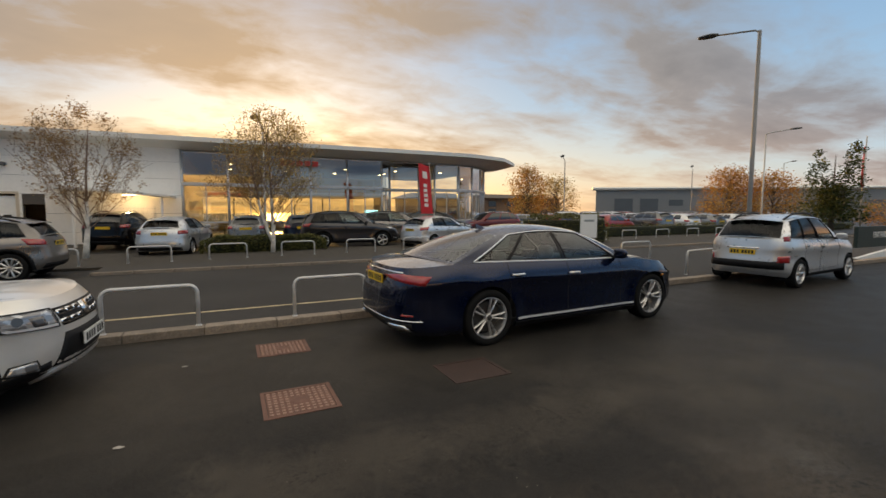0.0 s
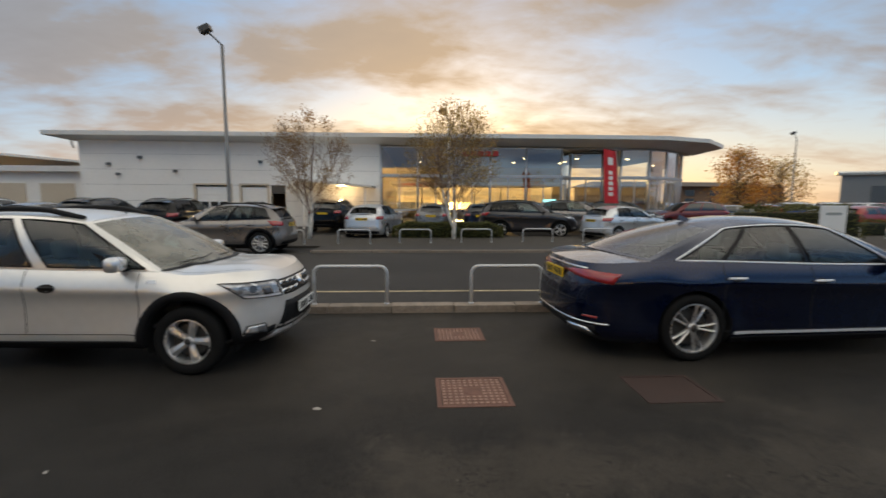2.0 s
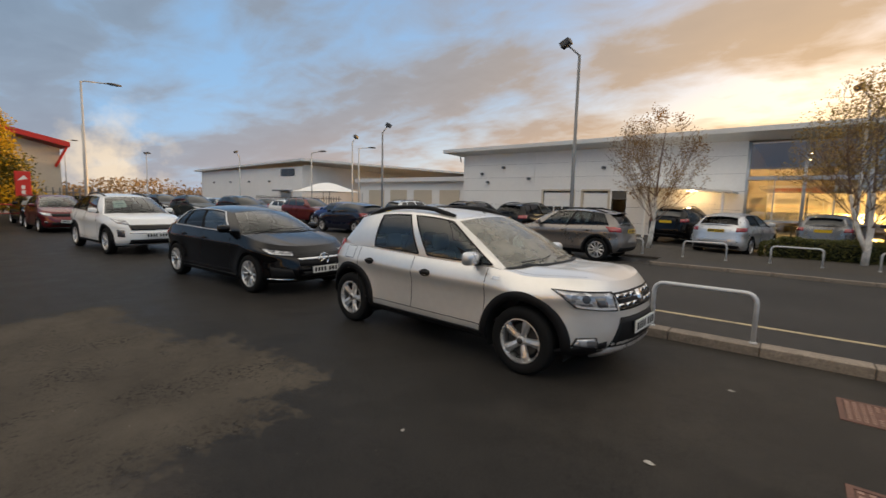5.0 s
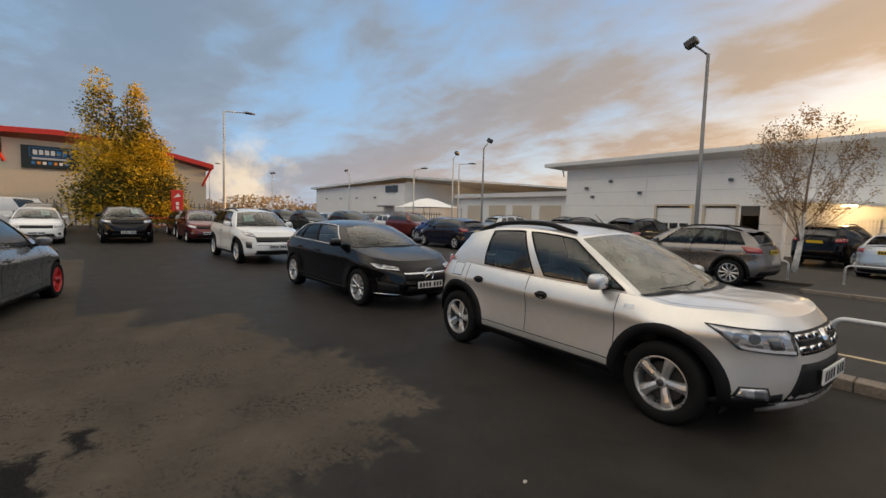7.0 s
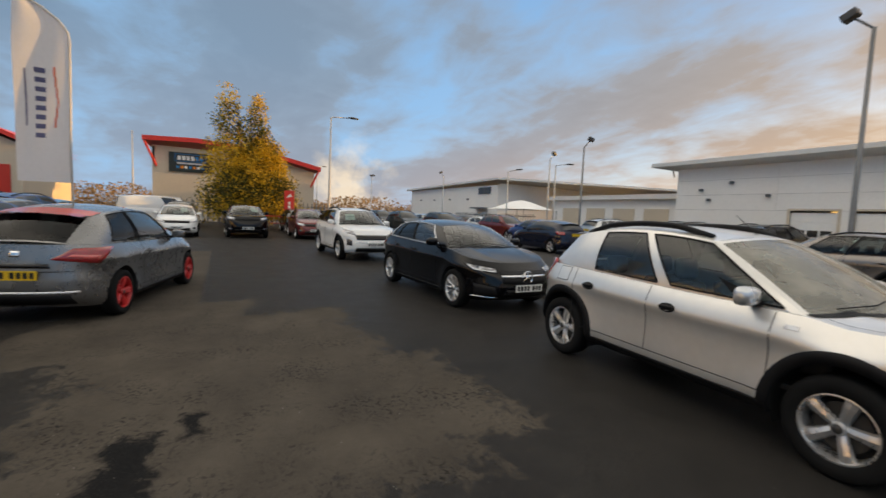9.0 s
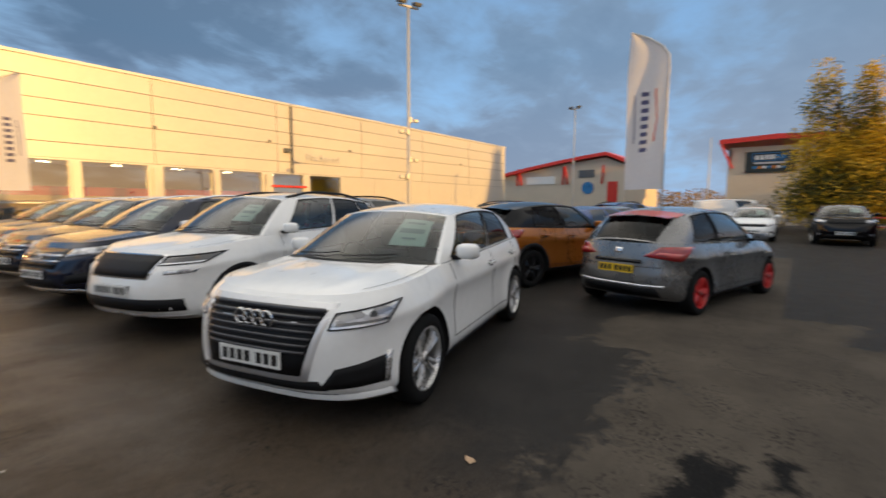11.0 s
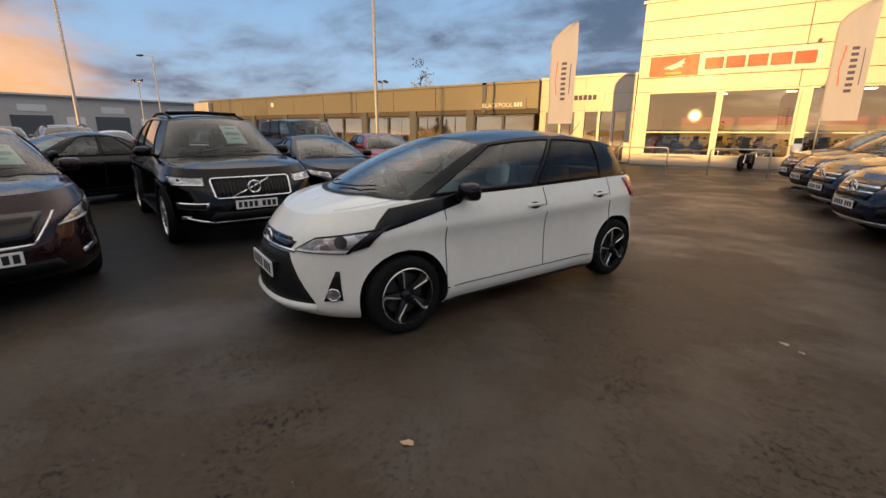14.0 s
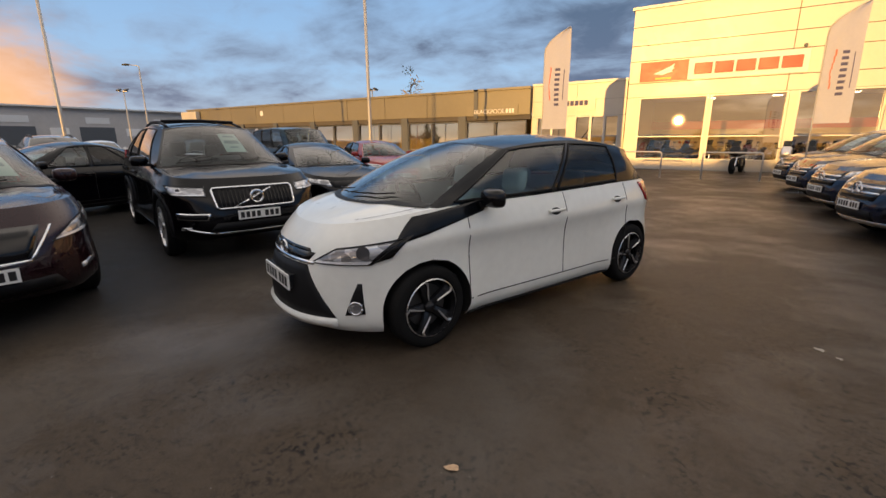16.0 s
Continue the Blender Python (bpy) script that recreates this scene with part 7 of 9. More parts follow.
part("red_strut", tube([(-44.9, -4.0, 4.6), (-44.3, -4.75, 6.5)], 0.09, 8), M_REDSIGN, B)
part("red_strut", tube([(-44.9, 8.6, 3.6), (-44.3, 9.2, 5.1)], 0.09, 8), M_REDSIGN, B)
S = thing("dark_sign_board", "dark sign board with pale blue print and a row of squares", "sign", -44.9, -1.5, 0)
part("board", box_geo(0.0, 0.08, -1.6, 1.65, 4.2, 5.85), mat("dark_green_board", (0.012, 0.022, 0.022), 0.35), S)
for i in range(6):
    part("pale_bar", box_geo(0.08, 0.09, -0.95 + i * 0.33, -0.95 + i * 0.33 + 0.24, 5.2, 5.55), M_WHITESIGN if i < 4 else SKY_BLUE, S)
part("print_frame", join(box_geo(0.08, 0.088, -1.15, 1.2, 5.68, 5.72), box_geo(0.08, 0.088, -1.15, 1.2, 5.08, 5.12), box_geo(0.08, 0.088, -1.15, -1.11, 5.12, 5.68), box_geo(0.08, 0.088, 1.16, 1.2, 5.12, 5.68)), SKY_BLUE, S)
part("pale_bar", box_geo(0.08, 0.09, -1.0, 1.05, 4.86, 5.0), M_STEELFRAME, S)
for i in range(7):
    part("square", box_geo(0.08, 0.09, -1.05 + i * 0.31, -1.05 + i * 0.31 + 0.2, 4.5, 4.7), (SKY_BLUE, M_AMBER, M_WHITESIGN)[i % 3], S)
B = tagged(new("cream_unit"), "cream gabled unit with red roof edge and small signs", "building")
part("wall", ([(-55, -32, 0), (-55, -15.6, 0), (-55, -15.6, 6.3), (-55, -17.9, 7.3), (-55, -24, 6.7), (-55, -32, 5.4), (-70, -32, 0), (-70, -15.6, 0), (-70, -15.6, 6.3), (-70, -17.9, 7.3), (-70, -24, 6.7), (-70, -32, 5.4)], [(0, 1, 2, 3, 4, 5), (1, 7, 8, 2), (6, 11, 10, 9, 8, 7), (0, 5, 11, 6)]), M_CREAMWALL, B)
edge = [(-32.4, 5.35), (-28, 6.15), (-24, 6.75), (-20.5, 7.2), (-17.7, 7.5), (-15.0, 6.3)]
part("red_roof_edge", ([(-54.3, a, b) for a, b in edge] + [(-54.3, a, b + 0.4) for a, b in edge] + [(-70, a, b) for a, b in edge] + [(-70, a, b + 0.4) for a, b in edge], [*[(i, i + 1, 7 + i, 6 + i) for i in range(5)], *[(6 + i, 7 + i, 19 + i, 18 + i) for i in range(5)], *[(i, 12 + i, 13 + i, i + 1) for i in range(5)]]), M_REDSIGN, B)
for ya, yb in ((-30.3, -29.6), (-29.0, -29.5), (-23.6, -23.0), (-22.4, -22.9), (-18.6, -18.0)):
    part("red_strut", tube([(-54.9, (ya + yb) / 2, 4.2), (-54.5, yb, 6.4)], 0.12, 6), M_REDSIGN, B)
part("sign_panel", box_geo(-54.98, -54.9, -28.5, -24.4, 4.3, 5.3), M_WHITESIGN, B)
part("round_sign", lathe([(0.001, 0.05), (0.75, 0.05), (0.75, 0)], 20), SKY_BLUE, B).matrix_basis = pose(-54.95, -20.0, 3.7, 0, 0, -90)
part("louvre", box_geo(-54.98, -54.9, -21.2, -19.2, 5.0, 5.9), M_DOORGREY, B)
part("red_door", box_geo(-54.98, -54.9, -17.6, -16.4, 1.8, 4.4), M_REDSIGN, B)
# palisade fence
M_FENCE = mat("galvanised_pale", (0.20, 0.195, 0.19), 0.6, 0.4, scale=2, amount=0.15)
FN = thing("palisade_fence", "galvanised steel palisade fence", "fence", -40, 0)
for i in range(44):
    yy = -5.5 + i * 0.36
    part("pale", ([(0, yy, 0.05), (0, yy + 0.09, 0.05), (0, yy + 0.09, 1.85), (0, yy + 0.045, 2.0), (0, yy, 1.85), (0.03, yy, 0.05), (0.03, yy + 0.09, 0.05), (0.03, yy + 0.09, 1.85), (0.03, yy + 0.045, 2.0), (0.03, yy, 1.85)], [(0, 1, 2, 3, 4), (9, 8, 7, 6, 5), *[(i2, (i2 + 1) % 5, 5 + (i2 + 1) % 5, 5 + i2) for i2 in range(5)]]), M_FENCE, FN)
for zz in (0.4, 1.6):
    part("rail", box_geo(-0.05, -0.005, -5.6, 10.4, zz, zz + 0.06), M_FENCE, FN)
for i in range(6):
    part("post", box_geo(-0.12, -0.052, -5.5 + i * 3.1, -5.4 + i * 3.1, 0, 1.9), M_FENCE, FN)
# dark railings by the far white unit
FN = thing("railing_fence", "dark steel railing fence", "fence", -38, 21)
for i in range(40):
    part("bar", box_geo(i * 0.3, i * 0.3 + 0.03, -0.015, 0.015, 0, 1.8), M_LAMPHEAD, FN)
part("rail", box_geo(-0.1, 12, -0.02, 0.02, 1.6, 1.65), M_LAMPHEAD, FN)
# red totem sign, white board, entrance board
t = thing("totem_sign", "red totem sign with white wing shape and bars", "sign", -33, 5.1, 0)
part("panel", box_geo(-0.1, 0.1, -0.32, 0.32, 0.1, 2.7, 0.02), M_REDSIGN, t)
part("foot", box_geo(-0.12, 0.12, -0.34, 0.34, 0, 0.1), M_DOORGREY, t)
part("wing_shape", ([(0.106, -0.22, 2.2), (0.106, 0.2, 2.3), (0.106, 0.05, 2.5), (0.106, -0.05, 2.4)], [(0, 1, 2, 3)]), M_WHITESIGN, t)
for i in range(5):
    part("white_bar", box_geo(0.1, 0.106, -0.08, 0.08, 0.7 + i * 0.26, 0.9 + i * 0.26), M_WHITESIGN, t)
t = thing("low_railing", "red steel crowd barrier by the lane", "barrier", -31, 3.2, 0)
part("rail", join(tube([(0, -1.6, 0), (0, -1.6, 0.95), (0, 1.6, 0.95), (0, 1.6, 0)], 0.03, 8), tube([(0, -1.6, 0.5), (0, 1.6, 0.5)], 0.02, 6)), M_REDSIGN, t)
t = thing("sign_board", "white notice board on posts beside the hedge", "sign", 15.1, 15.5, 0.075)
part("board", box_geo(-0.5, 0.5, -0.03, 0.03, 0.35, 1.45, 0.01), M_WHITESIGN, t)
for s in (-0.4, 0.4):
    part("post", box_geo(s - 0.03, s + 0.03, 0.03, 0.08, 0, 1.4), M_POLE2, t)
part("printed_bar", box_geo(-0.3, 0.3, -0.034, -0.03, 1.1, 1.2), M_INK2, t)
t = thing("entrance_sign", "dark green entrance board with white lower edge", "sign", 20.6, 7.25, 0)
M_DKGREEN = mat("dark_sign_green", (0.02, 0.035, 0.03), 0.4)
part("board", box_geo(-1.5, 3.6, -0.06, 0.06, 0.42, 1.15, 0.01), M_DKGREEN, t)
part("lower_board", ([(-1.5, -0.06, 0.02), (3.6, -0.06, 0.02), (3.6, -0.06, 0.55), (-1.5, -0.06, 0.06), (-1.5, 0.06, 0.02), (3.6, 0.06, 0.02), (3.6, 0.06, 0.55), (-1.5, 0.06, 0.06)], [(0, 1, 2, 3), (7, 6, 5, 4), (3, 2, 6, 7)]), M_WHITESIGN, t).location = (0, -0.015, 0)
letters(t, "ENTRANCE", 0.35, -0.065, 0.74, 0.30, M_WHITESIGN, -1, 0.004)
# grey sheds on the far right
B = tagged(new("grey_shed"), "long grey steel shed with dark openings", "building")
part("wall", ([(70, 70, 0), (150, 44, 0), (150, 44, 7.2), (70, 70, 6.2)], [(0, 1, 2, 3)]), M_GREYCLAD, B)
part("roof_edge", tube([(69, 70, 6.4), (150, 43.6, 7.5)], 0.35, 6), M_ROOF, B)
part("end_wall", ([(70, 70, 0), (70, 70, 6.2), (101, 100, 6.2), (101, 100, 0)], [(0, 1, 2, 3)]), M_GREYCLAD, B)
for i, (u0, u1, z0, z1) in enumerate(((0.05, 0.10, 0, 4.4), (0.12, 0.17, 0, 4.4), (0.20, 0.24, 2.9, 4.2), (0.30, 0.34, 0, 4.2), (0.36, 0.38, 0, 4.4), (0.60, 0.72, 3.4, 4.6), (0.8, 0.86, 0, 4.4))):
    q = lambda u: (70 + 80 * u - 0.03, 70 - 26 * u - 0.09)
    part("opening", ([(*q(u0), z0), (*q(u1), z0), (*q(u1), z1), (*q(u0), z1)], [(0, 1, 2, 3)]), M_DOORGREY, B)
B = tagged(new("brick_house"), "brown brick building beyond the showroom", "building")
part("wall", box_geo(30, 62, 72, 84, 0, 4.2), M_BRICK, B)
part("roof", ([(29, 71, 4.2), (63, 71, 4.2), (63, 85, 4.2), (29, 85, 4.2), (31, 78, 5.2), (61, 78, 5.2)], [(0, 1, 5, 4), (2, 3, 4, 5), (0, 4, 3), (1, 2, 5)]), M_BARK, B)
for i in range(7):
    for zz in (1.2, 2.6):
        part("window", box_geo(32 + i * 4.2, 33.6 + i * 4.2, 71.92, 71.98, zz, zz + 1.0), M_FARGLASS, B)


# ---- motorcycles ----
def motorcycle(x, y, yaw, body, label):
    t = thing("motorcycle", label, "motorcycle", x, y, 0, yaw, "motorcycles by the showroom")
    for wx in (0.68, -0.68):
        w = part("wheel", moved(lathe([(0.22, -0.05), (0.30, -0.06), (0.315, 0), (0.30, 0.06), (0.22, 0.05)], 20), pose(wx, 0, 0.315)), M_TYRE, t, smooth=True)
        part("rim", moved(join(lathe([(0.2, -0.03), (0.225, 0), (0.2, 0.03)], 18), *[tube([(0, 0, 0), (0.21 * math.cos(a), 0, 0.21 * math.sin(a))], 0.015, 5) for a in (0, 1.05, 2.1, 3.14, 4.19, 5.24)]), pose(wx, 0, 0.315)), M_DARKALLOY, w)
    part("fork", join(*[tube([(0.68, s, 0.315), (0.42, s, 0.98)], 0.028, 7) for s in (-0.09, 0.09)]), M_CHROME, t)
    part("engine", box_geo(-0.28, 0.25, -0.16, 0.16, 0.28, 0.62, 0.05), M_DARKALLOY, t, smooth=True)
    part("tank", box_geo(-0.10, 0.36, -0.15, 0.15, 0.68, 0.96, 0.08), body, t, smooth=True)
    part("seat", join(box_geo(-0.72, -0.08, -0.13, 0.13, 0.74, 0.84, 0.04), moved(box_geo(-0.3, 0, -0.09, 0.09, 0, 0.1, 0.03), pose(-0.68, 0, 0.8, 0, 20, 0))), M_PLASTIC, t, smooth=True)
    part("fairing", moved(box_geo(-0.12, 0.16, -0.17, 0.17, -0.2, 0.2, 0.08), pose(0.52, 0, 0.9, 0, -25, 0)), body, t, smooth=True)
    part("windshield", moved(box_geo(-0.01, 0.01, -0.13, 0.13, 0.0, 0.3, 0.004), pose(0.52, 0, 1.05, 0, -25, 0)), M_PRIV, t)
    part("handlebar", tube([(0.32, -0.36, 1.04), (0.42, -0.1, 1.0), (0.42, 0.1, 1.0), (0.32, 0.36, 1.04)], 0.014, 7), M_PLASTIC, t)
    for s in (-1, 1):
        part("mirror", join(tube([(0.38, s * 0.28, 1.03), (0.42, s * 0.34, 1.2)], 0.008, 5), moved(box_geo(-0.015, 0.015, -0.06, 0.06, -0.035, 0.035, 0.01), pose(0.42, s * 0.37, 1.22))), M_PLASTIC, t)
    part("exhaust", tube([(0.1, -0.17, 0.3), (-0.3, -0.2, 0.3), (-0.75, -0.2, 0.45)], 0.05, 8), M_CHROME, t, smooth=True)
    part("side_stand", tube([(-0.1, 0.14, 0.3), (-0.14, 0.30, 0.0)], 0.014, 6), M_PLASTIC, t)
    return t


base = motorcycle(2.1, FY - 1.1, 62, M_GLOSSBLACK, "black motorcycle on its stand behind the window")
redb = motorcycle(-7.2, FY - 1.1, 66, RED, "red motorcycle on its stand behind the window")
whb = motorcycle(-4.1, FY - 1.2, 70, SILVER2, "silver motorcycle on its stand behind the window")
for i, mx in enumerate((1.4, 0.6, -0.3, -1.1, -1.9, -3.4, -4.9, -5.6, -6.4, -8.0, -9.4, -10.3, -11.2, -12.4)):
    copy_thing((base, base, whb, base, redb)[i % 5], pose(mx, FY - 1.1 - 0.15 * (i % 3), 0.03, 0, 0, 60 + 5 * (i % 4)))
for i, (mx, my) in enumerate(((-1.3, -21.3), (-2.9, -21.2), (-3.6, -21.4), (-4.4, -21.2), (-5.2, -21.3), (-6.0, -21.2), (-6.9, -21.3))):
    copy_thing((base, whb, base)[i % 3], pose(mx, my, 0, 0, 0, 75 + 6 * (i % 3)))
for o in (base, redb, whb):
    o.location.z = 0.03



def spec(kind, L, W, H, wb, fo, wr, **over):
    """Proportions of a kind of car, and plain lamps and grilles where none are given."""
    xfw = L / 2 - fo
    P = dict(L=L, W=W, H=H, wb=wb, fo=fo, wr=wr)
    zn, zc = over.pop("nose", 0.475 * H), over.pop("waist", 0.655 * H)
    if kind == "saloon":
        P.update(cowl=xfw - 0.42, roof_front=xfw - 1.22, roof_rear=-L / 2 + 1.62, rearbase=-L / 2 + 0.72, saloon=True, windows=[(0.13, 0.42), (0.445, 0.72), (0.735, 0.86)], doors=[0.10, 0.43, 0.735], handles=[0.39, 0.69], zrf=H - 0.12, zrr=H - 0.13, wrf=0.56, wrr=0.53, back_edge=0.07, backwin=(0.05, 0.95), z0=0.19)
        tail = zc - 0.02
    elif kind == "suv":
        P.update(cowl=xfw - 0.40, roof_front=xfw - 1.08, roof_rear=-L / 2 + 0.52, rearbase=-L / 2 + 0.22, windows=[(0.12, 0.44), (0.47, 0.74), (0.76, 0.92)], doors=[0.09, 0.455, 0.75], handles=[0.41, 0.70], zrf=H - 0.12, zrr=H - 0.16, wrf=0.60, wrr=0.58, z0=0.25, clad=0.065, rails=0.045, spoiler=True)
        tail = zc + 0.07
    else:
        P.update(cowl=xfw - 0.36, roof_front=xfw - 1.05, roof_rear=-L / 2 + 0.55, rearbase=-L / 2 + 0.26, windows=[(0.12, 0.46), (0.49, 0.80)], doors=[0.09, 0.475, 0.80], handles=[0.43, 0.76], zrf=H - 0.12, zrr=H - 0.16, wrf=0.57, wrr=0.55, z0=0.20, spoiler=True)
        tail = zc + 0.06
    tail = over.pop("tail", tail)
    c = over.get("cowl", P["cowl"])
    rb = over.get("rearbase", P["rearbase"])
    P["top"] = [(L / 2, zn), (L / 2 - 0.32, zn + 0.10), (c + 0.25, zc - 0.03), (c, zc), (c - 1.0, zc + 0.015), (rb, tail), (-L / 2, tail - (0.06 if kind == "saloon" else 0.02))]
    P["trim"] = [
        ("headlamp", "f2", [(0.31 * W, zn - 0.05), (0.55 * W, zn), (0.61 * W, zn + 0.10), (0.31 * W, zn + 0.05)], M_LENS, 0.006, (8, 3)),
        ("grille", "f1", [(-0.29 * W, zn - 0.07), (0.29 * W, zn - 0.07), (0.30 * W, zn + 0.04), (-0.30 * W, zn + 0.04)], M_PLASTIC, 0.004, (12, 2)),
        ("lower_grille", "f1", [(-0.34 * W, 0.29), (0.34 * W, 0.29), (0.30 * W, 0.42), (-0.30 * W, 0.42)], M_PLASTIC, 0.004, (12, 2)),
        ("fog_lamp", "f2", [(0.40 * W, 0.36), (0.50 * W, 0.37), (0.50 * W, 0.46), (0.40 * W, 0.46)], M_DARKLENS, 0.005, (4, 2)),
        ("tail_lamp", "r2", [(0.33 * W, tail - 0.19), (0.55 * W, tail - 0.18), (0.58 * W, tail - 0.03), (0.33 * W, tail - 0.06)], M_TAIL, 0.008, (7, 3)),
        ("rear_bumper_trim", "r1", [(-0.42 * W, P["z0"] + 0.05), (0.42 * W, P["z0"] + 0.05), (0.40 * W, P["z0"] + 0.17), (-0.40 * W, P["z0"] + 0.17)], M_PLASTIC, 0.006, (12, 2))]
    P["rplate"] = tail - 0.14 if kind == "saloon" else 0.62 * H - 0.06
    P["fplate"] = 0.30 * H
    P.update(over)
    return P


# ---- the cars near the camera ----
# silver raised hatchback with roof bars
P = spec("hatch", 4.08, 1.74, 1.53, 2.59, 0.83, 0.325, z0=0.26, clad=0.075, rails=0.045, nose=0.85, waist=0.965, cowl=0.95, gap=0.075, windows=[(0.035, 0.366), (0.42, 0.711)], doors=[0.062, 0.44, 0.80], handles=[0.357, 0.712], spokes=(5, 0.050, 0.0), hubk=1.0, tipk=1.45, dish=0.08, handle_half=0.065, rail_r=0.028, tw=0.205, rimk=0.66, handle_mat=M_PLASTIC, handle_drop=0.15, aerial=0.06, seal_mat=M_PLASTIC, spoiler=True, cf=0.85, fplate=0.52, fv=[(0, .14), (.10, .03), (.3, 0), (.55, .015), (.75, .04), (.9, .09), (1, .17)], mirror_mat=SILVER2, ridge=0.012, win=(0.05, 0.93), screen_mat=M_FILMGLASS)
P["trim"] = [
    ("headlamp", "f2", [(0.46, 0.685), (0.86, 0.71), (1.03, 0.86), (0.46, 0.845)], M_LENS, 0.007, (10, 4)),
    ("headlamp_dark", "f2", [(0.56, 0.71), (0.66, 0.715), (0.68, 0.80), (0.57, 0.80)], M_DARKLENS, 0.0095, (4, 3)),
    ("grille", "f1", [(-0.42, 0.68), (0.42, 0.68), (0.45, 0.835), (-0.45, 0.835)], M_PLASTIC, 0.006, (14, 3)),
    *[("grille_chrome", "f2", [(a, zz), (a + 0.10, zz), (a + 0.10, zz + 0.045), (a, zz + 0.045)], M_CHROME, 0.010, (2, 1)) for a in (0.09, 0.21, 0.33) for zz in (0.695, 0.772)],
    *[("grille_hole", "f2", [(a + 0.014, zz + 0.012), (a + 0.086, zz + 0.012), (a + 0.086, zz + 0.033), (a + 0.014, zz + 0.033)], M_PLASTIC, 0.0125, (2, 1)) for a in (0.09, 0.21, 0.33) for zz in (0.695, 0.772)],
    ("badge", "f1", [(-0.055, 0.70), (0.055, 0.70), (0.05, 0.82), (-0.05, 0.82)], M_CHROME, 0.02, (2, 2)),
    ("lower_grille", "f1", [(-0.56, 0.36), (0.56, 0.36), (0.42, 0.62), (-0.42, 0.62)], M_PLASTIC, 0.005, (14, 4)),
    ("bumper_corner", "f2", [(0.54, 0.265), (1.02, 0.265), (0.94, 0.345), (0.58, 0.42)], M_PLASTIC, 0.006, (10, 3)),
    ("fog_bezel", "f2", [(0.64, 0.355), (0.90, 0.365), (0.86, 0.445), (0.68, 0.455)], M_GAPSHADE, 0.006, (6, 3)),
    ("fog_lamp", "f2", [(0.66, 0.365), (0.87, 0.375), (0.845, 0.435), (0.69, 0.445)], M_LENS, 0.010, (6, 3)),
    ("skid_plate", "f1", [(-0.62, 0.275), (0.62, 0.275), (0.52, 0.345), (-0.52, 0.345)], M_ALLOY, 0.03, (16, 2)),
    ("tail_lamp", "r2", [(0.62, 0.80), (0.86, 0.80), (0.84, 1.07), (0.64, 1.07)], M_TAIL, 0.008, (7, 4)),
    ("rear_bumper_trim", "r1", [(-0.75, 0.30), (0.75, 0.30), (0.72, 0.50), (-0.72, 0.50)], M_PLASTIC, 0.006, (14, 2))]
silver_hatch, s_sh, s_fn = make_car("hatchback", "silver-beige raised hatchback with black wheel-arch trim and roof bars", -3.27, 5.26, -2.6, P, SILVER, 2, glass=M_GLASS, rear_glass=M_GLASS, pillar=SILVER)

P_A8 = spec("saloon", 5.17, 1.94, 1.47, 3.0, 0.99, 0.352, nose=0.72, waist=0.965, gap=0.04, chrome_sill=True, seal_mat=M_BRIGHT, spokes=(5, 0.026, 0.17), rimk=0.74, handle_mat=M_BRIGHT, tw=0.25, fin=0.92, win=(0.05, 0.92), windows=[(0.10, 0.415), (0.44, 0.74), (0.755, 0.90)], doors=[0.085, 0.427, 0.75], handles=[0.40, 0.71], cr=0.75, nr=3.2, rv=[(0, .12), (.12, .02), (.35, 0), (.6, .02), (.8, .06), (1, .13)], rplate=0.83, wrf=0.58, wrr=0.55, handle_drop=0.15, tail=1.03)
part("fuel_flap", skin_panel(lambda a, b: s_sh.side(a, b, -1), [(-1.50, 0.86), (-1.33, 0.86), (-1.33, 1.0), (-1.50, 1.0)], 3, 3, 0.003, 0.004), SILVER, silver_hatch)
part("fuel_flap_gap", skin_panel(lambda a, b: s_sh.side(a, b, -1), [(-1.507, 0.853), (-1.323, 0.853), (-1.323, 1.007), (-1.507, 1.007)], 3, 3, 0.0015, 0.004), M_GAPSHADE, silver_hatch)
for sg in (1, -1):
    part("side_repeater", skin_panel(lambda a, b, sg=sg: s_sh.side(a, b, sg), [(0.86, 0.865), (0.95, 0.865), (0.945, 0.895), (0.865, 0.895)], 2, 2, 0.006, 0.004), M_LENS, silver_hatch)
    part("mirror_corner", ([tuple(s_fn["sidef"](t, h, sg) + Vector((0, sg * 0.006, 0))) for t, h in ((0.075, 0.07), (0.155, 0.07), (0.155, 0.34), (0.075, 0.12))], [(0, 1, 2, 3) if sg < 0 else (3, 2, 1, 0)]), M_PLASTIC, silver_hatch)

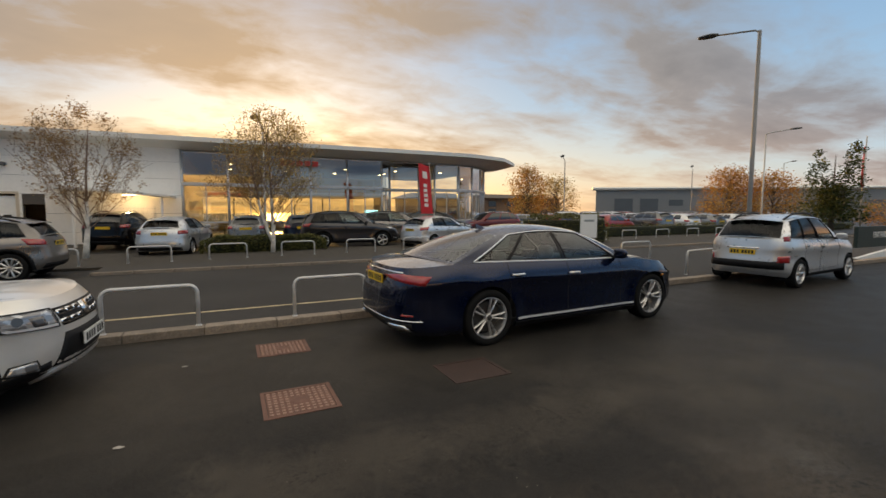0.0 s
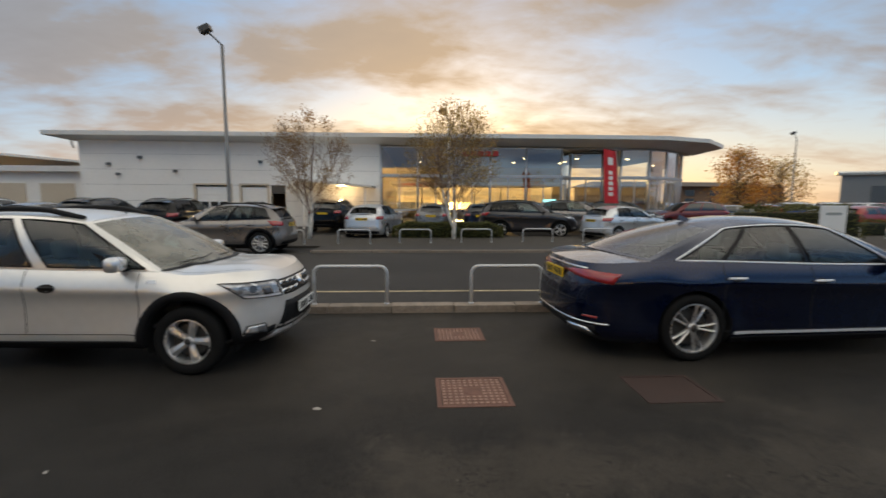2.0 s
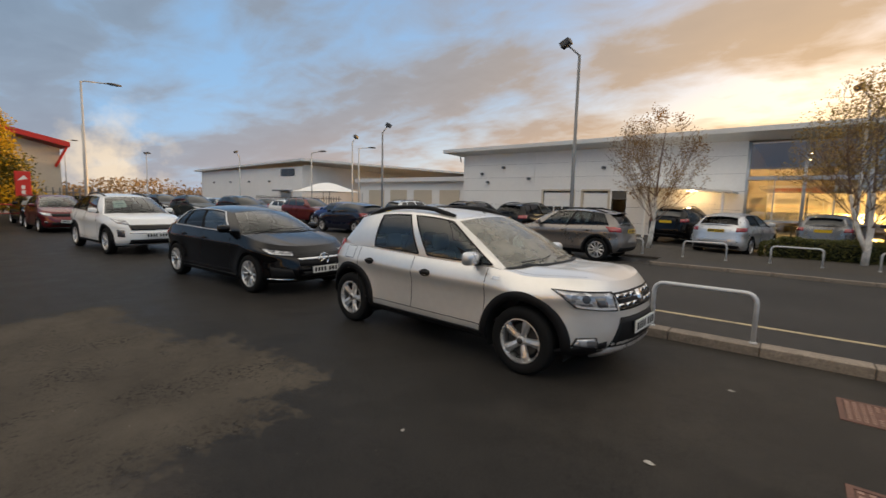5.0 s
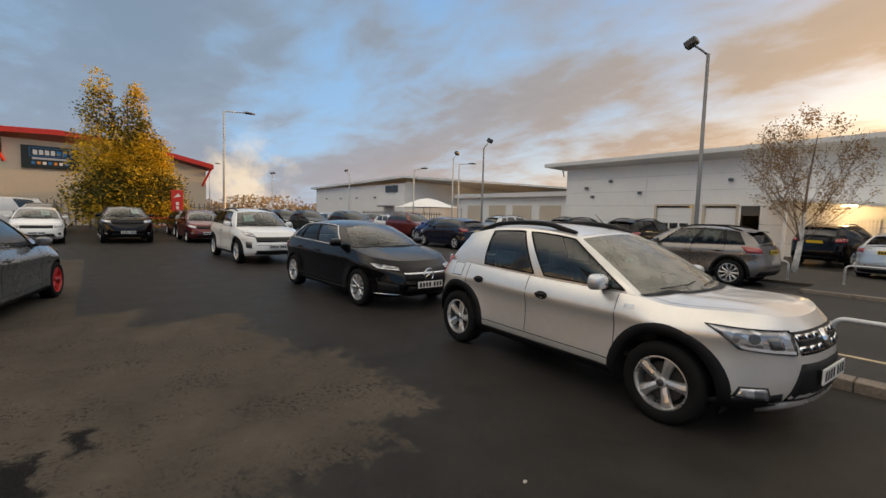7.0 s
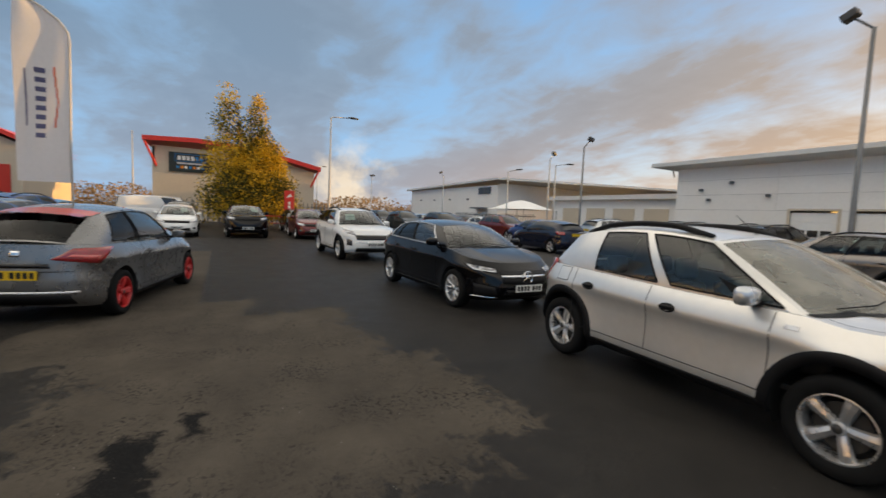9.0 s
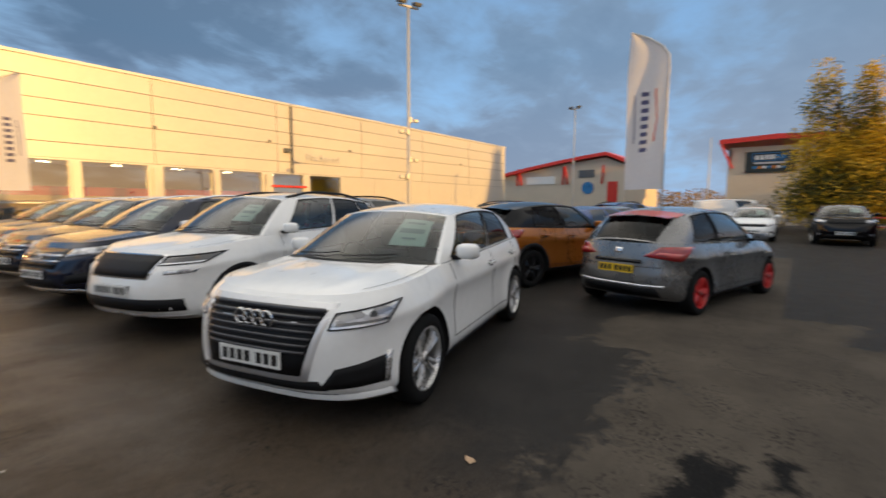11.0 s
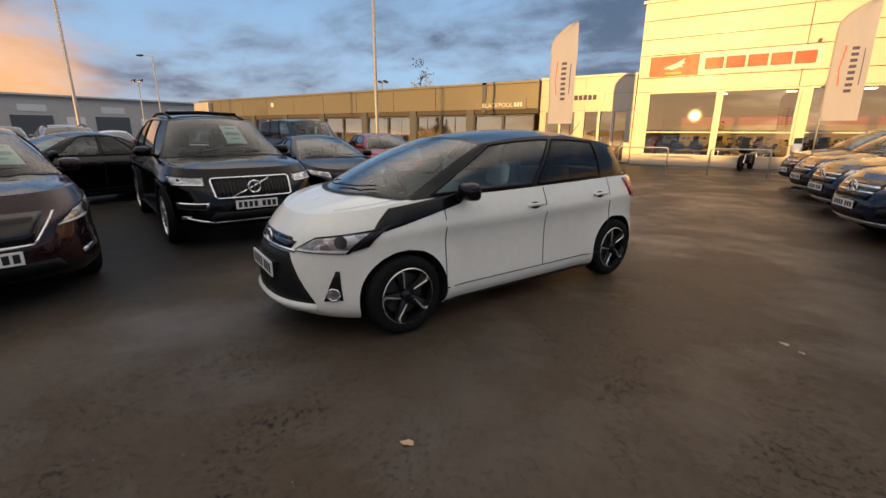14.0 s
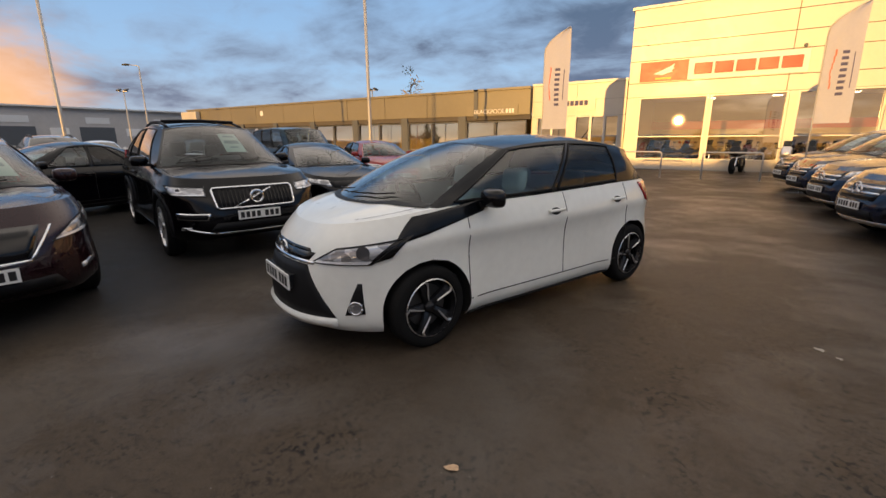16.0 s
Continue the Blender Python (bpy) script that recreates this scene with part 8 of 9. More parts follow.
# dark blue saloon
P = P_A8
P["trim"] = [
    ("headlamp", "f2", [(0.50, 0.66), (0.98, 0.69), (1.06, 0.78), (0.50, 0.75)], M_LENS, 0.006, (8, 3)),
    ("grille", "f1", [(-0.42, 0.32), (0.42, 0.32), (0.50, 0.72), (-0.50, 0.72)], M_PLASTIC, 0.006, (12, 4)),
    ("tail_lamp", "r2", [(0.18, 0.875), (0.98, 0.80), (1.02, 0.905), (0.60, 0.925)], M_TAIL, 0.010, (12, 3)),
    ("tail_light_strip", "r1", [(-0.62, 0.92), (0.62, 0.92), (0.62, 0.938), (-0.62, 0.938)], M_CHROME, 0.014, (14, 1)),
    ("boot_gap", "r1", [(-0.60, 0.60), (0.60, 0.60), (0.60, 0.608), (-0.60, 0.608)], M_GAPSHADE, 0.003, (14, 1)),
    ("rear_bumper_trim", "r1", [(-0.84, 0.255), (0.84, 0.255), (0.84, 0.36), (-0.84, 0.36)], M_PLASTIC, 0.006, (14, 2)),
    ("exhaust_trim", "r2", [(0.42, 0.27), (0.80, 0.27), (0.74, 0.33), (0.46, 0.33)], M_CHROME, 0.02, (6, 2)),
    ("bumper_strip", "r1", [(-0.98, 0.375), (0.98, 0.375), (0.98, 0.392), (-0.98, 0.392)], M_CHROME, 0.010, (18, 1)),
    ("reflector", "r2", [(0.70, 0.44), (0.86, 0.44), (0.86, 0.46), (0.70, 0.46)], M_TAIL, 0.008, (4, 1)),
    ("side_marker", "f2", [(1.30, 0.66), (1.34, 0.66), (1.34, 0.69), (1.30, 0.69)], M_AMBER, 0.008, (2, 1))]
make_car("saloon_car", "dark navy blue four-door saloon with chrome window trim and silver wheels", 4.19, 5.51, 2.3, P, NAVY, 2, rear_glass=M_GLASS, pillar=M_GLOSSBLACK)

# black hatchback with chrome star badge
P = spec("hatch", 4.42, 1.80, 1.43, 2.73, 0.89, 0.322, nose=0.70, waist=0.96, gap=0.045, seal_mat=M_BRIGHT, spokes=(10, 0.032, 0.0), rimk=0.70, windows=[(0.12, 0.45), (0.475, 0.74), (0.755, 0.86)], doors=[0.09, 0.462, 0.75], handles=[0.41, 0.70], fplate=0.425, roof_rear=-1.62, rearbase=-1.92)
P["trim"] = [
    ("headlamp", "f2", [(0.50, 0.655), (0.92, 0.69), (1.05, 0.785), (0.48, 0.72)], M_LENS, 0.006, (10, 3)),
    ("headlamp_dark", "f2", [(0.52, 0.65), (0.80, 0.68), (0.84, 0.705), (0.50, 0.672)], M_DARKLENS, 0.009, (6, 2)),
    ("grille", "f1", [(-0.44, 0.49), (0.44, 0.49), (0.46, 0.68), (-0.46, 0.68)], M_PLASTIC, 0.004, (12, 3)),
    ("grille_bar", "f1", [(-0.44, 0.585), (0.44, 0.585), (0.45, 0.615), (-0.45, 0.615)], M_CHROME, 0.014, (12, 1)),
    ("lower_grille", "f1", [(-0.45, 0.27), (0.45, 0.27), (0.40, 0.40), (-0.40, 0.40)], M_PLASTIC, 0.004, (12, 2)),
    ("bumper_corner", "f2", [(0.52, 0.28), (0.92, 0.29), (0.95, 0.48), (0.58, 0.44)], M_PLASTIC, 0.005, (8, 3)),
    ("bumper_strip", "f2", [(0.50, 0.262), (0.98, 0.275), (0.98, 0.288), (0.50, 0.275)], M_CHROME, 0.009, (8, 1)),
    ("tail_lamp", "r2", [(0.45, 0.80), (0.98, 0.80), (1.02, 0.92), (0.45, 0.90)], M_TAIL, 0.008, (8, 3))]
black_hatch, c_sh, c_fn = make_car("hatchback", "glossy black five-door hatchback with chrome grille bar and silver wheels", -8.625, 5.23, 2.5, P, BLACK, 2)
BZ = 0.585
sx = c_sh.at(0, BZ).x + 0.035
ring = [(sx, 0.098 * math.cos(a), BZ + 0.098 * math.sin(a)) for a in lin(0, 2 * math.pi, 28)]
star = [tube([(sx + 0.004, 0, BZ), (sx, 0.096 * math.sin(a), BZ + 0.096 * math.cos(a))], 0.015, 6, 0.004) for a in (0, 2.094, 4.189)]
part("badge", join(tube(ring, 0.011, 8), *star), M_CHROME, black_hatch, "round chrome badge")

# white small crossover with wide grille
M_SLAT = mat("satin_grey_slat", (0.055, 0.055, 0.06), 0.3, 0.3)
P = spec("suv", 4.19, 1.79, 1.50, 2.60, 0.83, 0.335, nose=0.80, waist=0.99, clad=0.0, rails=0, z0=0.22, spokes=(5, 0.05, 0.16), rimk=0.72, windows=[(0.075, 0.45), (0.475, 0.78)], doors=[0.06, 0.462, 0.79], handles=[0.42, 0.74], sill=0.02, fplate=0.50, cf=0.9, nf=3.2, fv=[(0, .12), (.08, .02), (.3, 0), (.55, .005), (.75, .04), (.9, .10), (1, .22)], bulge=0.03, hood_crown=0.04)
P["trim"] = [
    ("headlamp", "f2", [(0.54, 0.695), (0.94, 0.72), (1.04, 0.85), (0.56, 0.79)], M_LENS, 0.007, (10, 4)),
    ("headlamp_dark", "f2", [(0.58, 0.70), (0.90, 0.72), (0.94, 0.755), (0.59, 0.735)], M_DARKLENS, 0.0095, (6, 2)),
    ("grille_frame", "f1", [(-0.43, 0.375), (0.43, 0.375), (0.555, 0.845), (-0.555, 0.845)], M_BRIGHT, 0.008, (14, 4)),
    ("grille", "f1", [(-0.385, 0.41), (0.385, 0.41), (0.50, 0.808), (-0.50, 0.808)], M_PLASTIC, 0.012, (14, 4)),
    *[("grille_slat", "f1", [(-0.41 - 0.08 * k / 6, 0.55 + 0.040 * k), (0.41 + 0.08 * k / 6, 0.55 + 0.040 * k), (0.41 + 0.08 * k / 6, 0.566 + 0.040 * k), (-0.41 - 0.08 * k / 6, 0.566 + 0.040 * k)], M_SLAT, 0.026, (12, 1)) for k in range(7)],
    ("air_intake", "f2", [(0.50, 0.325), (0.93, 0.335), (0.96, 0.51), (0.60, 0.455)], M_PLASTIC, 0.008, (8, 3)),
    ("intake_frame", "f2", [(0.93, 0.33), (0.965, 0.335), (0.99, 0.53), (0.95, 0.53)], M_ALLOY, 0.014, (2, 3)),
    ("lower_grille", "f1", [(-0.60, 0.27), (0.60, 0.27), (0.50, 0.38), (-0.50, 0.38)], M_PLASTIC, 0.006, (14, 2)),
    ("bumper_strip", "f1", [(-0.98, 0.245), (0.98, 0.245), (0.96, 0.275), (-0.96, 0.275)], WHITE, 0.035, (18, 1)),
    ("tail_lamp", "r2", [(0.45, 0.80), (0.90, 0.80), (0.92, 0.95), (0.45, 0.93)], M_TAIL, 0.008, (8, 3))]
white_crossover, q_sh, q_fn = make_car("crossover_car", "glossy white small crossover with a large grille and price sheet", -4.71, -2.515, 15.8, P, WHITE, 2, pillar=WHITE, sheet=(0.38, 0.80, 0.28, 0.80))
pb = q_sh.at(0, 0.745)
part("badge", join(*[tube([(pb.x + 0.05, yy + 0.050 * math.cos(a), 0.745 + 0.050 * math.sin(a)) for a in lin(0, 2 * math.pi, 22)], 0.008, 6) for yy in (-0.111, -0.037, 0.037, 0.111)]), M_CHROME, white_crossover, "interlocked chrome rings")

# white and black small hatchback
P = spec("hatch", 3.95, 1.695, 1.50, 2.51, 0.80, 0.302, nose=0.80, waist=0.99, gap=0.05, spokes=(5, 0.07, 0.0), sill=0.02, z0=0.165, bright_edge=True, rimk=0.72, tw=0.195, windows=[(0.05, 0.425), (0.452, 0.766)], doors=[0.094, 0.474, 0.80], handles=[0.423, 0.742], cowl=1.10, roof_front=0.26, roof_rear=-1.55, rearbase=-1.78, pillar_mat=BLACKROOF, mirror_mat=M_GLOSSBLACK, back_mat=BLACKROOF, cf=0.95, nf=2.4, fplate=0.50, aerial=0.93, fv=[(0, .06), (.06, .015), (.22, 0), (.5, .015), (.72, .06), (.88, .13), (1, .24)], mirror_t=0.16, mirror_up=0.05, wrf=0.56, wrr=0.54, win=(0.06, 0.92), bowf=0.27, handle_drop=0.14)
P["trim"] = [
    ("headlamp", "f2", [(0.40, 0.655), (0.84, 0.655), (1.03, 0.82), (0.56, 0.755)], M_LENS, 0.007, (14, 4)),
    ("headlamp_dark", "f2", [(0.80, 0.652), (0.97, 0.70), (1.08, 0.84), (0.95, 0.80)], M_GLOSSBLACK, 0.010, (8, 3)),
    ("wing_panel", "f2", [(0.97, 0.775), (1.62, 0.940), (1.62, 1.03), (0.97, 0.95)], BLACKROOF, 0.004, (18, 6)),
    ("grille_strip", "f1", [(-0.36, 0.655), (0.36, 0.655), (0.40, 0.715), (-0.40, 0.715)], M_GLOSSBLACK, 0.008, (12, 2)),
    ("bonnet_lip", "f1", [(-0.36, 0.715), (0.36, 0.715), (0.33, 0.737), (-0.33, 0.737)], M_GLOSSBLACK, 0.006, (12, 2)),
    ("chrome_bar", "f1", [(-0.42, 0.640), (0.42, 0.640), (0.42, 0.662), (-0.42, 0.662)], M_CHROME, 0.012, (12, 1)),
    ("grille", "f1", [(-0.62, 0.29), (0.62, 0.29), (0.36, 0.635), (-0.36, 0.635)], M_PLASTIC, 0.005, (16, 6)),
    ("fog_recess", "f2", [(0.68, 0.31), (0.82, 0.32), (0.79, 0.53), (0.76, 0.53)], M_PLASTIC, 0.004, (4, 4)),
    ("bumper_strip", "f1", [(-0.62, 0.235), (0.62, 0.235), (0.62, 0.285), (-0.62, 0.285)], PEARL, 0.03, (16, 1)),
    ("tail_lamp", "r2", [(0.55, 0.74), (0.98, 0.84), (0.98, 1.02), (0.60, 1.02)], M_TAIL, 0.010, (8, 4))]
pearl_hatch, y_sh, y_fn = make_car("hatchback", "pearl white small hatchback with black roof, pillars and bicolour wheels", 1.238, -2.668, 68.7, P, PEARL, 2, rim=M_DARKALLOY, roof_mat=BLACKROOF, pillar=M_GLOSSBLACK, seat=M_PALESEAT, rear_glass=M_PRIV)
for sg in (1, -1):
    fp = y_sh.at(sg * 0.755, 0.365)
    fd = y_sh.at(sg * 0.79, 0.365) - y_sh.at(sg * 0.72, 0.365)
    fd.z = 0
    fd.normalize()
    fo = Vector((abs(fd.y), sg * abs(fd.x), 0)) * 0.016
    ring_at = lambda r: [fp + fo + fd * (r * math.cos(a)) + Vector((0, 0, r * math.sin(a))) for a in lin(0, 2 * math.pi, 20)]
    fog = part("fog_lamp", (ring_at(0.040)[:-1], [tuple(range(20))]), M_LENS, pearl_hatch)
    part("fog_ring", tube(ring_at(0.043), 0.008, 6), M_CHROME, fog, "chrome ring", smooth=True)
yb = y_sh.at(0, 0.70).x + 0.022
part("badge", join(tube([(yb, 0.07 * math.cos(a), 0.70 + 0.047 * math.sin(a)) for a in lin(0, 2 * math.pi, 22)], 0.009, 6), tube([(yb, 0.03 * math.cos(a), 0.70 + 0.045 * math.sin(a)) for a in lin(0, 2 * math.pi, 16)], 0.006, 6)), M_CHROME, pearl_hatch, "oval chrome badge")

# silver mpv
P = spec("suv", 4.08, 1.73, 1.60, 2.54, 0.84, 0.315, nose=0.84, waist=1.0, clad=0.0, rails=0.06, z0=0.24, windows=[(0.12, 0.45), (0.475, 0.72), (0.74, 0.93)], spokes=(6, 0.06, 0.0), backwin=(0.02, 0.93), back_edge=0.04, rv=[(0, .10), (.15, .01), (.4, 0), (.55, .02), (.75, .03), (1, .06)])
P["trim"] = [
    ("headlamp", "f2", [(0.45, 0.72), (0.85, 0.76), (0.98, 0.95), (0.50, 0.86)], M_LENS, 0.006, (8, 3)),
    ("grille", "f1", [(-0.45, 0.50), (0.45, 0.50), (0.42, 0.66), (-0.42, 0.66)], M_PLASTIC, 0.006, (12, 2)),
    ("tail_lamp", "r2", [(0.66, 0.56), (0.92, 0.56), (0.92, 0.72), (0.66, 0.70)], M_TAIL, 0.008, (6, 3)),
    ("tail_lamp", "r2", [(0.74, 1.02), (0.90, 1.02), (0.88, 1.13), (0.74, 1.12)], M_TAIL, 0.008, (4, 3)),
    ("rear_bumper_trim", "r1", [(-0.80, 0.42), (0.80, 0.42), (0.80, 0.58), (-0.80, 0.58)], M_PLASTIC, 0.010, (14, 2)),
    ("chrome_bar", "r1", [(-0.32, 0.845), (0.32, 0.845), (0.32, 0.875), (-0.32, 0.875)], M_CHROME, 0.02, (8, 1))]
P["rplate"] = 0.77
make_car("mpv_car", "silver compact people carrier with roof bars and dark rear window", 12.30, 6.0, 4, P, SILVER2, 1)

# white crossover
P = spec("suv", 4.48, 1.855, 1.62, 2.67, 0.91, 0.35, nose=0.84, waist=1.06, spokes=(5, 0.05, 0.15), fplate=0.52)
P["trim"] = [
    ("headlamp", "f2", [(0.56, 0.80), (0.86, 0.84), (1.10, 0.98), (0.62, 0.92)], M_LENS, 0.007, (8, 3)),
    ("grille", "f1", [(-0.56, 0.66), (0.56, 0.66), (0.60, 0.80), (-0.60, 0.80)], M_GLOSSBLACK, 0.008, (12, 3)),
    ("lower_grille", "f1", [(-0.62, 0.30), (0.62, 0.30), (0.58, 0.42), (-0.58, 0.42)], M_PLASTIC, 0.006, (12, 2)),
    ("fog_lamp", "f2", [(0.72, 0.48), (0.92, 0.49), (0.92, 0.68), (0.72, 0.66)], M_DARKLENS, 0.008, (4, 3)),
    ("bumper_strip", "f1", [(-0.60, 0.575), (0.60, 0.575), (0.60, 0.60), (-0.60, 0.60)], M_CHROME, 0.010, (12, 1)),
    ("tail_lamp", "r2", [(0.5, 0.9), (0.95, 0.9), (0.95, 1.0), (0.5, 1.0)], M_TAIL, 0.008, (8, 2))]
make_car("crossover_car", "white crossover with black grille parked in the row", -15.85, 5.05, 2, P, WHITE, 1, sheet=(-0.7, -0.3, 0.3, 0.7))

make_car("hatchback", "dark red small hatchback with tinted windscreen", -24.9, 5.05, 1, spec("hatch", 3.8, 1.70, 1.51, 2.46, 0.78, 0.30), MAROON, 1)
make_car("suv_car", "black compact luxury suv facing down the lane", -25.6, 2.02, 1, spec("suv", 4.37, 1.90, 1.63, 2.66, 0.88, 0.36, nose=0.92, waist=1.10, rails=0), BLACK, 1, sheet=(0.3, 0.7, 0.3, 0.7))
make_car("hatchback", "white small hatchback with a black oval grille", -25.7, -0.95, 3, spec("hatch", 4.0, 1.72, 1.48, 2.49, 0.82, 0.30), WHITE, 1, sheet=(0.2, 0.6, 0.3, 0.75))

# grey hatchback with red wheels and red roof edge
M_REDROOF = paint("red_roof", (0.55, 0.05, 0.03))
P = spec("hatch", 4.02, 1.74, 1.47, 2.51, 0.80, 0.305, windows=[(0.12, 0.55), (0.58, 0.84)], doors=[0.09, 0.565], handles=[0.50], spokes=(5, 0.06, 0.12), spoiler_mat=M_REDROOF, roof_band=0.86, waist=0.92, rearbase=-1.84, roof_rear=-1.42, backwin=(0.04, 0.9), back_edge=0.07, rplate=0.62, rv=[(0, .10), (.15, .01), (.4, 0), (.55, .02), (.75, .05), (1, .10)], nr=2.9)
P["trim"] = [
    ("headlamp", "f2", [(0.5, 0.64), (0.95, 0.66), (1.05, 0.80), (0.5, 0.74)], M_LENS, 0.006, (8, 3)),
    ("grille", "f1", [(-0.42, 0.52), (0.42, 0.52), (0.45, 0.66), (-0.45, 0.66)], M_PLASTIC, 0.006, (12, 2)),
    ("tail_lamp", "r2", [(0.36, 0.80), (0.84, 0.745), (1.04, 0.94), (0.56, 0.935)], M_TAIL, 0.014, (10, 4)),
    ("lamp_unit", "r2", [(0.50, 0.83), (0.78, 0.79), (0.86, 0.84), (0.56, 0.865)], mat("clear_red_lens", (0.62, 0.10, 0.09), 0.08, coat=1.0), 0.018, (6, 2)),
    ("boot_gap", "r1", [(-0.60, 0.655), (0.60, 0.655), (0.60, 0.664), (-0.60, 0.664)], M_GAPSHADE, 0.004, (14, 1)),
    ("bumper_strip", "r1", [(-0.66, 0.40), (0.66, 0.40), (0.66, 0.425), (-0.66, 0.425)], M_BRIGHT, 0.012, (14, 1)),
    ("badge", "r1", [(-0.05, 0.83), (0.05, 0.83), (0.05, 0.90), (-0.05, 0.90)], M_CHROME, 0.010, (4, 3)),
    ("rear_panel", "r1", [(-0.36, 0.70), (0.36, 0.70), (0.34, 0.75), (-0.34, 0.75)], M_GLOSSBLACK, 0.006, (8, 2)),
    ("rear_bumper_trim", "r1", [(-0.6, 0.26), (0.6, 0.26), (0.56, 0.38), (-0.56, 0.38)], M_PLASTIC, 0.006, (12, 2))]
make_car("hatchback", "grey three-door hatchback with red wheels and red roof spoiler", -9.55, -0.725, 166, P, GREY, 2, rim=M_REDALLOY)

P = spec("suv", 4.2, 1.80, 1.56, 2.64, 0.86, 0.345, rails=0, windows=[(0.12, 0.44), (0.47, 0.78)], spokes=(5, 0.05, 0.14))
make_car("crossover_car", "copper orange crossover with black roof and dark wheels", -10.0, -3.45, 166, P, ORANGE, 1, rim=M_DARKALLOY, roof_mat=BLACKROOF)

# white large suv
P = spec("suv", 4.70, 1.88, 1.67, 2.79, 0.90, 0.355, nose=0.88, waist=1.09, clad=0.05, rail_mat=M_PLASTIC, spokes=(5, 0.05, 0.13), fplate=0.57, nf=3.1)
P["trim"] = [
    ("headlamp", "f2", [(0.50, 0.83), (0.98, 0.86), (1.16, 0.965), (0.52, 0.92)], M_DARKLENS, 0.007, (10, 3)),
    ("fog_lamp", "f2", [(0.62, 0.74), (0.92, 0.76), (0.96, 0.80), (0.62, 0.79)], M_LENS, 0.007, (6, 2)),
    ("grille_frame", "f1", [(-0.46, 0.69), (0.46, 0.69), (0.52, 0.935), (-0.52, 0.935)], M_CHROME, 0.006, (14, 3)),
    ("grille", "f1", [(-0.44, 0.705), (0.44, 0.705), (0.50, 0.92), (-0.50, 0.92)], M_PLASTIC, 0.012, (14, 3)),
    ("lower_grille", "f1", [(-0.86, 0.36), (0.86, 0.36), (0.84, 0.49), (-0.84, 0.49)], M_PLASTIC, 0.006, (16, 2)),
    ("bumper_strip", "f1", [(-0.9, 0.285), (0.9, 0.285), (0.9, 0.31), (-0.9, 0.31)], M_ALLOY, 0.012, (16, 1)),
    ("tail_lamp", "r2", [(0.5, 0.9), (0.95, 0.9), (0.95, 1.05), (0.5, 1.0)], M_TAIL, 0.008, (8, 2))]
make_car("suv_car", "white seven-seat suv with chrome grille frame", -4.90, -5.55, 17, P, WHITE, 2, pillar=WHITE, sheet=(0.36, 0.70, 0.30, 0.74))

# dark suvs in the row
P = spec("suv", 4.66, 1.89, 1.64, 2.87, 0.85, 0.355, nose=0.84, waist=1.06, clad=0.05, rails=0.04, rail_mat=M_CHROME, spokes=(5, 0.05, 0.13), fplate=0.52, nf=3.0)
P["trim"] = [
    ("headlamp", "f2", [(0.52, 0.76), (0.92, 0.80), (1.06, 0.91), (0.50, 0.86)], M_LENS, 0.007, (10, 3)),
    ("grille", "f1", [(-0.42, 0.60), (0.42, 0.60), (0.48, 0.86), (-0.48, 0.86)], M_GLOSSBLACK, 0.006, (14, 3)),
    ("grille_bar", "f1", [(-0.44, 0.755), (0.44, 0.755), (0.45, 0.785), (-0.45, 0.785)], M_CHROME, 0.016, (12, 1)),
    ("grille_bar", "f1", [(-0.43, 0.685), (0.43, 0.685), (0.44, 0.71), (-0.44, 0.71)], M_CHROME, 0.016, (12, 1)),
    ("lower_grille", "f1", [(-0.46, 0.33), (0.46, 0.33), (0.42, 0.46), (-0.42, 0.46)], M_PLASTIC, 0.006, (12, 2)),
    ("air_intake", "f2", [(0.56, 0.40), (0.90, 0.42), (0.92, 0.56), (0.60, 0.52)], M_PLASTIC, 0.006, (6, 2)),
    ("skid_plate", "f1", [(-0.86, 0.265), (0.86, 0.265), (0.70, 0.325), (-0.70, 0.325)], M_CHROME, 0.016, (16, 2)),
    ("tail_lamp", "r2", [(0.5, 0.9), (0.95, 0.9), (0.95, 1.0), (0.5, 1.0)], M_TAIL, 0.008, (8, 2))]
dark_suv, g_sh, _ = make_car("suv_car", "very dark blue suv with chrome grille bars and skid plate", -4.62, -7.95, 15, P, DKBLUE, 1, group="dark suvs in the row", sheet=(0.3, 0.64, 0.3, 0.74))
gx0 = g_sh.at(0, 0.735).x + 0.035
part("badge", join(tube([(gx0, 0.105 * math.cos(a), 0.735 + 0.105 * math.sin(a)) for a in lin(0, 2 * math.pi, 24)], 0.012, 6), *[tube([(gx0 + 0.004, 0, 0.735), (gx0, 0.10 * math.sin(a), 0.735 + 0.10 * math.cos(a))], 0.015, 5, 0.004) for a in (0, 2.094, 4.189)]), M_CHROME, dark_suv, "round chrome badge")
for gx, gy, gr in ((-4.55, -10.3, 15), (-4.45, -12.65, 14), (-4.35, -15.0, 15)):
    copy_thing(dark_suv, pose(gx, gy, 0, 0, 0, gr))

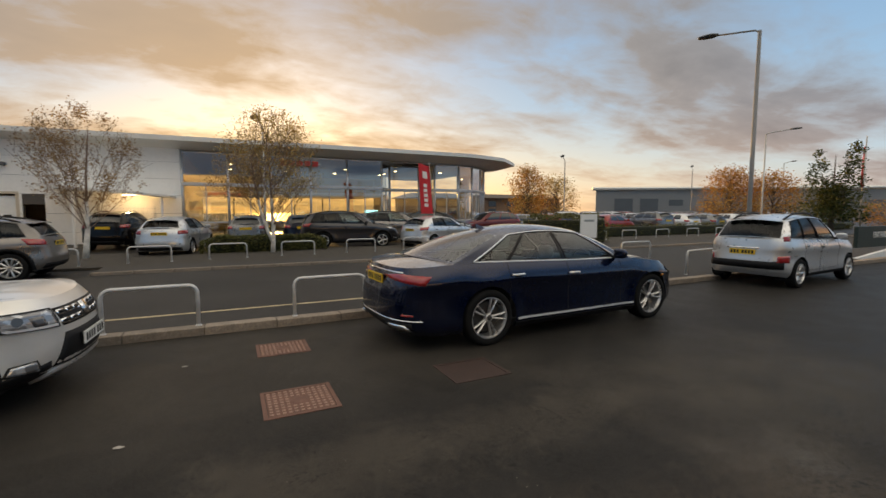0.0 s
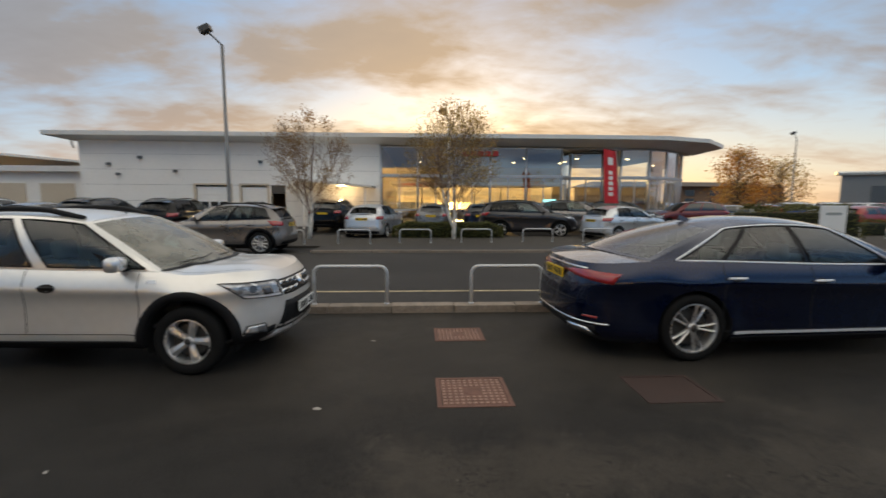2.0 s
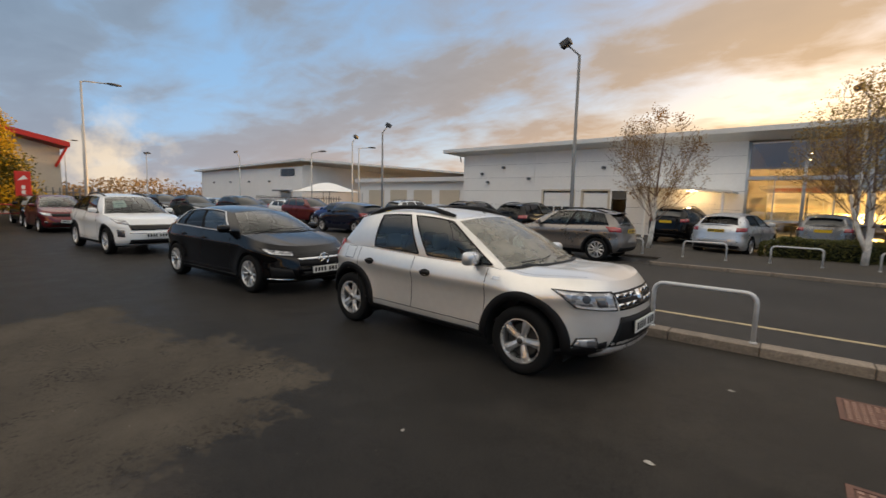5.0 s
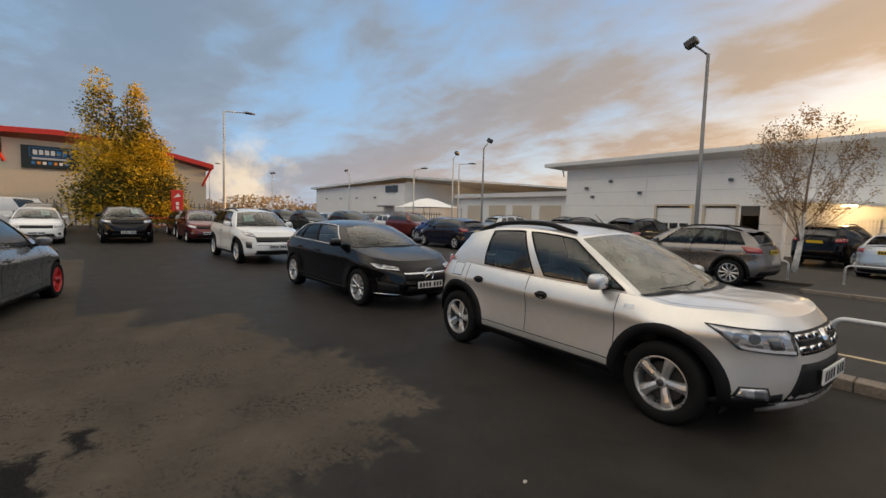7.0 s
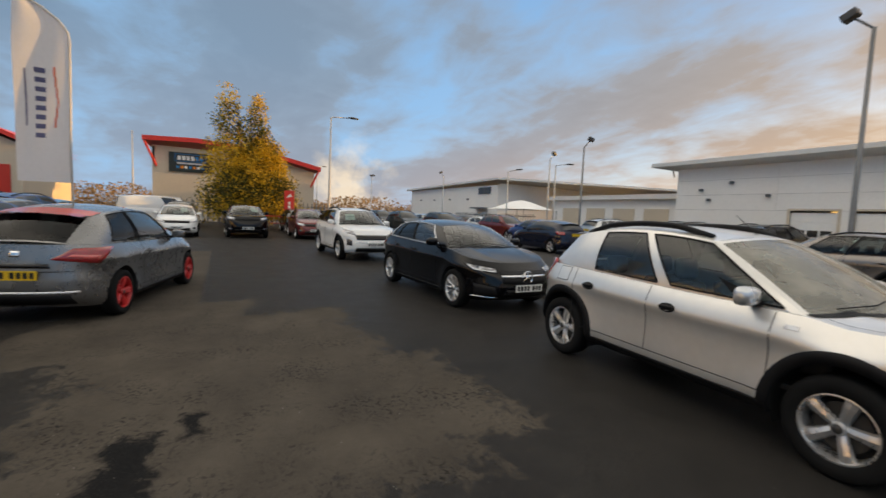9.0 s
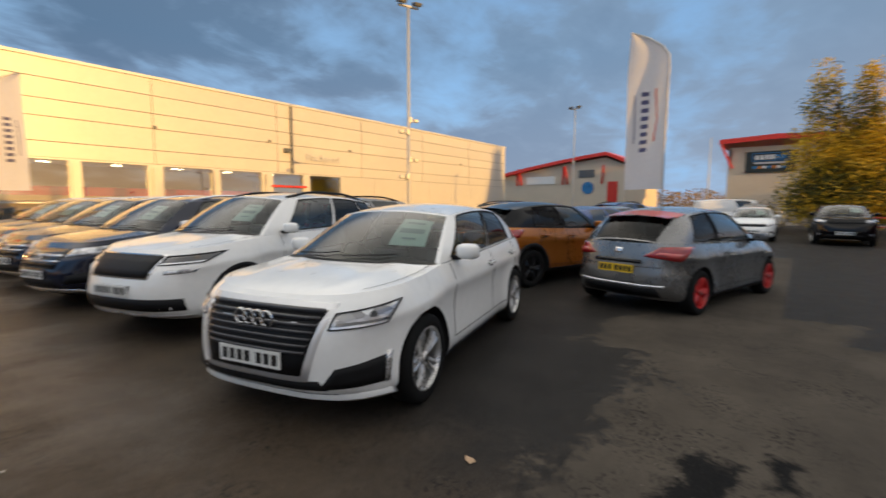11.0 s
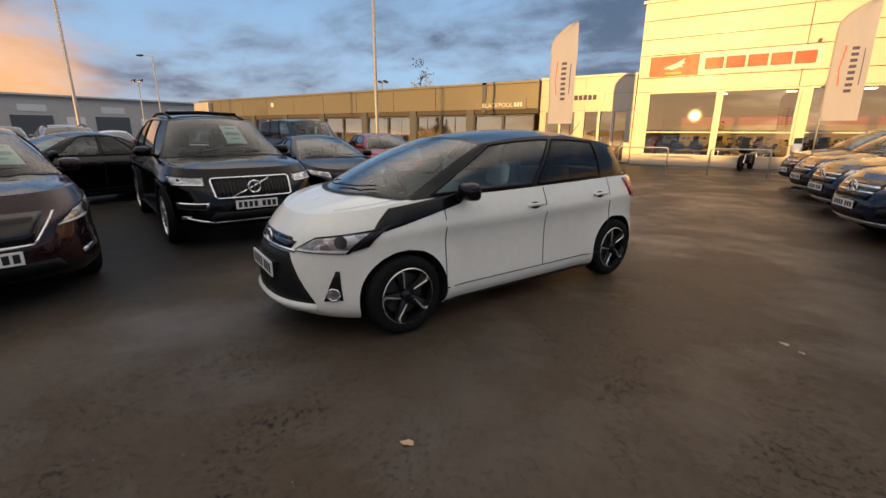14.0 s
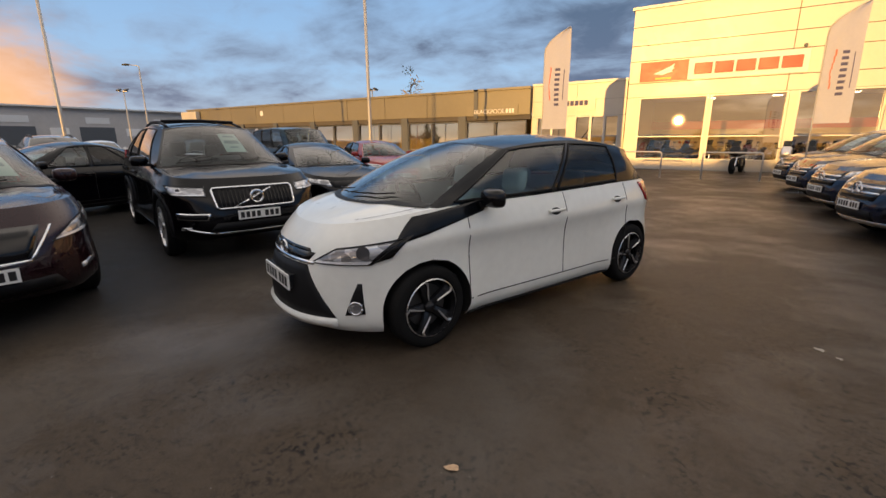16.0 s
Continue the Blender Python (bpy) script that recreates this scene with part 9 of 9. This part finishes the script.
# black large suv
P = spec("suv", 4.95, 1.93, 1.74, 2.98, 0.87, 0.375, nose=0.90, waist=1.10, clad=0.06, rails=0.05, spokes=(5, 0.05, 0.14), fplate=0.56, nf=3.4, cf=0.85)
P["trim"] = [
    ("headlamp", "f2", [(0.56, 0.80), (0.98, 0.82), (1.12, 0.93), (0.56, 0.90)], M_LENS, 0.007, (10, 3)),
    ("grille", "f1", [(-0.445, 0.655), (0.445, 0.655), (0.485, 0.885), (-0.485, 0.885)], M_PLASTIC, 0.012, (14, 3)),
    ("grille_bar", "f1", [(-0.30, 0.655), (-0.26, 0.655), (0.30, 0.885), (0.26, 0.885)], M_CHROME, 0.016, (4, 4)),
    ("intake_frame", "f2", [(0.58, 0.515), (0.97, 0.53), (1.0, 0.61), (0.55, 0.60)], M_CHROME, 0.008, (6, 2)),
    ("air_intake", "f2", [(0.60, 0.532), (0.95, 0.545), (0.975, 0.598), (0.575, 0.588)], M_PLASTIC, 0.012, (6, 2)),
    ("lower_grille", "f1", [(-0.6, 0.36), (0.6, 0.36), (0.5, 0.48), (-0.5, 0.48)], M_PLASTIC, 0.006, (12, 2)),
    ("bumper_strip", "f1", [(-0.52, 0.335), (0.52, 0.335), (0.52, 0.36), (-0.52, 0.36)], M_CHROME, 0.014, (16, 1)),
    ("bumper_strip_end", "f2", [(0.52, 0.335), (0.86, 0.41), (0.86, 0.43), (0.52, 0.36)], M_CHROME, 0.014, (6, 1)),
    ("fog_lamp", "f2", [(0.78, 0.40), (0.92, 0.40), (0.92, 0.44), (0.78, 0.44)], M_LENS, 0.008, (4, 1)),
    ("tail_lamp", "r2", [(0.7, 0.9), (0.95, 0.9), (0.95, 1.3), (0.75, 1.3)], M_TAIL, 0.008, (4, 4))]
xc, x_sh, x_fn = make_car("suv_car", "black seven-seat suv with framed grille, roof bars and price sheet", 6.55, -3.02, 163, P, BLACK, 2, sheet=(0.06, 0.44, 0.28, 0.76))
bx = x_sh.at(0, 0.77).x + 0.045
for t in (0.22, 0.62):
    ends = [x_fn["roof"](t, 0.86 * k) + Vector((0, 0, 0.065)) for k in (-1, 1)]
    part("roof_cross_bar", tube([ends[0], (ends[0] + ends[1]) / 2 + Vector((0, 0, 0.02)), ends[1]], 0.022, 8), M_PLASTIC, xc, smooth=True)
out_x = Vector((0.014, 0, 0.004))
edge = [(a, 0.645) for a in lin(-0.45, 0.45, 14)] + [(0.475, 0.665), (0.495, 0.86)] + [(a, 0.885) for a in lin(0.47, -0.47, 14)] + [(-0.495, 0.86), (-0.475, 0.665), (-0.45, 0.645)]
part("grille_frame", tube([x_sh.at(a, b) + out_x for a, b in edge], 0.015, 6), M_CHROME, xc, "chrome grille surround", smooth=True)
for a in lin(-0.42, 0.42, 18):
    part("grille_slat", tube([x_sh.at(a, b) + out_x for b in lin(0.66, 0.87, 4)], 0.006, 5), M_GLOSSBLACK, xc)
part("badge", tube([(bx, 0.075 * math.cos(a), 0.77 + 0.075 * math.sin(a)) for a in lin(0, 2 * math.pi, 24)], 0.016, 8), M_CHROME, xc, "round chrome badge")

# plum electric hatchback
P = spec("hatch", 4.49, 1.79, 1.54, 2.70, 0.95, 0.32, nose=0.84, waist=1.02)
P["trim"] = [
    ("headlamp", "f2", [(0.52, 0.665), (0.92, 0.70), (1.16, 0.90), (0.72, 0.785)], M_LENS, 0.008, (10, 3)),
    ("grille", "f1", [(-0.36, 0.55), (0.36, 0.55), (0.46, 0.80), (-0.46, 0.80)], M_GLOSSBLACK, 0.006, (12, 3)),
    ("chrome_bar", "f2", [(0.330, 0.535), (0.358, 0.535), (0.545, 0.79), (0.525, 0.79)], M_CHROME, 0.012, (2, 5)),
    ("chrome_strip", "f1", [(-0.35, 0.535), (0.35, 0.535), (0.35, 0.556), (-0.35, 0.556)], M_CHROME, 0.012, (12, 1)),
    ("lower_grille", "f1", [(-0.6, 0.28), (0.6, 0.28), (0.5, 0.40), (-0.5, 0.40)], M_PLASTIC, 0.006, (12, 2)),
    ("fog_lamp", "f2", [(0.76, 0.38), (0.98, 0.40), (0.98, 0.44), (0.76, 0.42)], M_LENS, 0.01, (4, 1)),
    ("tail_lamp", "r2", [(0.5, 0.9), (0.95, 0.9), (0.95, 1.0), (0.5, 1.0)], M_TAIL, 0.008, (8, 2))]
plum_hatch, l_sh, l_fn = make_car("hatchback", "dark plum electric hatchback with price sheet in the windscreen", 6.02, 0.08, 172, P, PLUM, 2, sheet=(0.25, 0.72, 0.22, 0.66))

lx = l_sh.at(0, 0.69).x + 0.03
part("badge", tube([(lx, 0.085 * math.cos(a), 0.69 + 0.055 * math.sin(a)) for a in lin(0, 2 * math.pi, 24)], 0.011, 8), M_CHROME, plum_hatch, "oval chrome badge")

make_car("saloon_car", "black four-door saloon with dark window line", 10.6, -2.4, 97, spec("saloon", 4.7, 1.84, 1.45, 2.8, 0.92, 0.33), BLACK, 1)
make_car("saloon_car", "black low saloon facing the yard", 7.1, -5.9, 160, spec("saloon", 4.5, 1.8, 1.40, 2.7, 0.9, 0.33), BLACK, 1)
make_car("hatchback", "bright red hatchback behind the white one", 9.0, -10.3, 150, spec("hatch", 4.2, 1.78, 1.44, 2.6, 0.88, 0.31), RED, 1)
# van
P = spec("suv", 4.9, 1.95, 1.95, 3.0, 0.9, 0.34, nose=0.95, waist=1.12, rails=0, clad=0.0, roof_front=1.0, roof_rear=-2.15, rearbase=-2.30, cowl=1.65, windows=[(0.10, 0.34), (0.37, 0.62), (0.65, 0.93)], wrf=0.74, wrr=0.72)
make_car("van", "dark green passenger van with wide side windows", 14.0, -11.0, 165, P, GREEN, 1)

# grey crossover across the road
P = spec("suv", 4.14, 1.78, 1.52, 2.57, 0.83, 0.34, waist=0.98, spokes=(10, 0.035, 0.0), rail_mat=M_PLASTIC)
make_car("crossover_car", "brown-grey crossover parked across the road", -5.95, 14.35, 178, P, BROWNGREY, 1, rim=M_ALLOY)


# ---- parked cars farther off ----
HATCH = spec("hatch", 4.2, 1.78, 1.48, 2.6, 0.85, 0.31)
SUV = spec("suv", 4.5, 1.85, 1.66, 2.66, 0.9, 0.35)
SALOON = spec("saloon", 4.6, 1.82, 1.44, 2.75, 0.9, 0.32)
CR = spec("suv", 4.6, 1.86, 1.66, 2.66, 0.93, 0.355, nose=0.86)
make_car("hatchback", "silver-white hatchback with dark rear screen before the showroom", -1.9, 20.6, 78, spec("hatch", 4.3, 1.8, 1.47, 2.6, 0.9, 0.32), SILVER2, 1)
make_car("suv_car", "dark grey suv parked behind the hoops", 5.1, 20.6, -8, CR, paint("charcoal", (0.035, 0.035, 0.04), 0.6), 1)
make_car("suv_car", "olive grey suv beside the dark one", 8.4, 23.2, -20, CR, BROWNGREY, 1)
make_car("hatchback", "silver three-door hatchback seen from behind", 9.0, 18.9, 22, spec("hatch", 4.1, 1.74, 1.46, 2.5, 0.85, 0.31), SILVER2, 1)
make_car("suv_car", "dark suv near the workshop door", -10.0, 19.6, 88, CR, BLACK, 1)
FAR = [(-4.4, 24.6, 80, SUV, BLACK), (0.9, 24.4, 82, HATCH, GREY), (3.4, 24.8, 85, HATCH, DKBLUE), (11.6, 24.6, -25, SUV, BLACK), (6.0, 25.4, 84, SUV, GREY),
       (15.6, 25.2, 175, SUV, MAROON), (18.6, 26.4, 178, HATCH, GREY), (21.8, 28.0, 175, HATCH, RED), (25.5, 30.5, 178, HATCH, BLUE), (28.5, 33, 175, SUV, WHITE), (24.5, 22.9, 10, HATCH, RED), (31, 36, 178, HATCH, SILVER2),
       (-17.4, 14.9, 178, HATCH, DKBLUE), (-25.4, 18.0, 5, SUV, MAROON), (-21.5, 17.4, 178, HATCH, BLUE), (-14.0, 21.0, 85, SUV, BLACK), (-17.0, 21.6, 88, HATCH, GREY), (-19.9, 22.2, 85, SUV, SILVER2),
       (-29.5, 15.5, 5, SUV, BLACK), (-34, 14.2, 3, SUV, GREEN), (-30, 19.4, 3, HATCH, WHITE), (-34, 18.6, 3, HATCH, RED), (-38, 18, 3, HATCH, GREY), (-39, 14, 3, SUV, BLACK), (-42.5, 17.8, 3, HATCH, SILVER2), (-44, 13.6, 3, HATCH, BLUE), (-33, 22.4, 3, SUV, SILVER2), (-37.5, 22, 3, HATCH, BLACK), (-42, 22, 3, SUV, GREY), (-47, 21, 3, HATCH, WHITE), (-49, 16, 3, SUV, BLACK),
       (-29.8, 5.2, 1, HATCH, BLACK),
       (-31.5, -1.2, 3, SUV, GREY), (-14.2, -3.9, 165, HATCH, BLUE), (-18.5, -4.6, 165, HATCH, GREY), (-17.5, -8.2, 100, SUV, BLACK), (-22.5, -5.5, 165, SUV, BLUE), (-28, -6.0, 165, HATCH, SKY_BLUE),
       (-36.5, -2.2, 90, HATCH, M_PLATEY), (-8.5, -7.0, 165, SUV, GREY), (-9.0, -9.6, 165, HATCH, SILVER2),
       (18.5, -4.8, 170, SUV, GREY), (15.5, -1.0, 175, HATCH, BLACK), (20.5, -11, 165, HATCH, SILVER2), (22, -1.5, 170, SUV, BLACK), (18.3, -13.5, 120, HATCH, GREY), (26, -9, 165, HATCH, WHITE), (31, -6, 165, SUV, GREY)]
PALETTE = [SILVER2, WHITE, GREY, BLACK, RED, BLUE, BROWNGREY, SILVER, MAROON, WHITE, GREY]
rng = random.Random(5)
for r in range(5):
    for c in range(9):
        FAR.append((30 + c * 3.0 + r * 2.5, 24.5 + r * 6.0 - c * 0.2, 82 + rng.uniform(-4, 4), rng.choice((HATCH, HATCH, SUV, SALOON)), rng.choice(PALETTE)))
FAR.append((46.5, 22.5, 8, HATCH, SKY_BLUE))
FAR += [(62 + 3.2 * i, 17 + 0.3 * i, 80, rng.choice((HATCH, SUV)), c) for i, c in enumerate((SILVER2, RED, WHITE, GREY))]
NAMES = {PAINTS[k].name: k.replace("_", " ") for k in PAINTS}
LOW = {}
for fx, fy, fyaw, fp, fm in FAR:
    kind = {id(HATCH): "hatchback", id(SUV): "suv_car", id(SALOON): "saloon_car"}[id(fp)]
    key = (kind, fm.name)
    if key in LOW:
        copy_thing(LOW[key], pose(fx, fy, 0, 0, 0, fyaw))
        continue
    colour = NAMES.get(fm.name, "yellow")
    LOW[key] = make_car(kind, "%s parked %s in the far rows" % (colour, {"hatchback": "hatchback", "suv_car": "suv", "saloon_car": "saloon"}[kind]), fx, fy, fyaw, fp, fm, 0, group="cars in the far rows")[0]
# white van by the fence
P = spec("suv", 4.9, 1.95, 1.95, 3.0, 0.9, 0.34, nose=0.95, waist=1.12, rails=0, clad=0.0, roof_front=1.0, roof_rear=-2.15, rearbase=-2.30, cowl=1.65, windows=[(0.10, 0.34)], doors=[0.09, 0.36], handles=[0.3], wrf=0.74, wrr=0.72)
make_car("van", "plain white panel van by the fence", -34.5, -2.6, 100, P, WHITE, 0)
